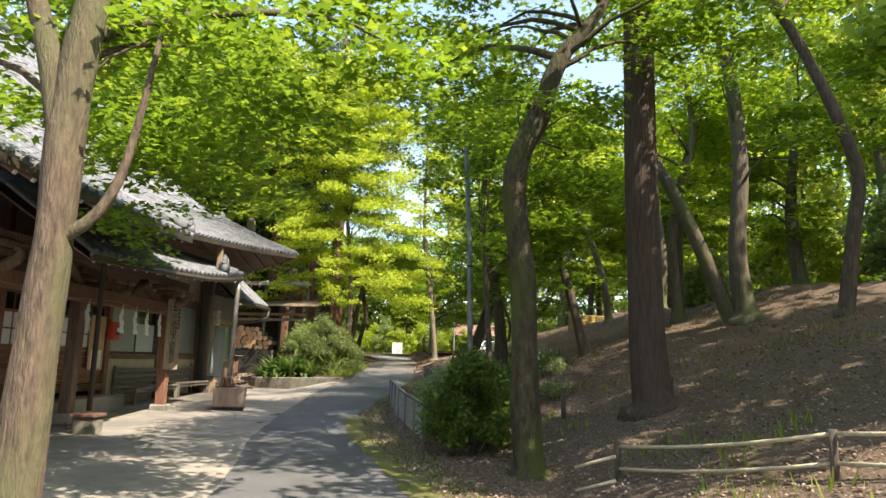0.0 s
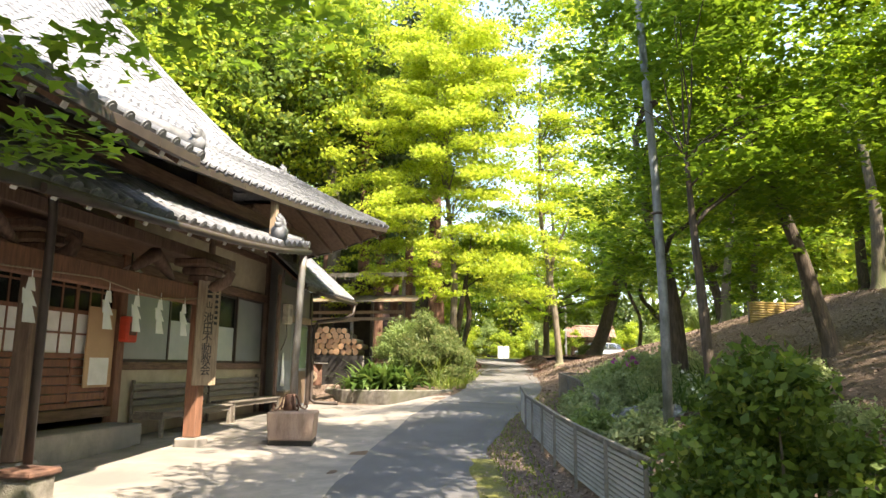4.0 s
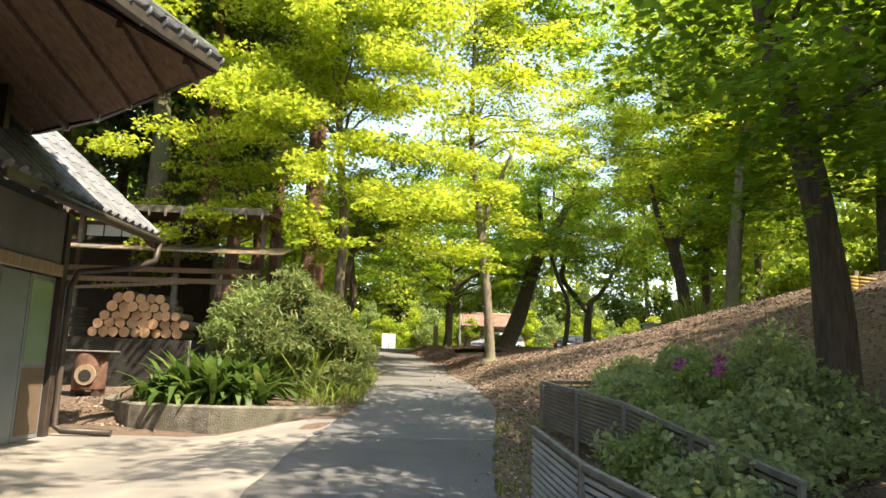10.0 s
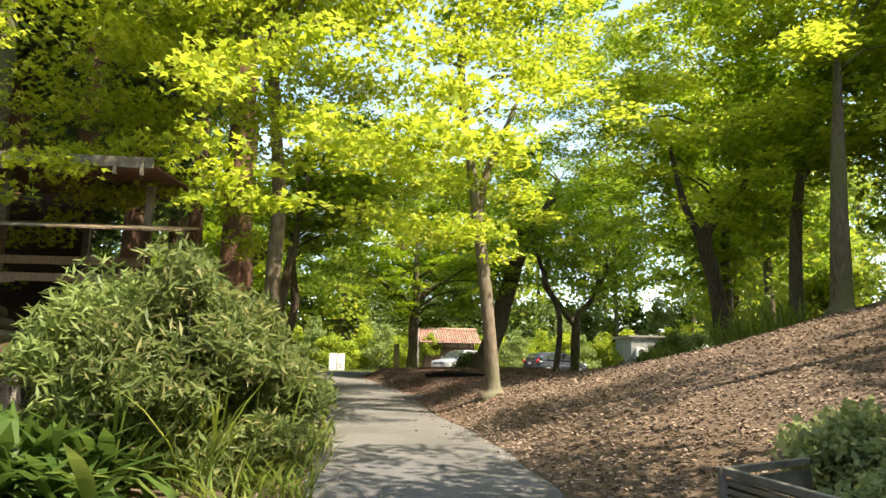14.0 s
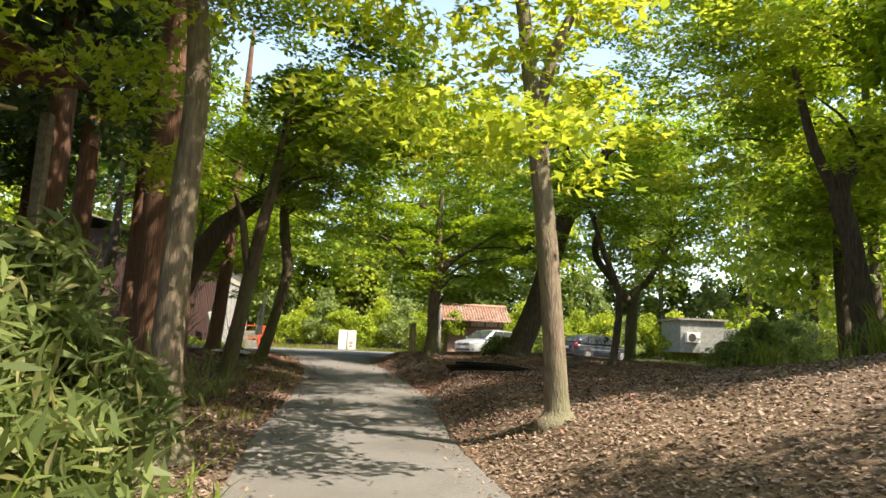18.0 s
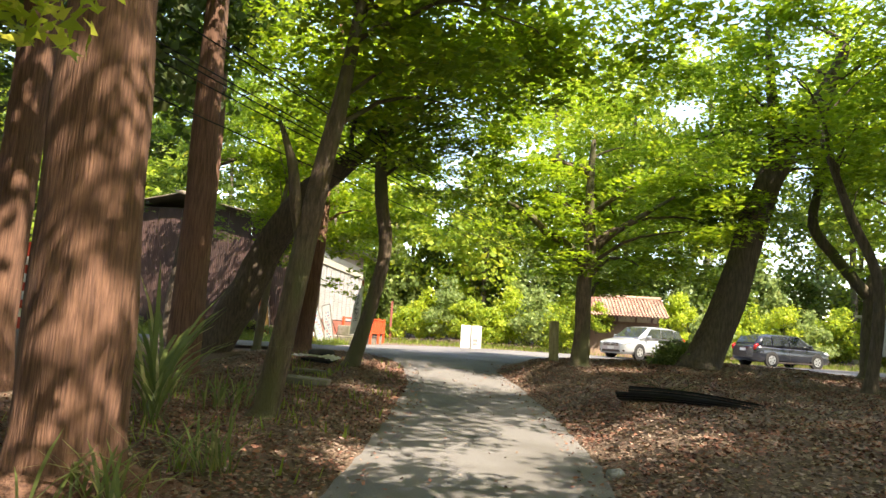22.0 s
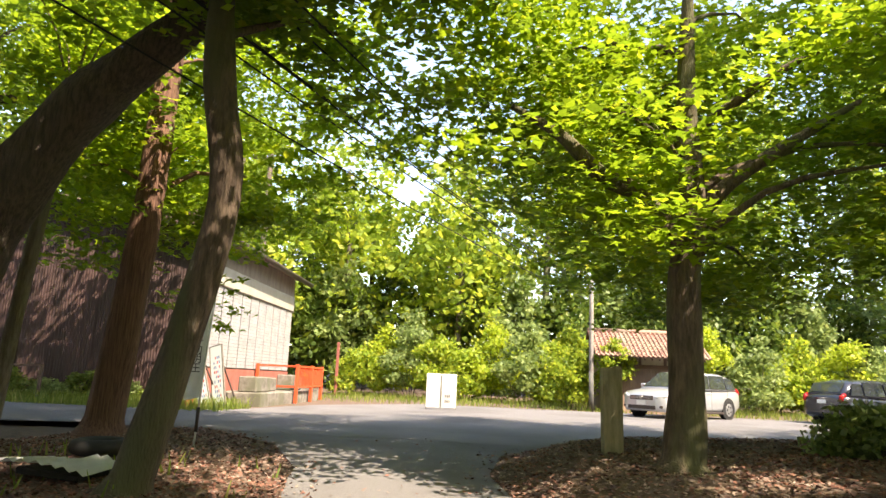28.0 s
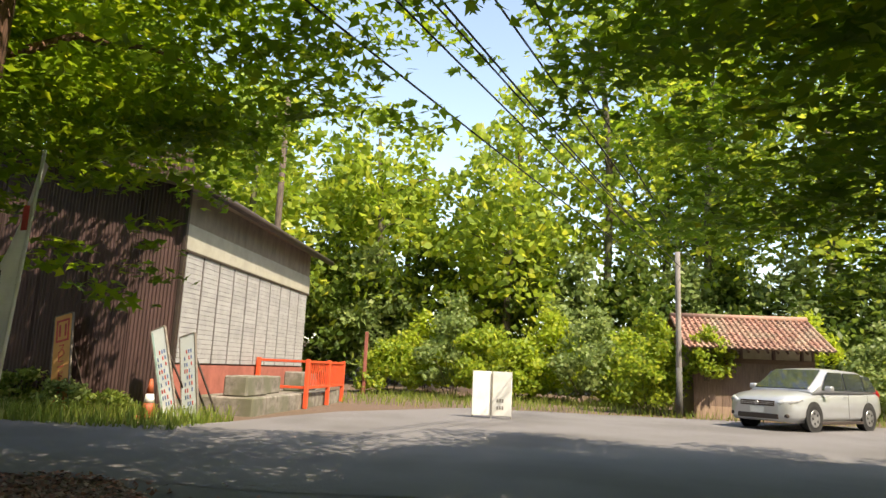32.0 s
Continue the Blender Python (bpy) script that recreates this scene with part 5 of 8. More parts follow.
sb = empty("name_board", (-6.68, 17.1, 1.25), "tall unpainted wooden name board with black characters on a post", "sign")
sb.rotation_euler = (0, 0, radians(62))
part("board", boxes((-0.22, 0.22, -0.02, 0.02, 0, 1.72), bevel=0.006), M_WOODPALE, sb)
lettering("池\n田\n不\n動\n教\n会", 0.2, sb, face(0, -0.024, 1.2, 0), M_BLACK, spacing=0.86)
lettering("山", 0.13, sb, face(0.0, -0.024, 1.38, 0), M_BLACK)
for i in range(3):
    part("small_mark", boxes((-0.05, 0.05, -0.024, -0.0205, 1.44 + i * 0.08, 1.49 + i * 0.08)), M_BLACK, sb)
for i in range(7):
    part("small_mark", boxes((0.11, 0.17, -0.024, -0.0205, 1.0 + i * 0.09, 1.05 + i * 0.09)), M_BLACK, sb)

# straw rope with folded paper streamers
rope = empty("sacred_rope", (-6.75, 14.3, 2.65), "thin straw rope with white folded paper streamers under the porch", "rope")
bm = bmesh.new()
tube(bm, [(0, -4, 0.0), (0, -2, -0.06), (0, 0, 0.02), (0, 0.7, -0.06), (0, 1.4, -0.09), (0, 2.1, -0.05), (0, 2.85, 0.05)], [0.012] * 7, 6)
part("cord", bm, M_WOODPALE, rope)
for y in (-3.0, -2.2, -1.2, 0.2, 0.85, 1.45, 2.15):
    bm = bmesh.new()
    pts = [(-0.03, -0.1), (0.05, -0.1), (0.09, -0.25), (0.02, -0.24), (0.1, -0.42), (0.03, -0.41), (0.1, -0.6), (-0.1, -0.6), (-0.09, -0.38), (-0.12, -0.4), (-0.1, -0.22), (-0.06, -0.24)]
    for sgn in (0.004, -0.004):
        vs = [bm.verts.new((sgn + 0.02 * math.sin(9 * b), a + 0.15 * sgn, b)) for a, b in pts]
        bm.faces.new(vs if sgn > 0 else vs[::-1])
    bmesh.ops.translate(bm, verts=bm.verts, vec=(0, y, -0.02))
    part("paper_streamer", bm, M_PAPER, rope, "zigzag white paper streamer")
    bm = bmesh.new()
    tube(bm, [(0, y, -0.02), (0, y, -0.14)], [0.006] * 2, 5)
    part("tie", bm, M_PAPER, rope)
lampm = material("lamp_shade_white", (0.75, 0.74, 0.7), 0.5)
for y in (15.8, 12.2):
    lp = empty("porch_lamp", (-7.3, y, 2.95), "white enamel porch lamp under a beam", "lamp", "porch lamps")
    bm = bmesh.new()
    tube(bm, [(0, 0, -0.1), (0, 0, -0.02), (0, 0, 0.07), (0, 0, 0.11)], [0.19, 0.18, 0.1, 0.03], 16)
    part("shade", bm, lampm, lp)
    bm = bmesh.new()
    tube(bm, [(0, 0, 0.1), (0, 0, 0.3)], [0.012] * 2, 6)
    part("stem", bm, M_BLACKPIPE, lp)
rbx = empty("red_box", (WX + 0.14, 17.35, 1.95), "red metal mailbox hung on a column", "mailbox")
part("case", boxes((-0.08, 0.1, -0.16, 0.16, 0, 0.44), bevel=0.03), M_RED, rbx)
part("hatch", boxes((0.1, 0.108, -0.1, 0.1, 0.12, 0.34)), M_RUST, rbx, "dark hatch")
part("label_plate", boxes((0.108, 0.112, -0.06, 0.06, 0.2, 0.3)), M_WHITE, rbx, "white label")

# ---- the annex ----
annex = empty("annex", (-9, 24.8, 0.42), "small grey-walled annex with a tiled lean-to roof", "annex")
A0 = Vector((-9, 24.8, 0.42))


def ap(name, bm, mat, label=""):
    bmesh.ops.translate(bm, verts=bm.verts, vec=-A0)
    return part(name, bm, mat, annex, label)


AX = -7.88
for w_ in ((AX - 0.12, AX, 23.3, 24.3, 0.3, 3.7), (AX - 0.12, AX, 24.3, 25.75, 2.75, 3.7), (-13, AX - 0.12, 25.7, 25.85, 0.3, 4.4), (-13, AX - 0.12, 23.81, 23.95, 0.3, 4.4)):
    ap("wall", boxes(w_), M_GREYWALL, "grey siding")
ap("lower_wall", boxes((AX, AX + 0.012, 23.3, 24.28, 0.4, 1.7)), material("blue_grey_board", (0.22, 0.24, 0.255), 0.6, second=(0.18, 0.195, 0.21), scale=2), "blue-grey lower board")
M_DOORG = material("greenish_door_glass", (0.20, 0.28, 0.20), 0.12, second=(0.15, 0.21, 0.155), scale=1.2, spec=0.7)
M_DOORB = material("blue_grey_door", (0.19, 0.21, 0.225), 0.4, second=(0.155, 0.175, 0.19), scale=1.5)
for y0, y1, up in ((24.32, 25.03, M_DOORB), (25.05, 25.72, M_DOORG)):
    ap("door", boxes((AX - 0.06, AX - 0.03, y0, y1, 0.45, 2.72), bevel=0.004), M_DOORB, "blue-grey sliding door")
    ap("door_panel", boxes((AX - 0.03, AX - 0.022, y0 + 0.05, y1 - 0.05, 1.5, 2.66)), up)
    ap("door_panel", boxes((AX - 0.03, AX - 0.022, y0 + 0.05, y1 - 0.05, 0.52, 1.42)), material("brown_door_panel", (0.16, 0.115, 0.085), 0.5, second=(0.13, 0.09, 0.065)) if up is M_DOORG else M_DOORB)
ap("lintel", boxes((AX - 0.02, AX + 0.05, 23.9, 25.75, 2.74, 2.92), bevel=0.01), M_WOODPALE, "pale wooden lintel")
ap("corner_post", boxes((AX - 0.1, AX + 0.04, 25.76, 25.9, 0.35, 3.7), bevel=0.01), M_BLACKPIPE, "dark corner post")
ap("corner_post", boxes((AX - 0.02, AX + 0.06, 23.2, 23.3, 0.35, 3.9), bevel=0.01), M_WOOD)


def annex_surf(u, v):
    return Vector((-6.75 - 3.6 * v, 22.2 + 4.05 * u, 3.47 + 0.06 * abs(u - 0.5) + 3.2 * v)) - A0


roof_slope(annex, annex_surf, 4.05, 3.9, col=0.26, rows=12, label="grey tiles of the annex roof")
under_eave(annex, annex_surf, 8, reach=0.4)
ap("barge_board", plank((-6.7, 26.28, 3.36), (-10.3, 26.28, 6.56), 0.04, 0.2), M_WOOD)
gutter(ap, [(-6.68, 22.8, 3.38), (-6.68, 26.45, 3.42)], 0.055)
gutter(ap, [(-6.68, 26.3, 3.4), (-6.7, 26.25, 3.1), (-7.0, 26.1, 2.95), (-7.7, 25.95, 2.85), (-7.8, 25.93, 2.6), (-7.8, 25.93, 0.6), (-7.7, 25.95, 0.52), (-7.0, 26.0, 0.5)], 0.05, M_BLACKPIPE, "downpipe")
ap("post", boxes((-7.5, -7.4, 23.15, 23.25, 3.75, 4.75)), M_BLACKPIPE, "dark eave post")
mb = empty("meter_box", (AX + 0.08, 23.72, 2.55), "cream electricity meter box on the wall", "meter box")
part("case", boxes((-0.08, 0.1, -0.16, 0.16, 0.1, 0.62), bevel=0.02), material("cream_plastic", (0.62, 0.58, 0.48), 0.5), mb)
part("dial", boxes((0.1, 0.11, -0.09, 0.09, 0.3, 0.5)), M_METALGREY, mb, "grey meter window")
bm = bmesh.new()
tube(bm, [(0, 0, 0.1), (0.02, 0, -0.2), (0.0, -0.1, -0.4), (-0.02, -0.3, -0.6)], [0.012] * 4, 6)
part("cable", bm, M_BLACKPIPE, mb)
tw = empty("towel", (AX + 0.06, 23.62, 1.05), "white towel hung on the annex wall", "towel")
bm = bmesh.new()
tube(bm, [(0, 0, 0), (0.01, 0.02, 0.3), (0, 0, 0.6), (0, 0, 0.85)], [0.1, 0.09, 0.06, 0.015], 10, lump=0.12, seed=4)
for v in bm.verts:
    v.co.x *= 0.35
part("cloth", bm, M_PAPER, tw)


# ---- log shed ----
def at(x, y, dz=0.0):
    return (x, y, ground_z(x, y) + dz)


shed = empty("log_shed", (-9, 32, 0.5), "open wooden firewood shed with a rusty roof", "shed")
S0 = Vector((-9, 32, 0.5))


def sp(name, bm, mat, label=""):
    bmesh.ops.translate(bm, verts=bm.verts, vec=-S0)
    return part(name, bm, mat, shed, label)


for x, y in ((-10.6, 31.95), (-8.3, 31.95), (-6.4, 32.4), (-12.6, 31.95), (-10.6, 35.1), (-8.3, 35.1), (-6.4, 34.6)):
    sp("post", boxes((x - 0.06, x + 0.06, y - 0.06, y + 0.06, 0.4, 4.9), bevel=0.01), M_WOODGREY)
for z in (3.3, 3.55):
    sp("rail", plank((-12.6, 31.88, z), (-6.3, 31.9, z + 0.06), 0.05, 0.12), M_WOODPALE)
sp("rail", plank((-10.6, 31.86, 3.1), (-8.0, 31.86, 3.3), 0.04, 0.08), M_WOODPALE)
for j in range(9):
    x0 = -12.9 + j * 0.8
    sp("roof_sheet", plank((x0 + 0.41, 30.95, 3.92), (x0 + 0.41, 32.6, 4.3), 0.84, 0.03), M_WOODPALE if j % 3 else M_WOODGREY, "weathered roof sheet")
for j in range(8):
    x0 = -12.9 + j * 0.85
    sp("roof_sheet", plank((x0 + 0.41, 31.4, 4.95), (x0 + 0.41, 34.9, 5.34), 0.92, 0.04), M_RUST, "rusty roof sheet")
sp("roof_edge", plank((-13, 31.38, 4.92), (-6.1, 31.38, 4.98), 0.06, 0.16), M_WOODGREY)
for j in range(19):
    sp("roof_batten", plank((-12.9 + j * 0.37, 31.33, 4.78), (-12.9 + j * 0.37, 31.33, 5.0), 0.05, 0.05), M_WOODGREY)
# the dark board colour holds the shade behind the log stack
sp("back_wall", boxes((-13, -8.3, 35.2, 35.3, 0.4, 5.3)), M_BLACKPIPE, "board wall coloured dark for the shade inside the shed")
for j in range(5):
    sp("roof_panel", boxes((-10.5 + j * 0.42, -10.12 + j * 0.42, 31.98, 32.0, 4.36, 4.62)), M_FROST, "translucent panel")
# block wall under the logs
wall = tagged(empty("wall_blocks", (-9.6, 31.75, 0.4)), "low concrete block wall under stacked logs", "wall", kind="structure")
bm = boxes((-0.2, 0.2, -0.09, 0.09, 0.0, 0.19), bevel=0.008)
bme = bpy.data.meshes.new("block")
bm.to_mesh(bme)
bm.free()
bme.materials.append(material("concrete_block", (0.40, 0.37, 0.335), 0.95, second=(0.28, 0.255, 0.225), scale=5, bump=0.4, bump_scale=50, rand=0.12))
for j in range(4):
    for i in range(9):
        o = new("block", bme)
        o.parent = wall
        o.location = (-1.6 + i * 0.41 + (0.2 if j % 2 else 0), 0, 0.02 + j * 0.2)
# ribbed sheet above the blocks
sheet = empty("ribbed_sheet", (-9.6, 31.78, 1.26), "grey horizontally ribbed sheet before the log pile", "panel")
for j in range(15):
    bm = bmesh.new()
    tube(bm, [(-1.75, 0, 0.03 + j * 0.045), (1.85, 0, 0.03 + j * 0.045)], [0.026] * 2, 6)
    part("rib", bm, material("ribbed_grey", (0.40, 0.36, 0.33), 0.7, second=(0.30, 0.26, 0.23), scale=3, stretch=(0.4, 1, 1)) if j == 0 else bpy.data.materials["ribbed_grey"], sheet)
# logs, end on
M_LOGEND = material("cut_log_end", (0.62, 0.36, 0.20), 0.85, second=(0.46, 0.25, 0.135), scale=5, bump=0.2, rand=0.25, third=(0.52, 0.33, 0.2), third_scale=3)
logm = []
for k in range(4):
    bm = bmesh.new()
    tube(bm, [(0, 0, 0), (0, 0.5, 0), (0, 1.0, 0)], [0.5, 0.5, 0.49], 14, lump=0.03, seed=k)
    me = bpy.data.meshes.new("log")
    bm.to_mesh(me)
    bm.free()
    me.materials.append(M_BARKPALE)
    me.materials.append(M_LOGEND)
    for p in me.polygons:
        if abs(p.normal.y) > 0.9:
            p.material_index = 1
    logm.append(me)
rl = random.Random(3)
z = 1.97
row = 0
while row < 5:
    x = -10.1 + row * 0.12
    while x < -7.98 - max(0, row - 1) * 0.19:
        d = rl.uniform(0.21, 0.27)
        o = new("log", rl.choice(logm))
        o.scale = (d, 1.0, d)
        o.location = (x + d / 2, 31.7 + rl.uniform(-0.06, 0.1), z + d / 2 + (0 if row == 0 else rl.uniform(-0.02, 0.02)))
        o.rotation_euler = (0, rl.uniform(0, 6), 0)
        tagged(o, "cut cedar log with a pale orange sawn end", "log", "stacked logs")
        x += d * 1.0
    z += 0.2
    row += 1
# bed coloured near-black in place of the shade beneath the logs
base = tagged(mesh_ob("log_bed", boxes((-11, -7.8, 31.6, 33.0, 0.3, 1.95)), M_DARK), "filled bed under the logs, near-black for shade", "log bed", kind="structure")
for i in range(8):
    o = mesh_ob("board", boxes((-0.22, 0.22, -0.4, 0.4, 0, 0.07), bevel=0.006), M_WOODGREY)
    o.location = (-10.75 + rl.uniform(-0.03, 0.03), 32.1, 1.95 + i * 0.09)
    o.rotation_euler = (0, 0, rl.uniform(-0.1, 0.1))
    tagged(o, "grey weathered board stacked beside the logs", "board", "stacked boards")

# drum stove
st = empty("drum_stove", at(-8.95, 29.5), "rusty oil-drum stove with a round mouth", "stove")
bm = bmesh.new()
tube(bm, [(0, 0, 0.12), (0, 0, 0.16), (0, 0, 0.5), (0, 0, 0.82), (0, 0, 0.86)], [0.29, 0.31, 0.31, 0.31, 0.29], 20, lump=0.01)
part("drum", bm, M_RUST, st)
bm = bmesh.new()
tube(bm, [(0.05, -0.29, 0.42), (0.05, -0.33, 0.42)], [0.2, 0.2], 18)
part("mouth", bm, M_WOODPALE, st, "pale ash-covered mouth")
bm = bmesh.new()
tube(bm, [(0.05, -0.32, 0.4), (0.05, -0.336, 0.4)], [0.12, 0.12], 14)
part("opening", bm, M_DARK, st, "dark opening")
part("lid", boxes((-0.5, 0.42, -0.32, 0.3, 0.86, 0.885), bevel=0.005), M_METALGREY, st, "flat metal lid")
for x in (-0.2, 0.2):
    part("foot", boxes((x - 0.05, x + 0.05, -0.2, 0.2, -0.02, 0.13)), M_BLACKPIPE, st)
cb = empty("white_board", at(-10.0, 29.2), "white board leaning beside the stove", "board")
part("panel", boxes((-0.4, 0.4, -0.02, 0.02, 0, 0.7), bevel=0.004), M_WHITE, cb)

# raised bed with a curved kerb
bed = tagged(empty("planting_bed", (-5.6, 28.2, 0.4)), "raised planting bed with a curved mossy concrete kerb", "planting bed", kind="structure")
kp = []
for i in range(25):
    a = i / 24
    kp.append((lerp_at(a, (0, 0.12, 0.3, 0.6, 0.85, 1.0), (-8.35, -8.1, -7.2, -5.7, -4.5, -3.75)), lerp_at(a, (0, 0.12, 0.3, 0.6, 0.85, 1.0), (29.3, 28.2, 27.15, 26.6, 26.6, 26.9))))
vs, fs = [], []
for i, (x, y) in enumerate(kp):
    a, b = kp[max(0, i - 1)], kp[min(24, i + 1)]
    t = Vector((b[0] - a[0], b[1] - a[1], 0)).normalized()
    nrm = Vector((-t.y, t.x, 0))
    zt = lerp_at(i, (0, 8, 24), (0.86, 0.86, 0.92))
    for w, zz in ((0, 0.25), (0.0, zt - 0.03), (0.03, zt), (0.15, zt), (0.16, 0.25)):
        vs.append((x + nrm.x * w + 5.6, y + nrm.y * w - 28.2, zz - 0.4))
for i in range(24):
    for k in range(4):
        fs.append((i * 5 + k, (i + 1) * 5 + k, (i + 1) * 5 + k + 1, i * 5 + k + 1))
raw_ob("kerb", vs, fs, M_OLDCONC, bed)
vs, fs = [], []
for i, (x, y) in enumerate(kp):
    for k in range(9):
        t = k / 8
        px_, py_ = x + (-6.0 - x) * t * 0.9, y + 0.1 + (31.2 - y) * t
        vs.append((px_ + 5.6, py_ - 28.2, 0.80 + 0.22 * math.sin(t * 3.1) + 0.06 * noise.noise(Vector((px_ * 2, py_ * 2, 0))) - 0.4))
for i in range(24):
    for k in range(8):
        fs.append((i * 9 + k, (i + 1) * 9 + k, (i + 1) * 9 + k + 1, i * 9 + k + 1))
raw_ob("bed_soil", vs, fs, M_SOIL, bed, True)


# ---- shrubs and low plants ----
def bush(x, y, rx, ry, h, leaf, label, n=40, per=150, size=0.07, pad=0.28, seed=1, z=None, shape="quad", flat=0.7, stems=7, up=0.45, low=0.15, category="shrub"):
    rng, nr = random.Random(seed), np.random.default_rng(seed)
    z = ground_z(x, y) if z is None else z
    root = empty("shrub", (x, y, z), label, category, "shrubs")
    cen, rs = [], []
    for i in range(n):
        a, r = rng.uniform(0, 6.283), rng.random() ** 0.5
        t = rng.random()
        prof = math.sin(math.pi * (0.18 + 0.8 * t)) ** 0.6
        cen.append((math.cos(a) * r * rx * prof, math.sin(a) * r * ry * prof, h * (low + (1 - low) * t) * (1 - 0.25 * r * r)))
        rs.append(pad * rng.uniform(0.7, 1.3))
    for i in range(stems):
        b = bmesh.new()
        q = Vector(cen[i * 3 % n])
        ln = bend((q.x * 0.15, q.y * 0.15, -0.05), q, 0.05, 4, rng, 0.12)
        tube(b, ln, [0.018, 0.015, 0.012, 0.009, 0.005], 5)
        part("stem", b, M_BARK, root)
    v, k = leaf_cloud(cen, rs, [int(per * 0.75)] * n, size * 1.1, flat, nr, up, shape, 0.2)
    leaf_mesh("foliage", v, k, leaf, root)
    return root


def straps(x, y, r, n, length, width, leaf, label, seed=1, z=None, spread=0.9, name="strap_plant", category="plant", group="strap-leaved plants", rise=1.0):
    """A clump of arching strap leaves, each a bent ribbon of four pieces."""
    rng = np.random.default_rng(seed)
    z = ground_z(x, y) if z is None else z
    root = empty(name, (x, y, z), label, category, group)
    a = rng.random(n) * 6.283
    rr = r * np.sqrt(rng.random(n))
    b0 = np.stack([rr * np.cos(rng.random(n) * 6.283), rr * np.sin(rng.random(n) * 6.283), np.zeros(n)], 1)
    L = length * (0.6 + 0.6 * rng.random(n))
    d = np.stack([np.cos(a), np.sin(a), np.zeros(n)], 1)
    sdir = np.stack([-np.sin(a), np.cos(a), np.zeros(n)], 1)
    tilt = spread * (0.3 + 0.8 * rng.random(n))
    verts, faces = [], []
    W = width * (0.7 + 0.6 * rng.random(n))
    prev = []
    for k in range(5):
        t = k / 4
        ang = tilt * (0.25 + 1.35 * t)
        px = d * (L * t * np.sin(ang))[:, None]
        pz = (L * t * np.cos(ang * 0.85) * rise)
        c = b0 + px
        c[:, 2] += pz
        w = W * (0.45 + 1.1 * t * (1.0 - t) * 2) * (1 if k < 4 else 0.08)
        prev.append(c - sdir * w[:, None] * 0.5)
        prev.append(c + sdir * w[:, None] * 0.5)
    V = np.stack(prev, 1).reshape(-1, 3)
    for i in range(n):
        for k in range(4):
            j = i * 10 + 2 * k
            faces.append((j, j + 1, j + 3, j + 2))
    ob = raw_ob("leaves", V.tolist(), faces, leaf, root)
    return root


straps(-6.4, 28.2, 0.8, 300, 0.95, 0.12, L_FATSIA, "dense clump of broad glossy strap leaves in the raised bed", 3, 0.85, 1.25)
straps(-5.7, 27.8, 0.65, 230, 0.9, 0.12, L_FATSIA, "dense clump of broad glossy strap leaves in the raised bed", 4, 0.85, 1.25)
straps(-7.0, 28.9, 0.4, 70, 0.6, 0.05, L_GRASS, "tuft of long yellowish grass in the raised bed", 5, 0.85)
for i, (x, y, h, w) in enumerate(((-4.9, 28.7, 2.5, 1.1), (-5.7, 29.3, 2.6, 1.1), (-4.3, 29.4, 2.0, 0.9), (-5.2, 30.3, 2.8, 1.1), (-4.5, 30.6, 2.3, 0.8))):
    bush(x, y, w, w, h, L_BAMBOO if i in (0, 2, 4) else L_BUSH, "feathery bamboo shrub leaning from the raised bed", 60, 190, 0.16, 0.32, 40 + i, 0.75, "blade", 0.8, 10, 0.35)
    straps(x, y - 0.2, 0.55, 110, 1.2, 0.025, L_GRASS, "pale dry grass and bamboo stems", 50 + i, 0.8, 0.5)
for i in range(12):
    straps(-4.05 + 0.5 * math.sin(i * 2.1), 27.2 + i * 0.42, 0.25, 55, 0.5, 0.02, L_GRASS, "tuft of dry grass at the path's edge", 70 + i)
# tall bamboo grass at the left edge, further on
for i, (x, y, h) in enumerate(((-4.6, 31.4, 1.0), (-5.1, 32.4, 1.2), (-5.6, 31.2, 1.5))):
    bush(x, y, 0.55, 0.65, h, L_BAMBOO if i % 2 else L_BUSH, "tall bamboo grass beside the path", 26, 80, 0.16, 0.3, 90 + i, None, "blade", 0.8, 8, 0.3)
    straps(x, y, 0.4, 70, 1.3, 0.03, L_BAMBOO, "arching bamboo-grass blades beside the path", 110 + i, None, 0.6)
for i, (x, y) in enumerate(((-5.25, 37.2), (-5.2, 38.6), (-6.3, 41.8), (-7.6, 42.6))):
    straps(x, y, 0.35, 46, 0.6, 0.024, L_BAMBOO, "arching bamboo-grass blades at the foot of the cedars", 120 + i, None, 0.8)
for i in range(3):
    straps(-6.5 - 0.25 * i, 40.2 + 0.5 * (i % 3), 0.12, 16, 1.5 + 0.3 * (i % 2), 0.05, L_BAMBOO, "slender bamboo shoots with drooping leaves", 140 + i, None, 0.7)
# shrubs behind the fences
bush(0.55, 11.9, 0.8, 0.75, 1.7, L_BROAD, "dark rounded evergreen shrub by the fence", 60, 210, 0.08, 0.3, 150)
bush(1.0, 13.0, 0.7, 0.7, 1.3, L_BROAD, "dark evergreen shrub by the fence", 40, 180, 0.08, 0.28, 151)
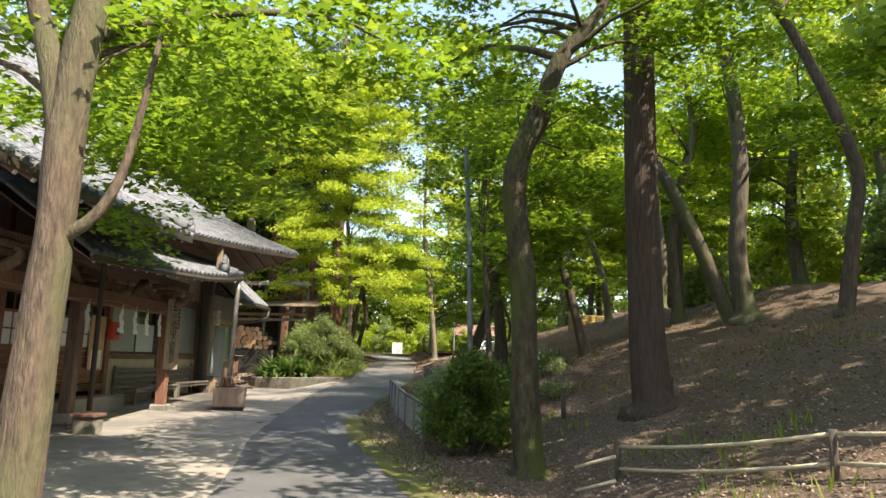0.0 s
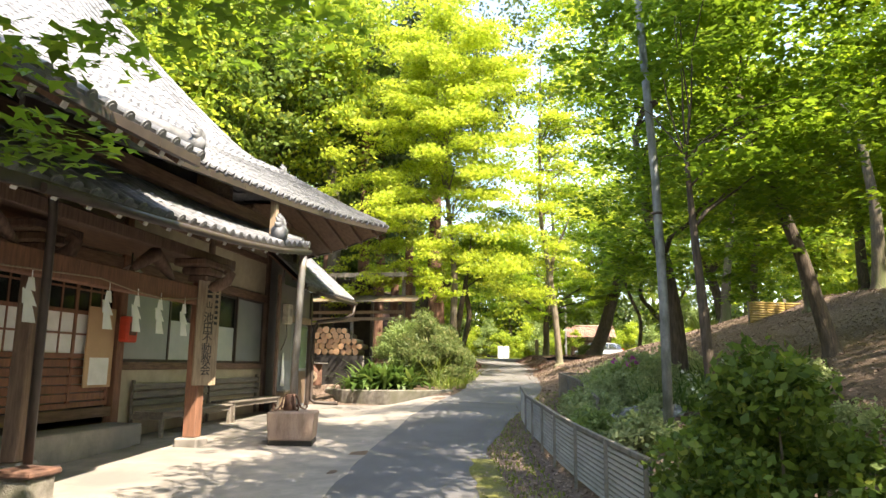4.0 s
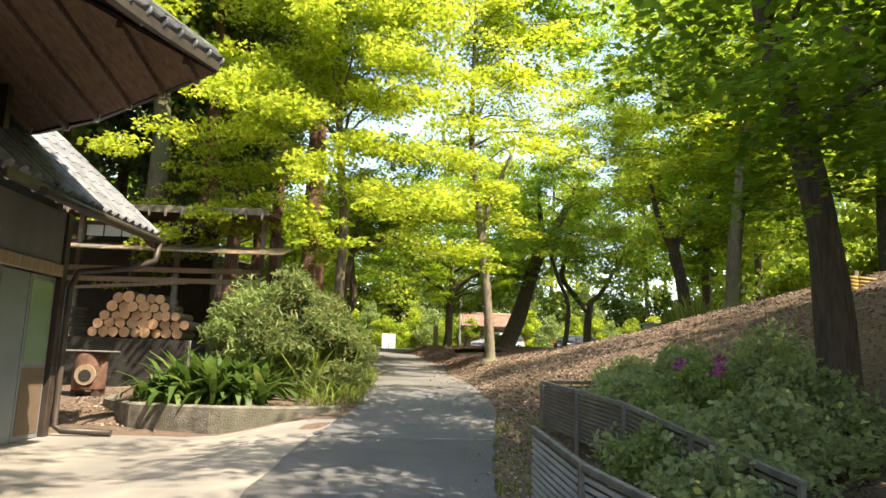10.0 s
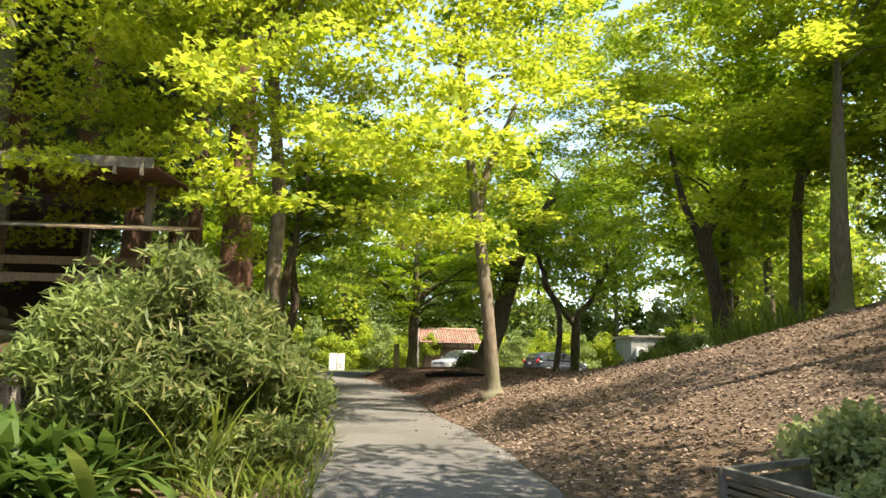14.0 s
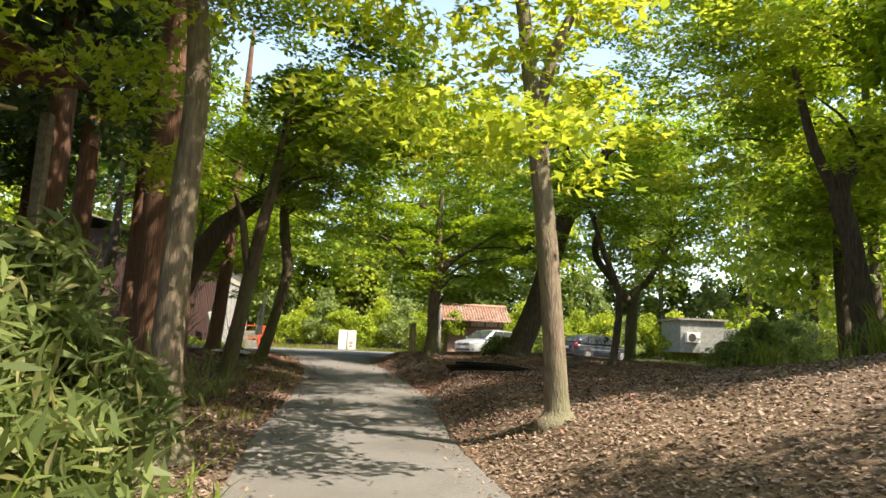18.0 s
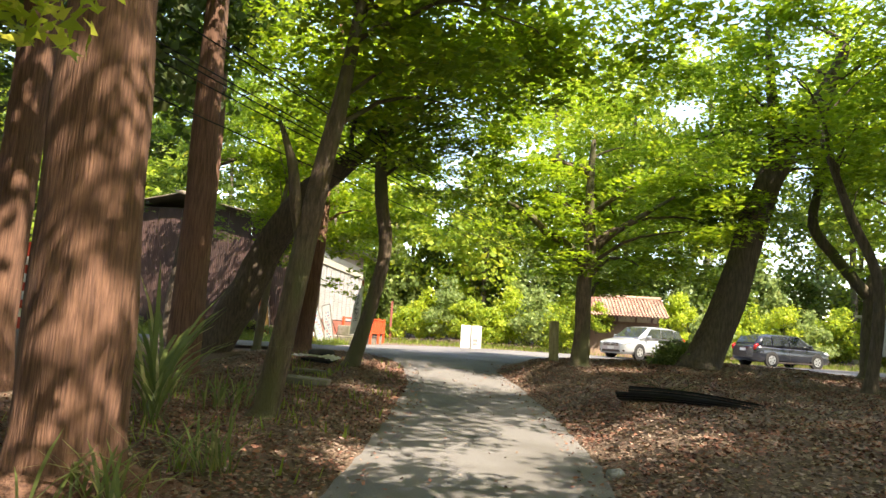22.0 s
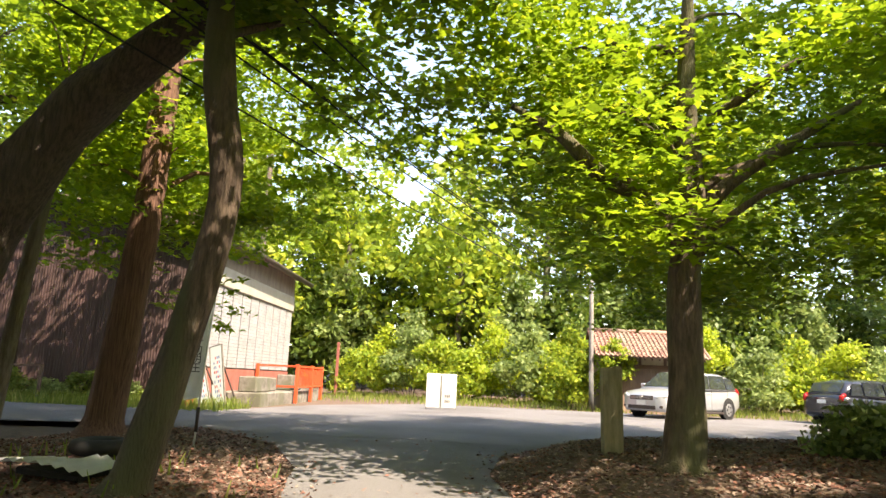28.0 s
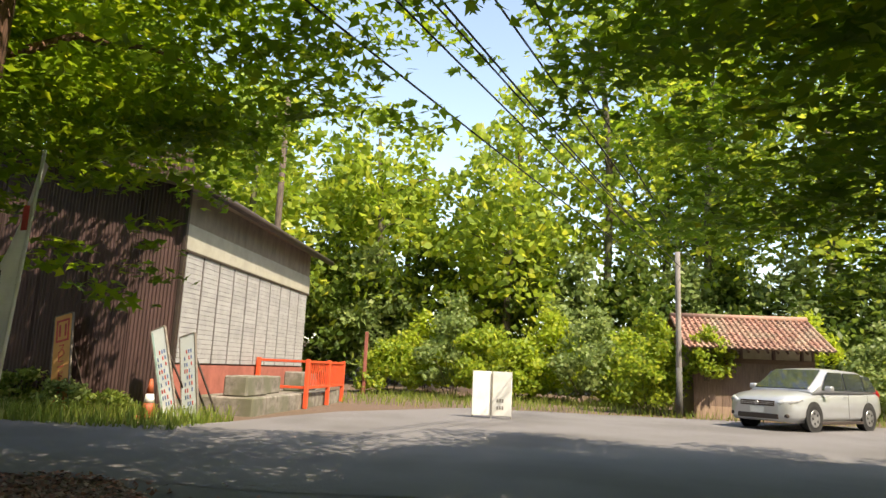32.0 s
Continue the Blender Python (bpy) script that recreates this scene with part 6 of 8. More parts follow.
for i, (x, y, r, h) in enumerate(((-0.2, 20.6, 0.7, 1.1), (0.5, 21.6, 0.8, 1.3), (0.2, 23.0, 0.7, 1.0), (0.9, 24.0, 0.9, 1.4), (0.4, 25.2, 0.8, 1.2), (1.4, 22.6, 0.8, 1.3), (1.5, 25.6, 0.9, 1.3), (-0.3, 18.6, 0.5, 0.8), (0.3, 17.2, 0.5, 0.7),
                                  (2.2, 24.6, 0.8, 1.4), (0.9, 26.6, 0.6, 1.0), (-0.1, 22.0, 0.6, 1.0))):
    bush(x, y, r * 0.85, r * 0.85, h * 0.62, L_SILVER if i % 4 != 3 else L_BUSH, "airy grey-green shrub behind the ribbed fence", 34, 150, 0.075, 0.3, 160 + i)
for i, (x, y) in enumerate(((1.6, 19.2), (2.1, 20.0), (2.6, 19.4), (1.3, 18.2), (2.2, 18.4), (3.0, 20.6), (1.0, 19.8), (2.9, 18.0), (1.9, 21.0))):
    straps(x, y, 0.35, 60, 0.6, 0.035, L_FATSIA, "clump of green iris-like leaves on the slope", 180 + i)
for i in range(14):
    bush(0.2 + 0.33 * (i * 7 % 9), 14.6 + i * 0.55, 0.35, 0.35, 0.35, L_SILVER, "low ground cover on the slope", 14, 90, 0.06, 0.18, 200 + i, None, "quad", 0.6, 0)
for i, (x, y) in enumerate(((6.6, 38.2), (6.0, 37.0), (7.4, 39.4), (5.6, 35.8), (6.9, 36.4), (8.2, 38.0), (7.8, 40.4), (6.3, 41.6), (5.2, 34.2))):
    straps(x, y, 0.6, 90, 0.8, 0.03, L_GRASS, "long green grass along the rise", 230 + i, None, 0.6)
for i, (x, y, r, h) in enumerate(((9.4, 47.5, 1.2, 1.6), (8.4, 46.6, 1.0, 1.0), (10.8, 48.5, 1.4, 1.8), (1.75, 50.6, 0.5, 0.55), (12.5, 50.5, 1.5, 2.0))):
    bush(x, y, r, r, h, L_BUSH, "dark low shrub on the bank", 40, 150, 0.09, 0.35, 250 + i)
# pink flowers on a shrub
M_PINK = material("magenta_petals", (0.55, 0.08, 0.40), 0.6, second=(0.42, 0.05, 0.3), island=0.3)
az = bush(0.8, 23.6, 0.5, 0.5, 0.9, L_BUSH, "low azalea with magenta blossoms", 20, 120, 0.06, 0.22, 270)
nr = np.random.default_rng(4)
v, k = leaf_cloud([(-0.2, 0.1, 0.95), (0.2, -0.1, 1.0), (0.05, -0.3, 0.85), (0.35, 0.2, 0.9)], [0.09] * 4, [26] * 4, 0.06, 0.8, nr, 0.3, "star")
leaf_mesh("blossom", v, k, M_PINK, az)
v, k = leaf_cloud([(1.2 + 0.25 * i, 17.4 + 0.5 * (i * 3 % 7), ground_z(1.2 + 0.25 * i, 17.4 + 0.5 * (i * 3 % 7)) + 0.45) for i in range(7)], [0.16] * 7, [7] * 7, 0.07, 0.7, nr, 0.3, "star")
fl = leaf_mesh("white_flowers", v, k, M_PAPER)
tagged(fl, "small white flowers among the ground cover", "flowers", kind="stuff")
# rocks
for i, (x, y, s) in enumerate(((0.05, 19.2, 0.32), (0.45, 19.5, 0.26), (1.0, 18.3, 0.2), (0.3, 18.2, 0.2), (-1.36, 40.2, 0.1), (-0.05, 20.0, 0.22))):
    bm = bmesh.new()
    bmesh.ops.create_icosphere(bm, subdivisions=3, radius=s)
    for v_ in bm.verts:
        v_.co *= 1 + 0.45 * noise.noise(v_.co * (2.2 / s * 0.5) + Vector((i * 5, 0, 0)))
        v_.co.z *= 0.7
    o = mesh_ob("rock", bm, M_ROCK)
    o.location = at(x, y, s * 0.25)
    tagged(o, "rough grey stone on the planted slope" if s > 0.15 else "small stone at the path's edge", "rock", "garden stones")


# ---- fences ----
def ribbed_fence(pts, h, mat, label, group):
    for (x0, y0), (x1, y1) in zip(pts, pts[1:]):
        f = empty("fence", (x0, y0, 0), label, "fence", group)
        z0, z1 = fence_base(x0, y0), fence_base(x1, y1)
        d = Vector((x1 - x0, y1 - y0, z1 - z0))
        for k in range(11):
            zz = 0.05 + k * (h - 0.12) / 10
            part("slat", plank((0, 0, z0 + zz), (d.x, d.y, z1 + zz), 0.02, (h - 0.12) / 10 * 0.62), mat, f)
        part("top_rail", plank((0, 0, z0 + h), (d.x, d.y, z1 + h), 0.05, 0.05), M_DARKRAIL, f)
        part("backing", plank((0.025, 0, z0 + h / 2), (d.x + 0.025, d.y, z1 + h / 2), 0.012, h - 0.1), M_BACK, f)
        for p, zz in (((0.0, 0.0), z0),):
            part("post", boxes((p[0] - 0.045, p[0] - 0.005, p[1] - 0.02, p[1] + 0.02, zz - 0.2, zz + h + 0.02)), M_DARKRAIL, f)


def fence_base(x, y):
    return lerp_at(y, (10, 14.5, 16.3, 21.3, 21.5, 26), (0.12, 0.2, 0.28, 0.42, 0.62, 0.8))


M_DARKRAIL = material("grey_fence_rail", (0.22, 0.20, 0.175), 0.8, second=(0.13, 0.12, 0.105), scale=6)
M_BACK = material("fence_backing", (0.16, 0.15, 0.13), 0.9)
M_SLATG = material("pale_grey_fence_slat", (0.48, 0.47, 0.44), 0.7, second=(0.36, 0.35, 0.32), scale=4, stretch=(1, 0.4, 1))
M_SLATB = material("grey_brown_fence_slat", (0.24, 0.205, 0.165), 0.85, second=(0.15, 0.125, 0.10), scale=4, stretch=(1, 0.4, 1))
ribbed_fence([(-0.28, 12.6), (-0.5, 13.9), (-0.75, 15.2), (-0.98, 16.5), (-1.15, 17.8), (-1.32, 19.1), (-1.46, 20.2), (-1.6, 21.4)], 0.66, M_SLATG, "low pale-grey ribbed garden fence", "pale garden fences")
ribbed_fence([(-0.1, 19.9), (-0.2, 21.4), (-0.32, 22.9), (-0.47, 24.4), (-0.64, 25.9)], 0.64, M_SLATB, "low weathered brown ribbed garden fence", "brown garden fences")
ribbed_fence([(-0.64, 25.9), (0.3, 26.4)], 0.64, M_SLATB, "low weathered brown ribbed garden fence", "brown garden fences")
# tall bamboo fence on the crest
bf = empty("bamboo_fence", at(5.2, 28.4), "yellow bamboo screen fence on the crest of the slope", "fence")
for i in range(4):
    for k in range(9):
        bm = bmesh.new()
        tube(bm, [(i * 1.2, i * 0.5, 0.05 + k * 0.075), (i * 1.2 + 1.16, i * 0.5 + 0.48, 0.05 + k * 0.075)], [0.034] * 2, 6)
        part("cane", bm, material("yellow_bamboo", (0.42, 0.30, 0.09), 0.5, second=(0.3, 0.2, 0.06), scale=5) if i + k == 0 else bpy.data.materials["yellow_bamboo"], bf)
    part("post", boxes((i * 1.2 - 0.04, i * 1.2 + 0.04, i * 0.5 + 0.03, i * 0.5 + 0.1, -0.3, 0.8)), M_WOODGREY, bf)
# rope fence at the start
M_ROPE = material("pale_rope", (0.55, 0.47, 0.33), 0.9, second=(0.42, 0.35, 0.24), scale=20, bump=0.4, bump_scale=60)
rf = empty("rope_fence", at(2.05, 8.2), "low rope fence on short dark wooden posts", "fence")
rpost = [(2.15, 8.6), (3.55, 6.4), (4.8, 4.4), (3.75, 11.4)]
for x, y in rpost:
    bm = bmesh.new()
    zz = ground_z(x, y) - ground_z(2.05, 8.2)
    tube(bm, [(x - 2.05, y - 8.2, zz - 0.2), (x - 2.05, y - 8.2, zz + 0.44)], [0.04, 0.038], 8)
    part("post", bm, M_BARKDARK, rf, "short dark round post")
for h in (0.14, 0.4):
    for (a, b) in ((0, 1), (1, 2)):
        (x0, y0), (x1, y1) = rpost[a], rpost[b]
        e0, e1 = ground_z(x0, y0) - ground_z(2.05, 8.2) + h, ground_z(x1, y1) - ground_z(2.05, 8.2) + h
        bm = bmesh.new()
        tube(bm, bend((x0 - 2.05, y0 - 8.2, e0), (x1 - 2.05, y1 - 8.2, e1), -0.05, 6, random.Random(1), 0.0), [0.02] * 7, 6)
        part("rope", bm, M_ROPE, rf, "pale straw rope")
    bm = bmesh.new()
    tube(bm, [(-0.5, -0.05, ground_z(1.55, 8.15) - ground_z(2.05, 8.2) + h), (-0.1, -0.3, h)], [0.018, 0.02], 6)
    part("rope", bm, M_ROPE, rf, "loose rope end")
for x, y in ((2.3, 13.2), (1.7, 15.2)):
    bm = bmesh.new()
    tube(bm, [(0, 0, -0.2), (0, 0, 0.55)], [0.05, 0.045], 8)
    o = mesh_ob("wooden_post", bm, M_BARKDARK)
    o.location = at(x, y)
    tagged(o, "short dark wooden post on the slope", "post", "short posts")
# steel pole with a cable
pole = empty("steel_pole", at(0.67, 17.0), "tall slim weathered grey steel pole", "pole")
bm = bmesh.new()
tube(bm, [(0, 0, -0.3), (0, 0, 2), (-0.05, 0, 4), (-0.22, 0, 7.2)], [0.075, 0.07, 0.065, 0.06], 12)
part("shaft", bm, material("mottled_grey_pole", (0.27, 0.28, 0.28), 0.6, 0.2, second=(0.11, 0.12, 0.115), scale=3, stretch=(2, 2, 0.8)), pole)
for z_ in (3.4, 5.2):
    bm = bmesh.new()
    tube(bm, [(-0.04, 0, z_), (-0.04, 0, z_ + 0.04)], [0.082] * 2, 12)
    part("band", bm, M_BLACKPIPE, pole)
# joint across the path
j = tagged(mesh_ob("path_joint", plank((-3.95, 25.05, path_z(25.05) + 0.006), (-1.5, 25.1, path_z(25.1) + 0.006), 0.06, 0.012), M_CONCRETE), "pale concrete joint across the path", "trim", kind="structure")


# ---- by the road ----
ROADZ = 2.19
ws = empty("workshop", (-14, 62, 2.1), "brown and grey corrugated workshop beside the road", "building")
W0 = Vector((-14, 62, 2.1))


def wp(name, bm, mat, label=""):
    bmesh.ops.translate(bm, verts=bm.verts, vec=-W0)
    return part(name, bm, mat, ws, label)


M_BROWNSHEET = material("dark_brown_sheet", (0.082, 0.045, 0.042), 0.6, second=(0.052, 0.03, 0.028), scale=2, stretch=(1, 1, 0.3))
M_SHUTTER = material("grey_slat_shutter", (0.40, 0.40, 0.405), 0.45, second=(0.31, 0.31, 0.315), scale=3, rand=0.06)
M_BANDGREY = material("pale_grey_band", (0.40, 0.39, 0.33), 0.7, second=(0.33, 0.32, 0.27), scale=2)
M_CORR = material("old_corrugated_iron", (0.27, 0.23, 0.18), 0.7, second=(0.19, 0.155, 0.12), scale=3, stretch=(1, 1, 0.4))
M_REDSKIRT = material("faded_red_skirt", (0.30, 0.10, 0.075), 0.7, second=(0.22, 0.075, 0.055), scale=3)


def corrugated(a, b, z0, z1, pitch, amp, axis):
    """An upright corrugated sheet from a to b along x or y."""
    n = max(2, round(abs(b - a) / pitch * 4))
    vs, fs = [], []
    for i in range(n + 1):
        t = a + (b - a) * i / n
        o = amp * math.sin(i * math.pi / 2)
        for z in (z0, z1):
            vs.append((t, o, z) if axis == "x" else (o, t, z))
    bm = bmesh.new()
    bv = [bm.verts.new(v) for v in vs]
    for i in range(n):
        bm.faces.new((bv[2 * i], bv[2 * i + 2], bv[2 * i + 3], bv[2 * i + 1]))
    return bm


WXE, WY0, WY1 = -10.05, 59.3, 67.3
for i in range(12):
    bm = corrugated(-22 + i, -21.02 + i, 2.1, 7.3, 0.075, 0.007, "x")
    bmesh.ops.translate(bm, verts=bm.verts, vec=(0, WY0, 0))
    wp("brown_sheet", bm, M_BROWNSHEET, "dark brown corrugated sheet" if i == 0 else "")
wp("core_wall", boxes((-22, WXE - 0.06, WY0 + 0.05, WY1, 2.0, 6.35)), M_BROWNSHEET)
bm = corrugated(WY0, WY1, 2.45, 3.1, 0.1, 0.015, "y")
bmesh.ops.translate(bm, verts=bm.verts, vec=(WXE, 0, 0))
wp("skirt", bm, M_REDSKIRT, "faded red ribbed skirt")
wp("plinth", boxes((WXE - 0.05, WXE + 0.03, WY0, WY1, 2.0, 2.45)), M_OLDCONC)
nsh = 10
for i in range(nsh):
    y0 = WY0 + 0.15 + i * (WY1 - WY0 - 0.25) / nsh
    y1 = y0 + (WY1 - WY0 - 0.25) / nsh - 0.075
    sh = wp("shutter", boxes((WXE - 0.03, WXE - 0.01, y0, y1, 3.12, 5.3)), M_BROWNSHEET, "slatted shutter")
    for k in range(22):
        z = 3.14 + k * 0.098
        part("slat", plank((WXE + 0.012 - W0.x, y0 - W0.y, z - W0.z + 0.04), (WXE + 0.012 - W0.x, y1 - W0.y, z - W0.z + 0.04), 0.02, 0.09), M_SHUTTER, sh)
wp("band", boxes((WXE - 0.02, WXE + 0.03, WY0, WY1, 5.32, 5.85), bevel=0.004), M_BANDGREY, "pale grey band")
wp("rail", boxes((WXE - 0.02, WXE + 0.05, WY0, WY1, 5.28, 5.33)), M_BLACKPIPE)
bm = corrugated(WY0, WY1, 5.85, 6.6, 0.1, 0.015, "y")
bmesh.ops.translate(bm, verts=bm.verts, vec=(WXE, 0, 0))
wp("upper_sheet", bm, M_CORR, "old corrugated upper wall")
wp("corner_trim", boxes((WXE - 0.02, WXE + 0.04, WY0 - 0.03, WY0 + 0.05, 2.1, 7.0)), M_BLACKPIPE)
wp("roof", plank((-16, WY0 - 0.5, 7.9), (-16, WY1 + 0.6, 7.9), 0.3, 0.1), M_CORR, "roof ridge")
for i in range(9):
    y0 = WY0 - 0.45 + i * 0.98
    wp("roof_sheet", plank((-9.55, y0 + 0.48, 6.45), (-16, y0 + 0.48, 7.85), 0.97, 0.04), M_CORR, "corrugated roof sheet")
    wp("roof_sheet", plank((-22.5, y0 + 0.48, 6.45), (-16, y0 + 0.48, 7.85), 0.97, 0.04), M_CORR)
bm = bmesh.new()
tube(bm, [(-9.6, WY1 + 0.75, 6.42), (-9.6, WY0 - 0.5, 6.5)], [0.09, 0.09], 8)
wp("gutter", bm, M_BLACKPIPE)
# platform and blocks
pf = tagged(mesh_ob("platform", boxes((-10.0, -8.75, 60.3, 66.9, 2.05, 2.5), bevel=0.03), M_OLDCONC), "worn concrete platform beside the workshop", "platform", kind="structure")
for i, (x, y, l, h) in enumerate(((-9.2, 61.0, 1.2, 0.42), (-9.4, 62.5, 0.9, 0.4), (-9.3, 64.6, 0.6, 0.5), (-9.4, 65.6, 0.7, 0.45))):
    o = mesh_ob("concrete_block", boxes((-0.25, 0.25, -l / 2, l / 2, 0, h), bevel=0.03), M_OLDCONC)
    o.location = (x, y, 2.5)
    tagged(o, "weathered concrete block on the platform", "block", "platform blocks")
rd = empty("red_railing", (-8.65, 63.4, ROADZ), "bright red painted steel railing round the platform", "railing")
M_REDRAIL = material("bright_red_paint", (0.72, 0.10, 0.04), 0.45, second=(0.58, 0.08, 0.035), scale=5)
runs = [((-1.3, 0.1), (0, 0)), ((0, 0), (0.0, 1.9)), ((0.0, 1.9), (-0.1, 3.8))]
for (a, b) in runs:
    for z in (0.45, 1.08):
        part("rail", plank((a[0], a[1], z), (b[0], b[1], z), 0.06, 0.06), M_REDRAIL, rd)
    d = Vector((b[0] - a[0], b[1] - a[1]))
    for i in range(int(d.length / 0.16)):
        p = Vector(a) + d * ((i + 0.5) / int(d.length / 0.16))
        if a != runs[0][0]:
            part("baluster", boxes((p.x - 0.014, p.x + 0.014, p.y - 0.014, p.y + 0.014, 0.48, 1.05)), M_REDRAIL, rd)
    part("post", boxes((b[0] - 0.05, b[0] + 0.05, b[1] - 0.05, b[1] + 0.05, -0.05, 1.14), bevel=0.008), M_REDRAIL, rd)
part("post", boxes((-1.35, -1.25, 0.05, 0.15, -0.05, 1.14), bevel=0.008), M_REDRAIL, rd)
o = mesh_ob("red_post", boxes((-0.06, 0.06, -0.06, 0.06, -0.1, 2.3), bevel=0.01), M_REDSKIRT)
o.location = (-9.3, 72.5, 2.2)
tagged(o, "faded dark red post at the edge of the wood", "post")


# leaning sign boards
def board_sign(x, y, w, h, mat, label, yaw, tilt, marks, name="sign_board", roll=0):
    s = empty(name, (x, y, ROADZ - 0.04), label, "sign")
    s.rotation_euler = (radians(-tilt), radians(roll), radians(yaw))
    part("panel", boxes((-w / 2, w / 2, -0.015, 0.015, 0, h), bevel=0.003), mat, s)
    part("frame", boxes((-w / 2 - 0.02, -w / 2, -0.022, 0.022, 0, h), (w / 2, w / 2 + 0.02, -0.022, 0.022, 0, h), (-w / 2, w / 2, -0.022, 0.022, h, h + 0.02)), M_WOODGREY, s)
    part("stay", plank((-w * 0.3, 0.03, h * 0.8), (-w * 0.3, 0.55, 0.02), 0.03, 0.03), M_BLACKPIPE, s)
    part("stay", plank((w * 0.3, 0.03, h * 0.8), (w * 0.3, 0.55, 0.02), 0.03, 0.03), M_BLACKPIPE, s)
    for (x0, x1, z0, z1, m) in marks:
        part("marking", boxes((x0, x1, -0.0185, -0.0155, z0, z1)), m, s)
    return s


M_ORANGE = material("orange_board", (0.68, 0.33, 0.10), 0.6, second=(0.56, 0.27, 0.085), scale=2)
M_BLUEMARK = material("blue_print", (0.12, 0.22, 0.5), 0.6)
M_REDMARK = material("red_print", (0.62, 0.07, 0.06), 0.6)
M_TEAL = material("pale_teal_edge", (0.40, 0.58, 0.55), 0.6)
og = board_sign(-11.93, 58.9, 0.46, 1.85, M_ORANGE, "tall orange roadside board with red lettering", -16, 6, [(-0.15, 0.15, 0.2, 0.26, M_REDMARK), (-0.15, 0.15, 0.34, 0.42, M_REDMARK), (-0.17, -0.13, 1.36, 1.72, M_REDMARK), (0.13, 0.17, 1.36, 1.72, M_REDMARK), (-0.17, 0.17, 1.72, 1.76, M_REDMARK), (-0.17, 0.17, 1.32, 1.36, M_REDMARK), (-0.1, -0.05, 1.42, 1.66, M_REDMARK), (0.05, 0.1, 1.42, 1.66, M_REDMARK)], roll=-13)
lettering("ス\nピ\nー\nド", 0.22, og, face(0, -0.02, 1.28, 0), M_REDMARK, spacing=0.8)
M_NOTICE = material("pale_blue_notice", (0.72, 0.78, 0.80), 0.6, second=(0.62, 0.69, 0.71), scale=2)
bmarks = [(-0.09 + 0.055 * (i % 4), -0.065 + 0.055 * (i % 4), 0.25 + 0.12 * j, 0.32 + 0.12 * j, M_BLUEMARK if (i + j) % 3 else M_REDMARK) for i in range(5) for j in range(9) if (i * 7 + j * 3) % 4]
board_sign(-9.55, 58.55, 0.3, 1.7, M_NOTICE, "pale roadside notice board with rows of small print", -14, 4, [(-0.15, -0.11, 0.02, 1.66, M_TEAL)] + bmarks, roll=-21)
board_sign(-9.3, 58.8, 0.36, 1.55, M_NOTICE, "pale roadside notice board leaning on its neighbour", -20, 4, bmarks, roll=-15)
cone = empty("traffic_cone", (-9.95, 58.5, ROADZ - 0.03), "small orange and white traffic cone", "cone")
M_CONE = material("orange_plastic", (0.42, 0.10, 0.04), 0.6)
part("base", boxes((-0.18, 0.18, -0.18, 0.18, 0, 0.04), bevel=0.01), M_CONE, cone)
for a, b, m in ((0.04, 0.26, M_CONE), (0.26, 0.42, M_WHITE), (0.42, 0.68, M_CONE)):
    bm = bmesh.new()
    tube(bm, [(0, 0, a), (0, 0, b)], [0.13 - a * 0.15, 0.13 - b * 0.15], 14)
    part("body" if m is M_CONE else "stripe", bm, m, cone)
# white double sign
dsg = empty("white_sign", (-4.1, 62.8, ROADZ), "white two-panel signboard standing by the road", "sign")
for x, yaw in ((-0.22, 7), (0.24, -8)):
    p = part("panel", boxes((-0.22, 0.22, -0.02, 0.02, 0.06, 1.05), bevel=0.005), M_WHITE, dsg)
    p.matrix_basis = pose(x, 0, 0, 0, 0, yaw)
for x in (-0.43, 0.0, 0.45):
    part("leg", boxes((x - 0.015, x + 0.015, -0.015, 0.015, -0.05, 1.0)), M_METALGREY, dsg)
for i in range(6):
    p = part("marking", boxes((-0.12 + 0.06 * (i % 3), -0.08 + 0.06 * (i % 3), -0.024, -0.0205, 0.2 + 0.16 * (i // 3), 0.28 + 0.16 * (i // 3))), M_METALGREY, dsg)
    p.matrix_basis = pose(0.24, 0, 0, 0, 0, -8)


# ---- cars ----
def loft(rings, mat_of=None):
    """Closed rings of equal length, joined one to the next and capped."""
    bm = bmesh.new()
    vr = [[bm.verts.new(p) for p in r] for r in rings]
    n = len(rings[0])
    for a, b in zip(vr, vr[1:]):
        for k in range(n):
            f = bm.faces.new((a[k], a[(k + 1) % n], b[(k + 1) % n], b[k]))
            f.smooth = True
    bm.faces.new(vr[0][::-1])
    bm.faces.new(vr[-1])
    return bm


def car_paint(name, base, rough=0.25, metal=0.3):
    m = material(name, base, rough, metal, second=[c * 0.93 for c in base], scale=2, spec=0.6)
    m.node_tree.nodes["Principled BSDF"].inputs["Coat Weight"].default_value = 0.6
    return m


M_TYRE = material("tyre_rubber", (0.02, 0.02, 0.021), 0.9)
M_RIM = material("alloy_rim", (0.5, 0.5, 0.5), 0.35, 0.8)
M_CARGLASS = material("car_window_glass", (0.02, 0.025, 0.03), 0.05, 0.0, second=(0.03, 0.035, 0.04), spec=0.9)
M_LAMP = material("headlamp_glass", (0.7, 0.72, 0.74), 0.1, 0.2, spec=0.8)
M_TAIL = material("tail_lamp", (0.5, 0.02, 0.02), 0.2)


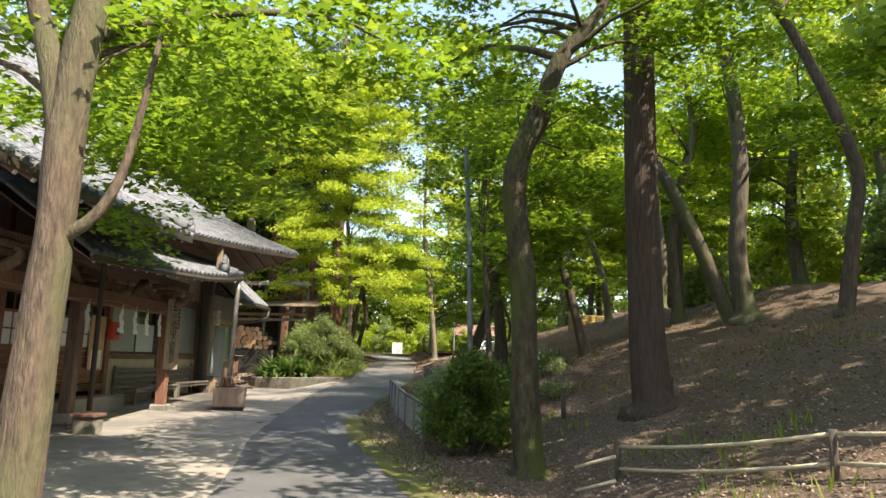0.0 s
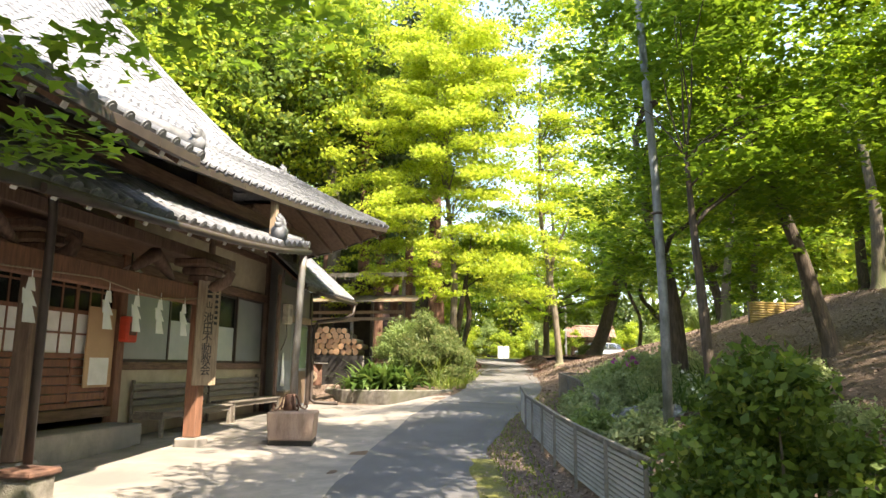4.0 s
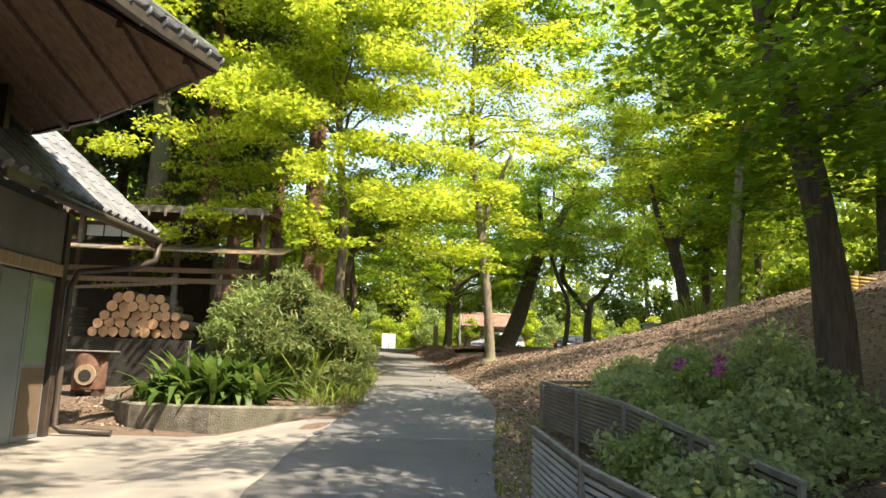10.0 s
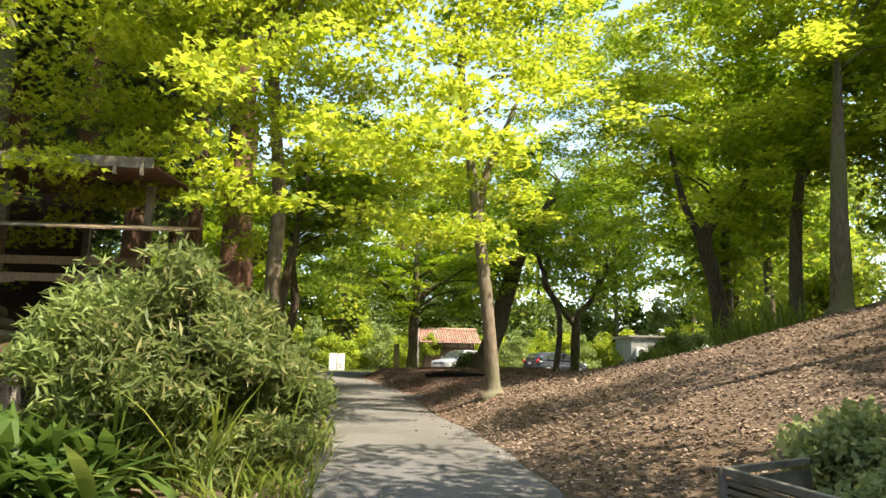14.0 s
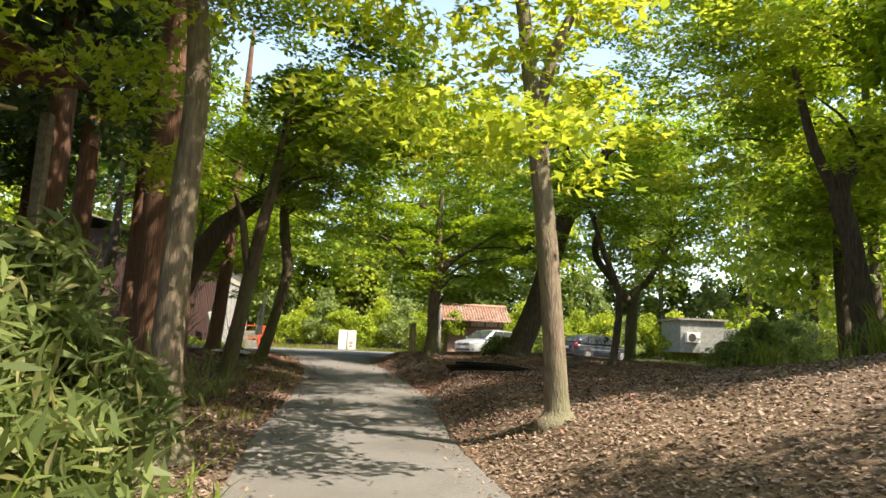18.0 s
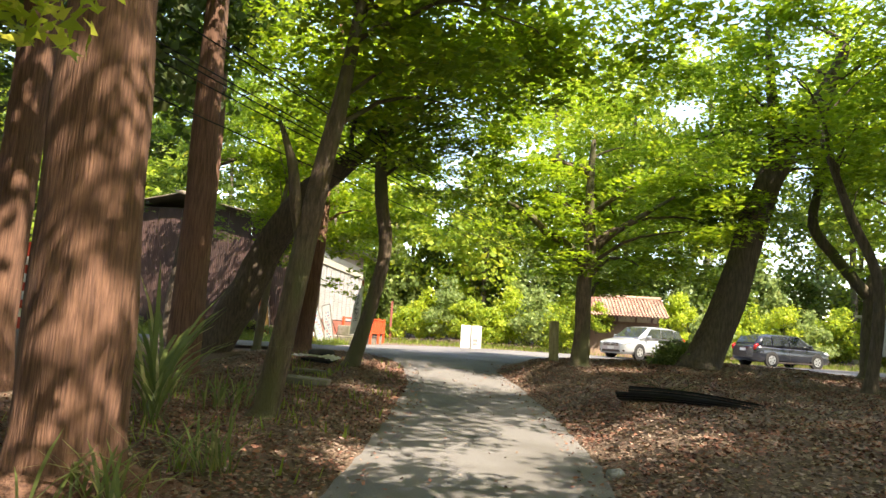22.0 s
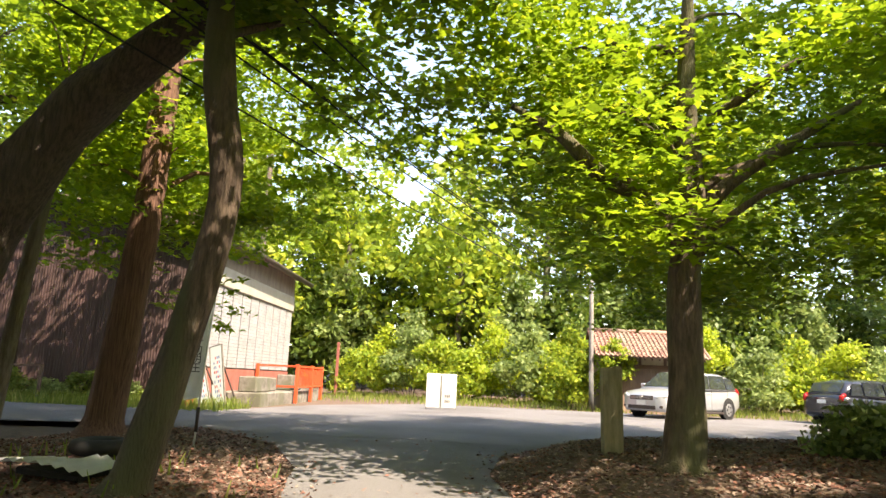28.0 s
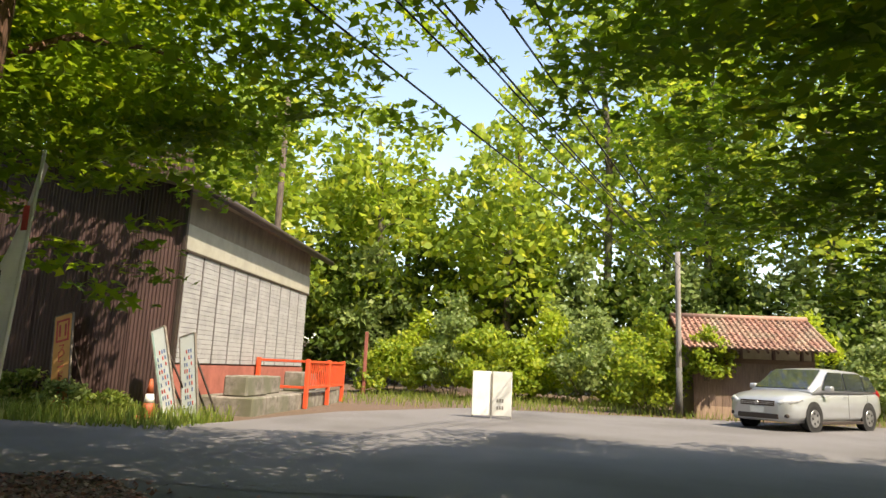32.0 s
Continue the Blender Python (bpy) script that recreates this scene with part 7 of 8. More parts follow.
def car(at_, heading, paint, label, plate=M_WHITE):
    """An estate car; its front points along +x of its own frame. Heading in degrees."""
    c = empty("car", at_, label, "car", "parked cars")
    c.rotation_euler = (0, 0, radians(heading))
    # body sections: x, half width, sill z, belt z
    secs = [(-2.18, 0.62, 0.42, 0.86), (-2.10, 0.78, 0.30, 0.95), (-1.85, 0.84, 0.22, 0.97), (-1.2, 0.85, 0.20, 0.95), (-0.3, 0.85, 0.19, 0.92), (0.6, 0.85, 0.19, 0.90), (1.05, 0.85, 0.20, 0.90),
            (1.5, 0.84, 0.20, 0.88), (1.85, 0.82, 0.20, 0.83), (2.06, 0.77, 0.21, 0.77), (2.17, 0.68, 0.23, 0.71), (2.23, 0.5, 0.27, 0.65)]
    rings = []
    for x, w, s, b in secs:
        r = []
        for yy, zz in ((-0.9, 0.0), (-1.0, 0.22), (-1.0, 0.55), (-0.97, 0.82), (-0.88, 0.97), (-0.5, 1.03), (0.0, 1.05), (0.5, 1.03), (0.88, 0.97), (0.97, 0.82), (1.0, 0.55), (1.0, 0.22), (0.9, 0.0)):
            r.append((x, yy * w, s + zz * (b - s)))
        rings.append(r)
    part("body", loft(rings), paint, c)
    roof = [(-2.05, 0.60, 0.93, 1.02), (-1.75, 0.64, 0.92, 1.36), (-1.2, 0.66, 0.9, 1.46), (-0.3, 0.67, 0.9, 1.49), (0.3, 0.66, 0.9, 1.46), (0.75, 0.68, 0.9, 1.22), (1.25, 0.72, 0.86, 0.93)]
    rings = []
    for x, w, b, t in roof:
        lw = min(0.8, w + 0.14)
        rings.append([(x, -lw, b), (x, -(w + (lw - w) * 0.35), b + (t - b) * 0.6), (x, -w * 0.92, t - 0.04 * (t - b)), (x, -w * 0.5, t), (x, 0, t + 0.012), (x, w * 0.5, t), (x, w * 0.92, t - 0.04 * (t - b)), (x, w + (lw - w) * 0.35, b + (t - b) * 0.6), (x, lw, b)])
    part("cabin", loft(rings), paint, c)

    def quad(pts, name, mat, off, thick=0.006):
        bm = bmesh.new()
        a = [Vector(p) + Vector(off) for p in pts]
        vs = [bm.verts.new(p) for p in a]
        ws_ = [bm.verts.new(p - Vector(off).normalized() * thick * 4) for p in a]
        bm.faces.new(vs)
        bm.faces.new(ws_[::-1])
        for k in range(len(vs)):
            bm.faces.new((vs[k - 1], vs[k], ws_[k], ws_[k - 1]))
        bmesh.ops.recalc_face_normals(bm, faces=bm.faces)
        return part(name, bm, mat, c)
    quad([(1.2, -0.66, 0.965), (1.2, 0.66, 0.965), (0.42, 0.56, 1.42), (0.42, -0.56, 1.42)], "windscreen", M_CARGLASS, (0.012, 0, 0.022))
    quad([(-2.02, -0.56, 1.05), (-2.02, 0.56, 1.05), (-1.78, 0.54, 1.34), (-1.78, -0.54, 1.34)], "rear_window", M_CARGLASS, (-0.03, 0, 0.012))
    for s in (-1, 1):
        for x0, x1, x2, x3 in ((-0.25, 0.86, 0.36, -0.28), (-1.22, -0.32, -0.35, -1.22), (-1.85, -1.3, -1.3, -1.68)):
            zt = 1.385 if x0 > -1.5 else 1.33
            quad([(x0, s * 0.795, 0.955), (x1, s * 0.79, 0.955), (x2, s * 0.69, zt), (x3, s * 0.69, zt)], "side_window", M_CARGLASS, (0, s * 0.022, 0.008))
        part("mirror", boxes((0.72, 0.86, s * 0.95 - 0.09, s * 0.95 + 0.09, 0.93, 1.06), bevel=0.03), paint, c, "door mirror")
        bm = bmesh.new()
        tube(bm, [(1.72, s * 0.79, 0.73), (1.9, s * 0.755, 0.71), (2.06, s * 0.68, 0.67), (2.17, s * 0.52, 0.635), (2.2, s * 0.42, 0.63)], [0.03, 0.07, 0.085, 0.06, 0.025], 10)
        part("headlight", bm, M_LAMP, c)
        bm = bmesh.new()
        tube(bm, [(-2.0, s * 0.72, 0.98), (-2.13, s * 0.68, 0.9), (-2.14, s * 0.68, 0.75)], [0.05, 0.08, 0.06], 8)
        part("tail_light", bm, M_TAIL, c)
        part("door_line", boxes((-0.305, -0.295, s * 0.853 - 0.002, s * 0.853 + 0.002, 0.3, 0.9)), M_BLACKPIPE, c)
        part("sill", boxes((-1.0, 1.0, s * 0.84 - 0.03, s * 0.84 + 0.02, 0.17, 0.24), bevel=0.01), M_BLACKPIPE, c)
        for x in (-1.32, 1.30):
            w = part("wheel", tube(bmesh.new(), [(x, s * 0.62, 0.31), (x, s * 0.655, 0.31), (x, s * 0.83, 0.31), (x, s * 0.855, 0.31)], [0.28, 0.31, 0.31, 0.28], 24), M_TYRE, c, "black tyre")
            part("rim", tube(bmesh.new(), [(x, s * 0.83, 0.31), (x, s * 0.862, 0.31)], [0.21, 0.2], 20), M_RIM, w, "silver alloy rim")
            part("arch", tube(bmesh.new(), [(x, s * 0.8, 0.33), (x, s * 0.8505, 0.33)], [0.365, 0.365], 24), M_BLACK, c, "dark wheel arch")
            for k in range(5):
                a = k * 1.2566
                part("spoke_gap", tube(bmesh.new(), [(x + 0.12 * math.cos(a), s * 0.86, 0.31 + 0.12 * math.sin(a)), (x + 0.12 * math.cos(a), s * 0.866, 0.31 + 0.12 * math.sin(a))], [0.04, 0.035], 6), M_BLACK, w)
    part("grille", boxes((2.12, 2.25, -0.42, 0.42, 0.555, 0.68), bevel=0.012), M_BLACKPIPE, c, "dark grille")
    for z in (0.6, 0.635):
        part("grille_bar", boxes((2.2, 2.257, -0.4, 0.4, z - 0.007, z + 0.007)), M_RIM, c, "bright grille bar")
    part("emblem", tube(bmesh.new(), [(2.22, 0, 0.62), (2.27, 0, 0.62)], [0.05, 0.045], 14), M_RIM, c, "round bright emblem")
    for s in (-1, 1):
        part("fog_lamp", boxes((2.05, 2.19, s * 0.62 - 0.09, s * 0.62 + 0.09, 0.31, 0.40), bevel=0.02), M_BLACKPIPE, c, "dark fog lamp recess")
        part("door_handle", boxes((-0.22, -0.05, s * 0.86 - 0.012, s * 0.86 + 0.012, 0.8, 0.83), bevel=0.008), paint, c)
        part("pillar_line", boxes((-1.26, -1.252, s * 0.853 - 0.002, s * 0.853 + 0.002, 0.4, 0.92)), M_BLACKPIPE, c)
    part("lower_grille", boxes((2.1, 2.245, -0.5, 0.5, 0.27, 0.385), bevel=0.015), M_BLACKPIPE, c, "dark lower intake")
    part("plate", boxes((2.2, 2.265, -0.165, 0.165, 0.4, 0.53)), plate, c, "white number plate")
    part("rear_plate", boxes((-2.21, -2.17, -0.165, 0.165, 0.68, 0.8)), plate, c, "white number plate")
    return c


car((3.75, 65.4, ROADZ), 221, car_paint("silver_paint", (0.46, 0.48, 0.50), 0.3, 0.45), "silver-white estate car parked by a tiled shed")
car((10.2, 66.3, ROADZ), 24, car_paint("dark_blue_grey_paint", (0.03, 0.034, 0.045), 0.25, 0.4), "dark blue-grey car parked under the trees")

# ---- tiled shed behind the white car ----
ts = empty("tiled_shed", (3.3, 69.25, ROADZ - 0.1), "small wooden shed with a red-brown tiled roof", "shed")
ts.scale = (0.655, 1, 0.88)
M_PLANK = material("grey_brown_planks", (0.24, 0.165, 0.125), 0.85, second=(0.16, 0.11, 0.085), scale=5, stretch=(5, 5, 0.5), rand=0.1)
# lighter copy of the planks: sunlight on the wall's lower part, put into colour
M_PLANKLIT = material("sunlit_plank_foot", (0.38, 0.27, 0.19), 0.85, second=(0.27, 0.19, 0.135), scale=5, stretch=(5, 5, 0.5), rand=0.1)
M_REDTILE = material("red_brown_tile", (0.36, 0.20, 0.15), 0.75, second=(0.24, 0.13, 0.10), scale=5, island=0.3, third=(0.30, 0.22, 0.16), third_scale=1.2)
for i in range(17):
    part("plank", boxes((-2.55 + i * 0.3, -2.26 + i * 0.3, -1.2, -1.17, 0.5, 1.95)), M_PLANK, ts)
    part("plank_foot", boxes((-2.55 + i * 0.3, -2.26 + i * 0.3, -1.215, -1.19, 0.0, 0.5)), M_PLANKLIT, ts)
for x0 in (-2.6, 2.55):
    part("side_wall", boxes((x0, x0 + 0.05, -1.17, 1.3, 0, 2.4)), M_PLANK, ts)
part("back_wall", boxes((-2.6, 2.6, 1.3, 1.35, 0, 2.4)), M_PLANK, ts)
part("beam", boxes((-2.6, 2.6, -1.24, -1.14, 1.95, 2.1)), M_WOODH, ts)
for i, (a, b) in enumerate(((-2.55, -2.0), (-1.85, -0.6), (-0.45, 0.8), (0.95, 2.0), (2.1, 2.55))):
    part("plaster_panel", boxes((a, b, -1.2, -1.16, 2.1, 2.42)), M_PLASTER, ts, "cream plaster panel")
for x in (-2.6, -1.95, -0.55, 0.85, 2.05, 2.5):
    part("post", boxes((x, x + 0.1, -1.25, -1.13, 0.0 if abs(x) > 2.4 else 2.1, 2.42)), M_WOOD, ts)


def shed_surf(u, v):
    return Vector((-3.1 + 6.2 * u, -1.85 + 2.0 * v, 2.38 + 1.15 * v))


def shed_back(u, v):
    return Vector((3.1 - 6.2 * u, 2.1 - 1.95 * v, 2.38 + 1.15 * v))


for f in (shed_surf, shed_back):
    o = roof_slope(ts, f, 6.2, 2.3, col=0.26, rows=9, label="mossy red-brown roof tiles", ends=False)
    o.data.materials[0] = M_REDTILE
bm = bmesh.new()
tube(bm, [(-3.15, 0.15, 3.58), (3.15, 0.15, 3.58)], [0.12, 0.12], 8)
part("ridge", bm, M_REDTILE, ts)
for i in range(15):
    part("rafter", plank((-2.9 + i * 0.41, -1.8, 2.3), (-2.9 + i * 0.41, -1.1, 2.7), 0.06, 0.08), M_WOOD, ts)
# utility pole
up_ = empty("utility_pole", (1.1, 67.6, ROADZ - 0.1), "pale concrete utility pole at the wood's edge", "pole")
part("shaft", tube(bmesh.new(), [(0, 0, 0), (0, 0, 2.2), (0, 0, 3.6), (0, 0, 4.9)], [0.085, 0.082, 0.078, 0.075], 14), M_CONCRETE, up_)
part("sleeve", tube(bmesh.new(), [(0, 0, 0), (0, 0, 1.5)], [0.092, 0.09], 14), material("dark_pole_sleeve", (0.12, 0.12, 0.11), 0.8), up_, "dark lower sleeve")
for k, (dx, dz) in enumerate(((0, 0), (0.12, 0.1), (0.3, -0.1), (0.42, 0.2), (0.7, 0.05), (-0.25, -0.25))):
    wr = mesh_ob("power_cable", tube(bmesh.new(), bend((-8.5 + 2.2 * dx, 42.0, 6.9 + dz * 1.5), (1.35 + dx, 69.0, 6.7 + dz), -0.25, 14, random.Random(2), 0.0), [0.012] * 15, 5), M_BLACK)
    tagged(wr, "thin black overhead power cable", "cable", "overhead cables")
tp = empty("telegraph_pole", (-13.0, 72, 2.2), "dark telegraph pole behind the workshop", "pole")
part("shaft", tube(bmesh.new(), [(0, 0, 0), (0, 0, 11.5)], [0.15, 0.11], 12), M_BARKDARK, tp)
part("crossarm", boxes((-0.8, 0.8, -0.05, 0.05, 10.6, 10.72)), M_BARKDARK, tp)
# grey hut with an air-conditioner
ht = empty("prefab_hut", (19.0, 71.5, 2.95), "grey prefabricated hut among the trees", "hut")
part("wall", boxes((-2.0, 1.0, -1.5, 1.5, 0, 2.1), bevel=0.02), material("hut_grey", (0.27, 0.28, 0.27), 0.6), ht)
part("roof", boxes((-2.2, 1.2, -1.7, 1.7, 2.1, 2.22)), M_METALGREY, ht)
part("white_store", boxes((2.2, 4.4, -1.2, 1.2, 0, 1.7), bevel=0.02), M_WHITE, ht, "white store")
part("air_conditioner", boxes((-1.7, -0.8, -1.85, -1.5, 0.65, 1.3), bevel=0.02), M_WHITE, ht, "white air-conditioner unit")
part("fan_grille", tube(bmesh.new(), [(-1.35, -1.86, 0.97), (-1.35, -1.88, 0.97)], [0.26, 0.25], 18), M_BLACKPIPE, ht)

# ---- at the mouth of the path ----
nb = empty("banner", (-6.45, 50.45, ground_z(-6.45, 50.45)), "white cloth banner with black characters on a slim pole", "banner")
part("pole", tube(bmesh.new(), [(0, 0, -0.1), (0.03, 0, 1.0), (0.11, 0, 2.35)], [0.014, 0.013, 0.01], 8), M_WHITE, nb, "slim white pole")
bm = bmesh.new()
g = []
for i in range(17):
    t = i / 16
    z_ = 0.62 + 1.7 * t
    xr = 0.02 + 0.09 * t * t
    w = 0.23 * (1 - t) ** 0.5 if t < 0.45 else 0.17 * ((1 - t) / 0.55) ** 1.5 + 0.006
    row_ = []
    for k in range(6):
        s = k / 5
        row_.append(bm.verts.new((xr - w * s, 0.06 * math.sin(5 * t + 2.5 * s) * s, z_ - 0.05 * s)))
    g.append(row_)
for a, b in zip(g, g[1:]):
    for k in range(5):
        f = bm.faces.new((a[k], a[k + 1], b[k + 1], b[k]))
        f.smooth = True
bmesh.ops.solidify(bm, geom=bm.faces[:], thickness=0.003)
part("cloth", bm, M_PAPER, nb)
lettering("池\n田\n不\n動\n明\n王", 0.13, nb, face(-0.05, -0.075, 1.62, 0), M_BLACK, spacing=0.9)
part("red_mark", boxes((0.05, 0.085, -0.03, -0.022, 1.85, 2.0)), M_REDMARK, nb, "faded red emblem")
part("clamp", tube(bmesh.new(), [(0.01, 0, 0.2), (0.015, 0, 0.5)], [0.022, 0.022], 8), M_BLACKPIPE, nb, "dark sleeve with small print")
sk = empty("wooden_stake", (-1.35, 50.4, ground_z(-1.35, 50.4)), "square moss-stained wooden post at the path's mouth", "post")
bm = boxes((-0.115, 0.115, -0.115, 0.115, -0.15, 1.0), bevel=0.012)
for v_ in bm.verts:
    if v_.co.z > 0.5:
        v_.co.x -= 0.02
        v_.co.z += 0.03 * (v_.co.x > 0)
part("shaft", bm, material("mossy_square_post", (0.34, 0.29, 0.17), 0.9, second=(0.20, 0.18, 0.09), scale=4, stretch=(3, 3, 0.7), bump=0.3, bump_scale=20), sk)
# black ribbed trough lying on the leaves
tr = empty("black_trough", (0.6, 43.6, ground_z(0.6, 43.6)), "black ribbed plastic half-pipe tapering over dead leaves", "trough")
M_TROUGH = material("black_plastic", (0.022, 0.022, 0.024), 0.5, second=(0.035, 0.035, 0.037), scale=3)
g0 = ground_z(0.6, 43.6)
ends = (Vector((-1.3, 0.35, ground_z(-0.7, 43.95) - g0 + 0.12)), Vector((1.1, -1.0, ground_z(1.7, 42.6) - g0 + 0.05)))
along = (ends[1] - ends[0]).normalized()
side = along.cross(Vector((0, 0, 1))).normalized()
for k in range(9):
    # each rib is a strip of the half pipe, wide at the open mouth and narrow at the far end
    a0, a1 = math.pi * (0.95 + k * 0.11), math.pi * (0.95 + k * 0.11 + 0.1)
    bm = bmesh.new()
    rows_ = []
    for t in range(9):
        u = t / 8
        r = 0.24 * (1 - u) ** 0.7 + 0.06
        c = ends[0].lerp(ends[1], u) + Vector((0, 0, r * 0.75 - 0.12 + 0.03 * math.sin(5 * u)))
        rows_.append([bm.verts.new(c + side * (rr * math.cos(a)) + Vector((0, 0, 0.62 * rr * math.sin(a)))) for a, rr in ((a0, r), ((a0 + a1) / 2, r + 0.012), (a1, r))])
    for p, q in zip(rows_, rows_[1:]):
        for m in range(2):
            bm.faces.new((p[m], p[m + 1], q[m + 1], q[m]))
    bmesh.ops.solidify(bm, geom=bm.faces[:], thickness=0.008)
    part("rib", bm, M_TROUGH, tr)
# dead twigs heaped by the trough
tw2 = empty("brush_heap", at(0.35, 45.2), "low heap of dead twigs and dry grass on the bank", "brush heap")
rt = random.Random(12)
for k in range(26):
    a = rt.uniform(0, 6.283)
    l = rt.uniform(0.35, 0.8)
    p = Vector((rt.uniform(-0.35, 0.35), rt.uniform(-0.25, 0.25), rt.uniform(-0.02, 0.1)))
    q = p + Vector((math.cos(a) * l, math.sin(a) * l * 0.6, rt.uniform(-0.05, 0.3)))
    part("twig", tube(bmesh.new(), bend(p, q, 0.06, 4, rt, 0.12), [0.012, 0.01, 0.008, 0.006, 0.003], 5), M_WOODPALE if k % 2 else M_BARK, tw2)
# boards and slabs on the left
sheet2 = empty("tin_sheet", at(-6.95, 48.4, 0.12), "dented white corrugated tin sheet lying on the leaves", "sheet")
sheet2.rotation_euler = (radians(-4), radians(3), radians(-8))
bm = bmesh.new()
rows_ = [[bm.verts.new((-0.55 + 1.1 * i / 32, -0.3 + 0.2 * j + 0.12 * (i / 32), 0.018 * math.cos(i * math.pi / 2) + 0.05 * math.sin(i / 9) + 0.03 * j * (i > 20))) for i in range(33)] for j in range(4)]
for p, q in zip(rows_, rows_[1:]):
    for i in range(32):
        bm.faces.new((p[i], p[i + 1], q[i + 1], q[i]))
bmesh.ops.solidify(bm, geom=bm.faces[:], thickness=0.004)
part("panel", bm, M_WHITE, sheet2)
for i, (x, y, w, l, yaw, m, lab, h) in enumerate(((-6.25, 45.1, 0.45, 1.0, 4, M_OLDCONC, "grey concrete slab on the ground", 0.12), (-6.9, 48.55, 0.5, 0.7, -10, M_DARK, "dark mat under a tin sheet", 0.06),
                                                  (-6.5, 46.6, 0.3, 0.7, 14, M_OLDCONC, "small concrete slab among the leaves", 0.07))):
    o = mesh_ob("slab", boxes((-l / 2, l / 2, -w / 2, w / 2, 0, h), bevel=min(0.01, h * 0.3)), m)
    o.matrix_basis = pose(x, y, ground_z(x, y) + 0.02, random.uniform(-4, 4), 3, yaw)
    tagged(o, lab, "slab")
ty = empty("old_tyre", at(-7.1, 49.5, 0.1), "old black tyre lying on the leaves", "tyre")
bm = bmesh.new()
ring = [[bm.verts.new(((0.24 + 0.09 * math.cos(b)) * math.cos(a), (0.24 + 0.09 * math.cos(b)) * math.sin(a), 0.09 * math.sin(b))) for b in [k * math.pi / 4 for k in range(8)]] for a in [k * math.pi / 10 for k in range(20)]]
for i in range(20):
    for k in range(8):
        f = bm.faces.new((ring[i][k], ring[(i + 1) % 20][k], ring[(i + 1) % 20][(k + 1) % 8], ring[i][(k + 1) % 8]))
        f.smooth = True
part("tread", bm, M_BLACK, ty)
# red banner in the wood
rbn = empty("red_banner", at(-10.9, 43.8), "red cloth banner with white marks in the wood", "banner")
part("cloth", boxes((-0.16, 0.16, -0.01, 0.01, 0.7, 2.2)), M_RED, rbn)
part("pole", tube(bmesh.new(), [(-0.18, 0, -0.1), (-0.18, 0, 2.4)], [0.012, 0.012], 6), M_WHITE, rbn)
for i in range(4):
    part("marking", boxes((-0.08, 0.08, -0.016, -0.011, 0.9 + 0.3 * i, 1.05 + 0.3 * i)), M_PAPER, rbn)
# small green-edged tubs, low rail by the workshop
lr = empty("low_rail", (-14.5, 57.8, 2.2), "low weathered brown rail on the verge", "rail")
part("bar", plank((-1.2, 0, 0.75), (1.2, 0, 0.78), 0.05, 0.05), M_WOOD, lr)
for x in (-1.2, 0, 1.2):
    part("post", boxes((x - 0.03, x + 0.03, -0.03, 0.03, -0.1, 0.78)), M_WOOD, lr)


# ---- dry leaves, needles and grass on the ground ----
def litter(name, n, box_, size, mat, label, seed, keep):
    rng = np.random.default_rng(seed)
    x0, x1, y0, y1 = box_
    P = []
    while len(P) < n:
        for x, y in zip(x0 + (x1 - x0) * rng.random(n), y0 + (y1 - y0) * rng.random(n)):
            p = keep(x, y)
            if p > 0 and rng.random() < p:
                P.append((x, y, ground_z(x, y) + (0.05 if lerp_at(y, EY, EL) < x < lerp_at(y, EY, ER) and y < 53 else 0.015) + 0.02 * rng.random()))
                if len(P) >= n:
                    break
    v, k = leaf_cloud(P, [0.001] * len(P), [1] * len(P), size, 0.1, rng, 0.78, "quad")
    ob = leaf_mesh(name, v, k, mat)
    return tagged(ob, label, "leaf litter", kind="stuff")


def off_path(x, y):
    l, r = lerp_at(y, EY, EL), lerp_at(y, EY, ER)
    if l < x < r:
        e = min(x - l, r - x)
        return 0.10 if e < 0.35 else 0.01
    if x < l and y < 27.2:
        return 0.02 if x > l - 0.6 and y > 23 else 0.0
    d = max(l - x, x - r)
    return 1.0 / (1 + 0.10 * max(0, d - 1.5))


litter("dry_leaves", 130000, (-9, 9, 26.5, 53), 0.05, M_LITTER, "fallen brown leaves strewn over the wood floor", 1, off_path)
litter("dry_leaves", 50000, (-2, 9, 4, 27), 0.046, M_LITTER, "fallen brown leaves strewn over the slope", 2, off_path)
litter("cedar_litter", 60000, (-9, 8, 33, 53), 0.055, M_LITTER_RED, "reddish fallen cedar needles on the wood floor", 3, lambda x, y: off_path(x, y) * smoothstep(33, 42, y) * (0.4 + 0.6 * (noise.noise(Vector((x * 0.4, y * 0.4, 1))) > -0.1)))


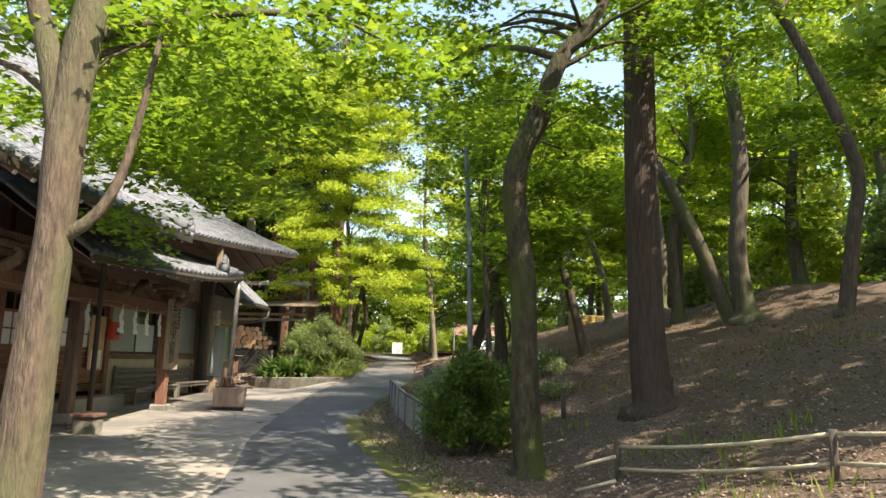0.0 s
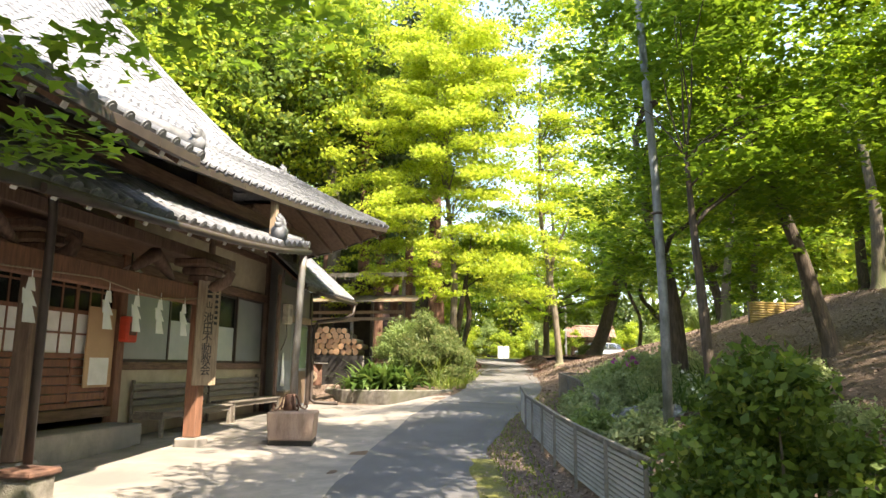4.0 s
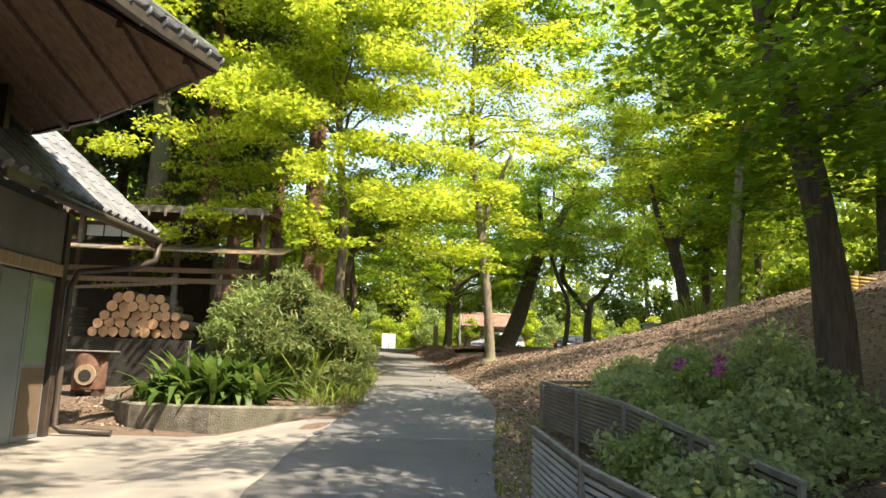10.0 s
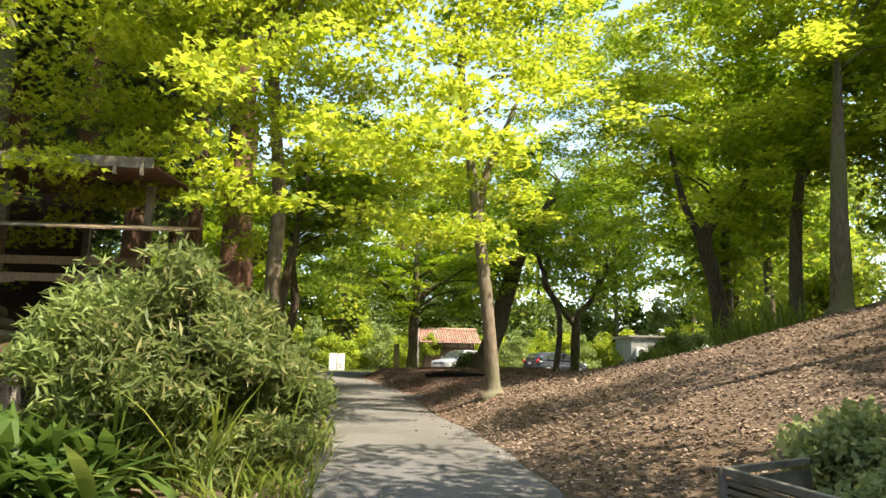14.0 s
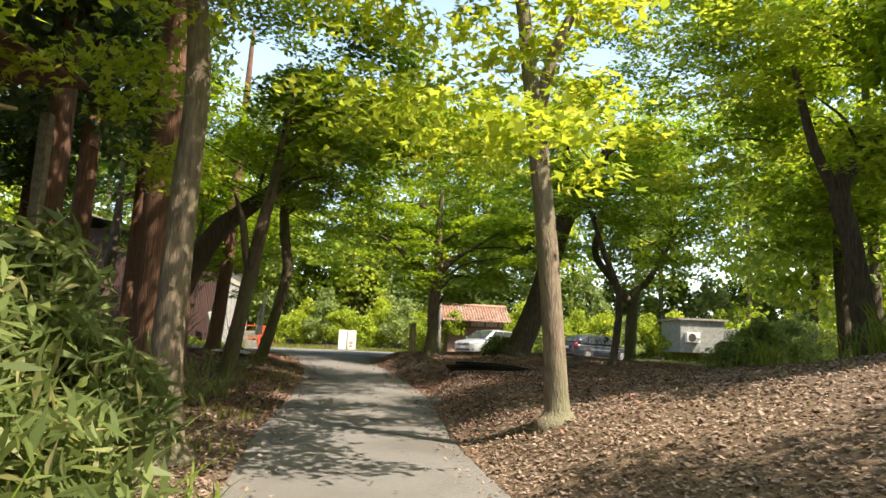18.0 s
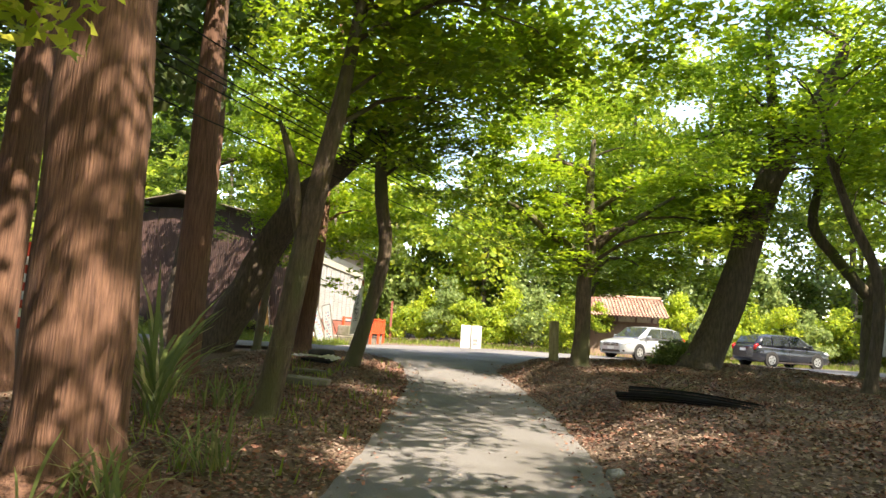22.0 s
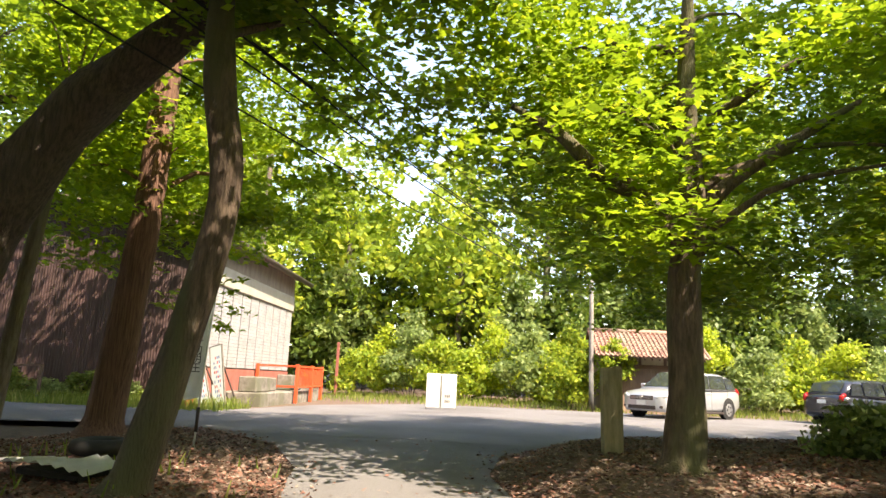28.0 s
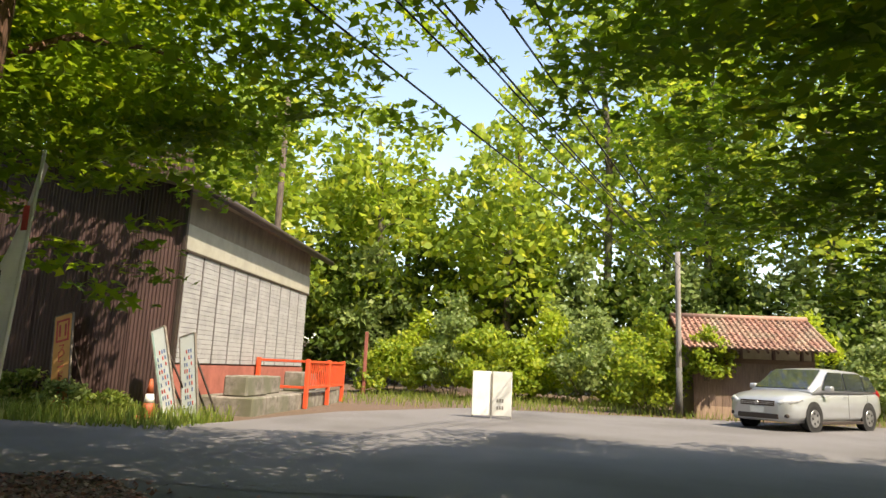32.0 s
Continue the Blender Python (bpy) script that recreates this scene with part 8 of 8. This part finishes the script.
def grass_patch(name, n, keep, box_, size, seed, label, mat=None):
    rng = np.random.default_rng(seed)
    x0, x1, y0, y1 = box_
    V = []
    c = 0
    while c < n:
        x, y = x0 + (x1 - x0) * rng.random(), y0 + (y1 - y0) * rng.random()
        if rng.random() > keep(x, y):
            continue
        z = ground_z(x, y)
        h = size * (0.5 + rng.random())
        a = rng.random() * 6.28
        dx, dy = math.cos(a), math.sin(a)
        lx, ly = (rng.random() - 0.5) * h * 0.9, (rng.random() - 0.5) * h * 0.9
        w = 0.008 + 0.012 * rng.random()
        V += [(x - dx * w, y - dy * w, z - 0.02), (x + dx * w, y + dy * w, z - 0.02), (x + lx + dx * w * 0.3, y + ly + dy * w * 0.3, z + h), (x + lx - dx * w * 0.3, y + ly - dy * w * 0.3, z + h)]
        c += 1
    ob = leaf_mesh(name, np.array(V), 4, mat or L_GRASS)
    return tagged(ob, label, "grass", kind="stuff")


grass_patch("grass", 5000, lambda x, y: 1 if -0.4 < x - lerp_at(y, EY, ER) < 0.7 else 0, (-2.6, 1.6, 5, 27), 0.035, 1, "thin moss and grass at the path's edge")
grass_patch("grass", 9000, lambda x, y: max(0, 1 - (57.6 - y) * 0.3) if y < 57.6 else 1, (-24, -8.6, 61.3 - 4.6, 59.2), 0.22, 2, "rough roadside grass before the workshop", )
grass_patch("grass", 9000, lambda x, y: 1, (-9, 26, 66.6, 75), 0.2, 3, "rough green grass at the wood's edge")
grass_patch("grass", 500, lambda x, y: 1 if noise.noise(Vector((x * 0.8, y * 0.8, 5))) > 0.25 else 0, (1.5, 8, 5, 16), 0.12, 4, "sparse tufts of grass on the slope")
grass_patch("grass", 900, lambda x, y: 1 if (x - lerp_at(y, EY, EL)) < -0.1 and noise.noise(Vector((x * 1.2, y * 1.2, 7))) > 0.1 else 0, (-8, -4, 33, 50), 0.12, 5, "sparse grass beside the path")
# verge scrub
for i in range(12):
    bush(-11.0 - i * 0.9, 59.0 if i < 3 else 58.75 - 0.15 * (i % 3), 0.6, 0.25 if i < 3 else 0.35, (0.35 if i < 3 else 0.5) + 0.25 * (i % 3), L_BUSH if i % 2 else L_GRASS, "rough weeds along the workshop wall", 16, 110, 0.08, 0.2, 400 + i, 2.15, stems=3)
for i in range(34):
    x = -8.5 + i * 1.25
    if 1.6 < x < 8.6:
        y = 75.5
    else:
        y = 73.4 + 1.2 * math.sin(i * 1.7)
    h = 2.2 + 1.6 * abs(math.sin(i * 2.3))
    bush(x, y, 1.3, 1.2, h, (L_FAR, L_YELLOW, L_BUSH, L_FAR)[i % 4], "tangled undergrowth at the edge of the wood", 34, 110, 0.17, 0.5, 450 + i, None, stems=5)
for i in range(30):
    x = -32 + i * 2.4
    bush(x, 79.5 + math.sin(i * 1.3), 2.4, 1.8, 6.5, L_BUSH if i % 2 else L_BROAD, "deep thicket of the wood", 64, 80, 0.3, 0.95, 520 + i, None, stems=3)
for i in range(16):
    y = -4 + i * 3.2
    bush(14.5 + 1.5 * math.sin(i * 1.9), y, 1.9, 1.7, 4.2, L_FAR if i % 2 else L_BUSH, "thicket on the crest of the slope", 48, 90, 0.24, 0.75, 570 + i, None, stems=3)
for i in range(9):
    bush(11 + i * 2.6, 56.8 + 0.8 * math.sin(i), 1.4, 1.2, 1.6 + 0.8 * (i % 2), L_BUSH, "leafy thicket beside the road", 30, 90, 0.16, 0.5, 600 + i, None, stems=3) if i > 3 else None
bush(1.9, 67.75, 0.75, 0.5, 1.5, L_FAR, "yellow-green creeper over the eave of the tiled shed", 26, 110, 0.13, 0.3, 640, 3.3, stems=4)
bush(0.4, 68.4, 1.0, 0.7, 3.4, L_FAR, "yellow-green shrub beside the tiled shed", 40, 110, 0.14, 0.4, 641, None, stems=5)
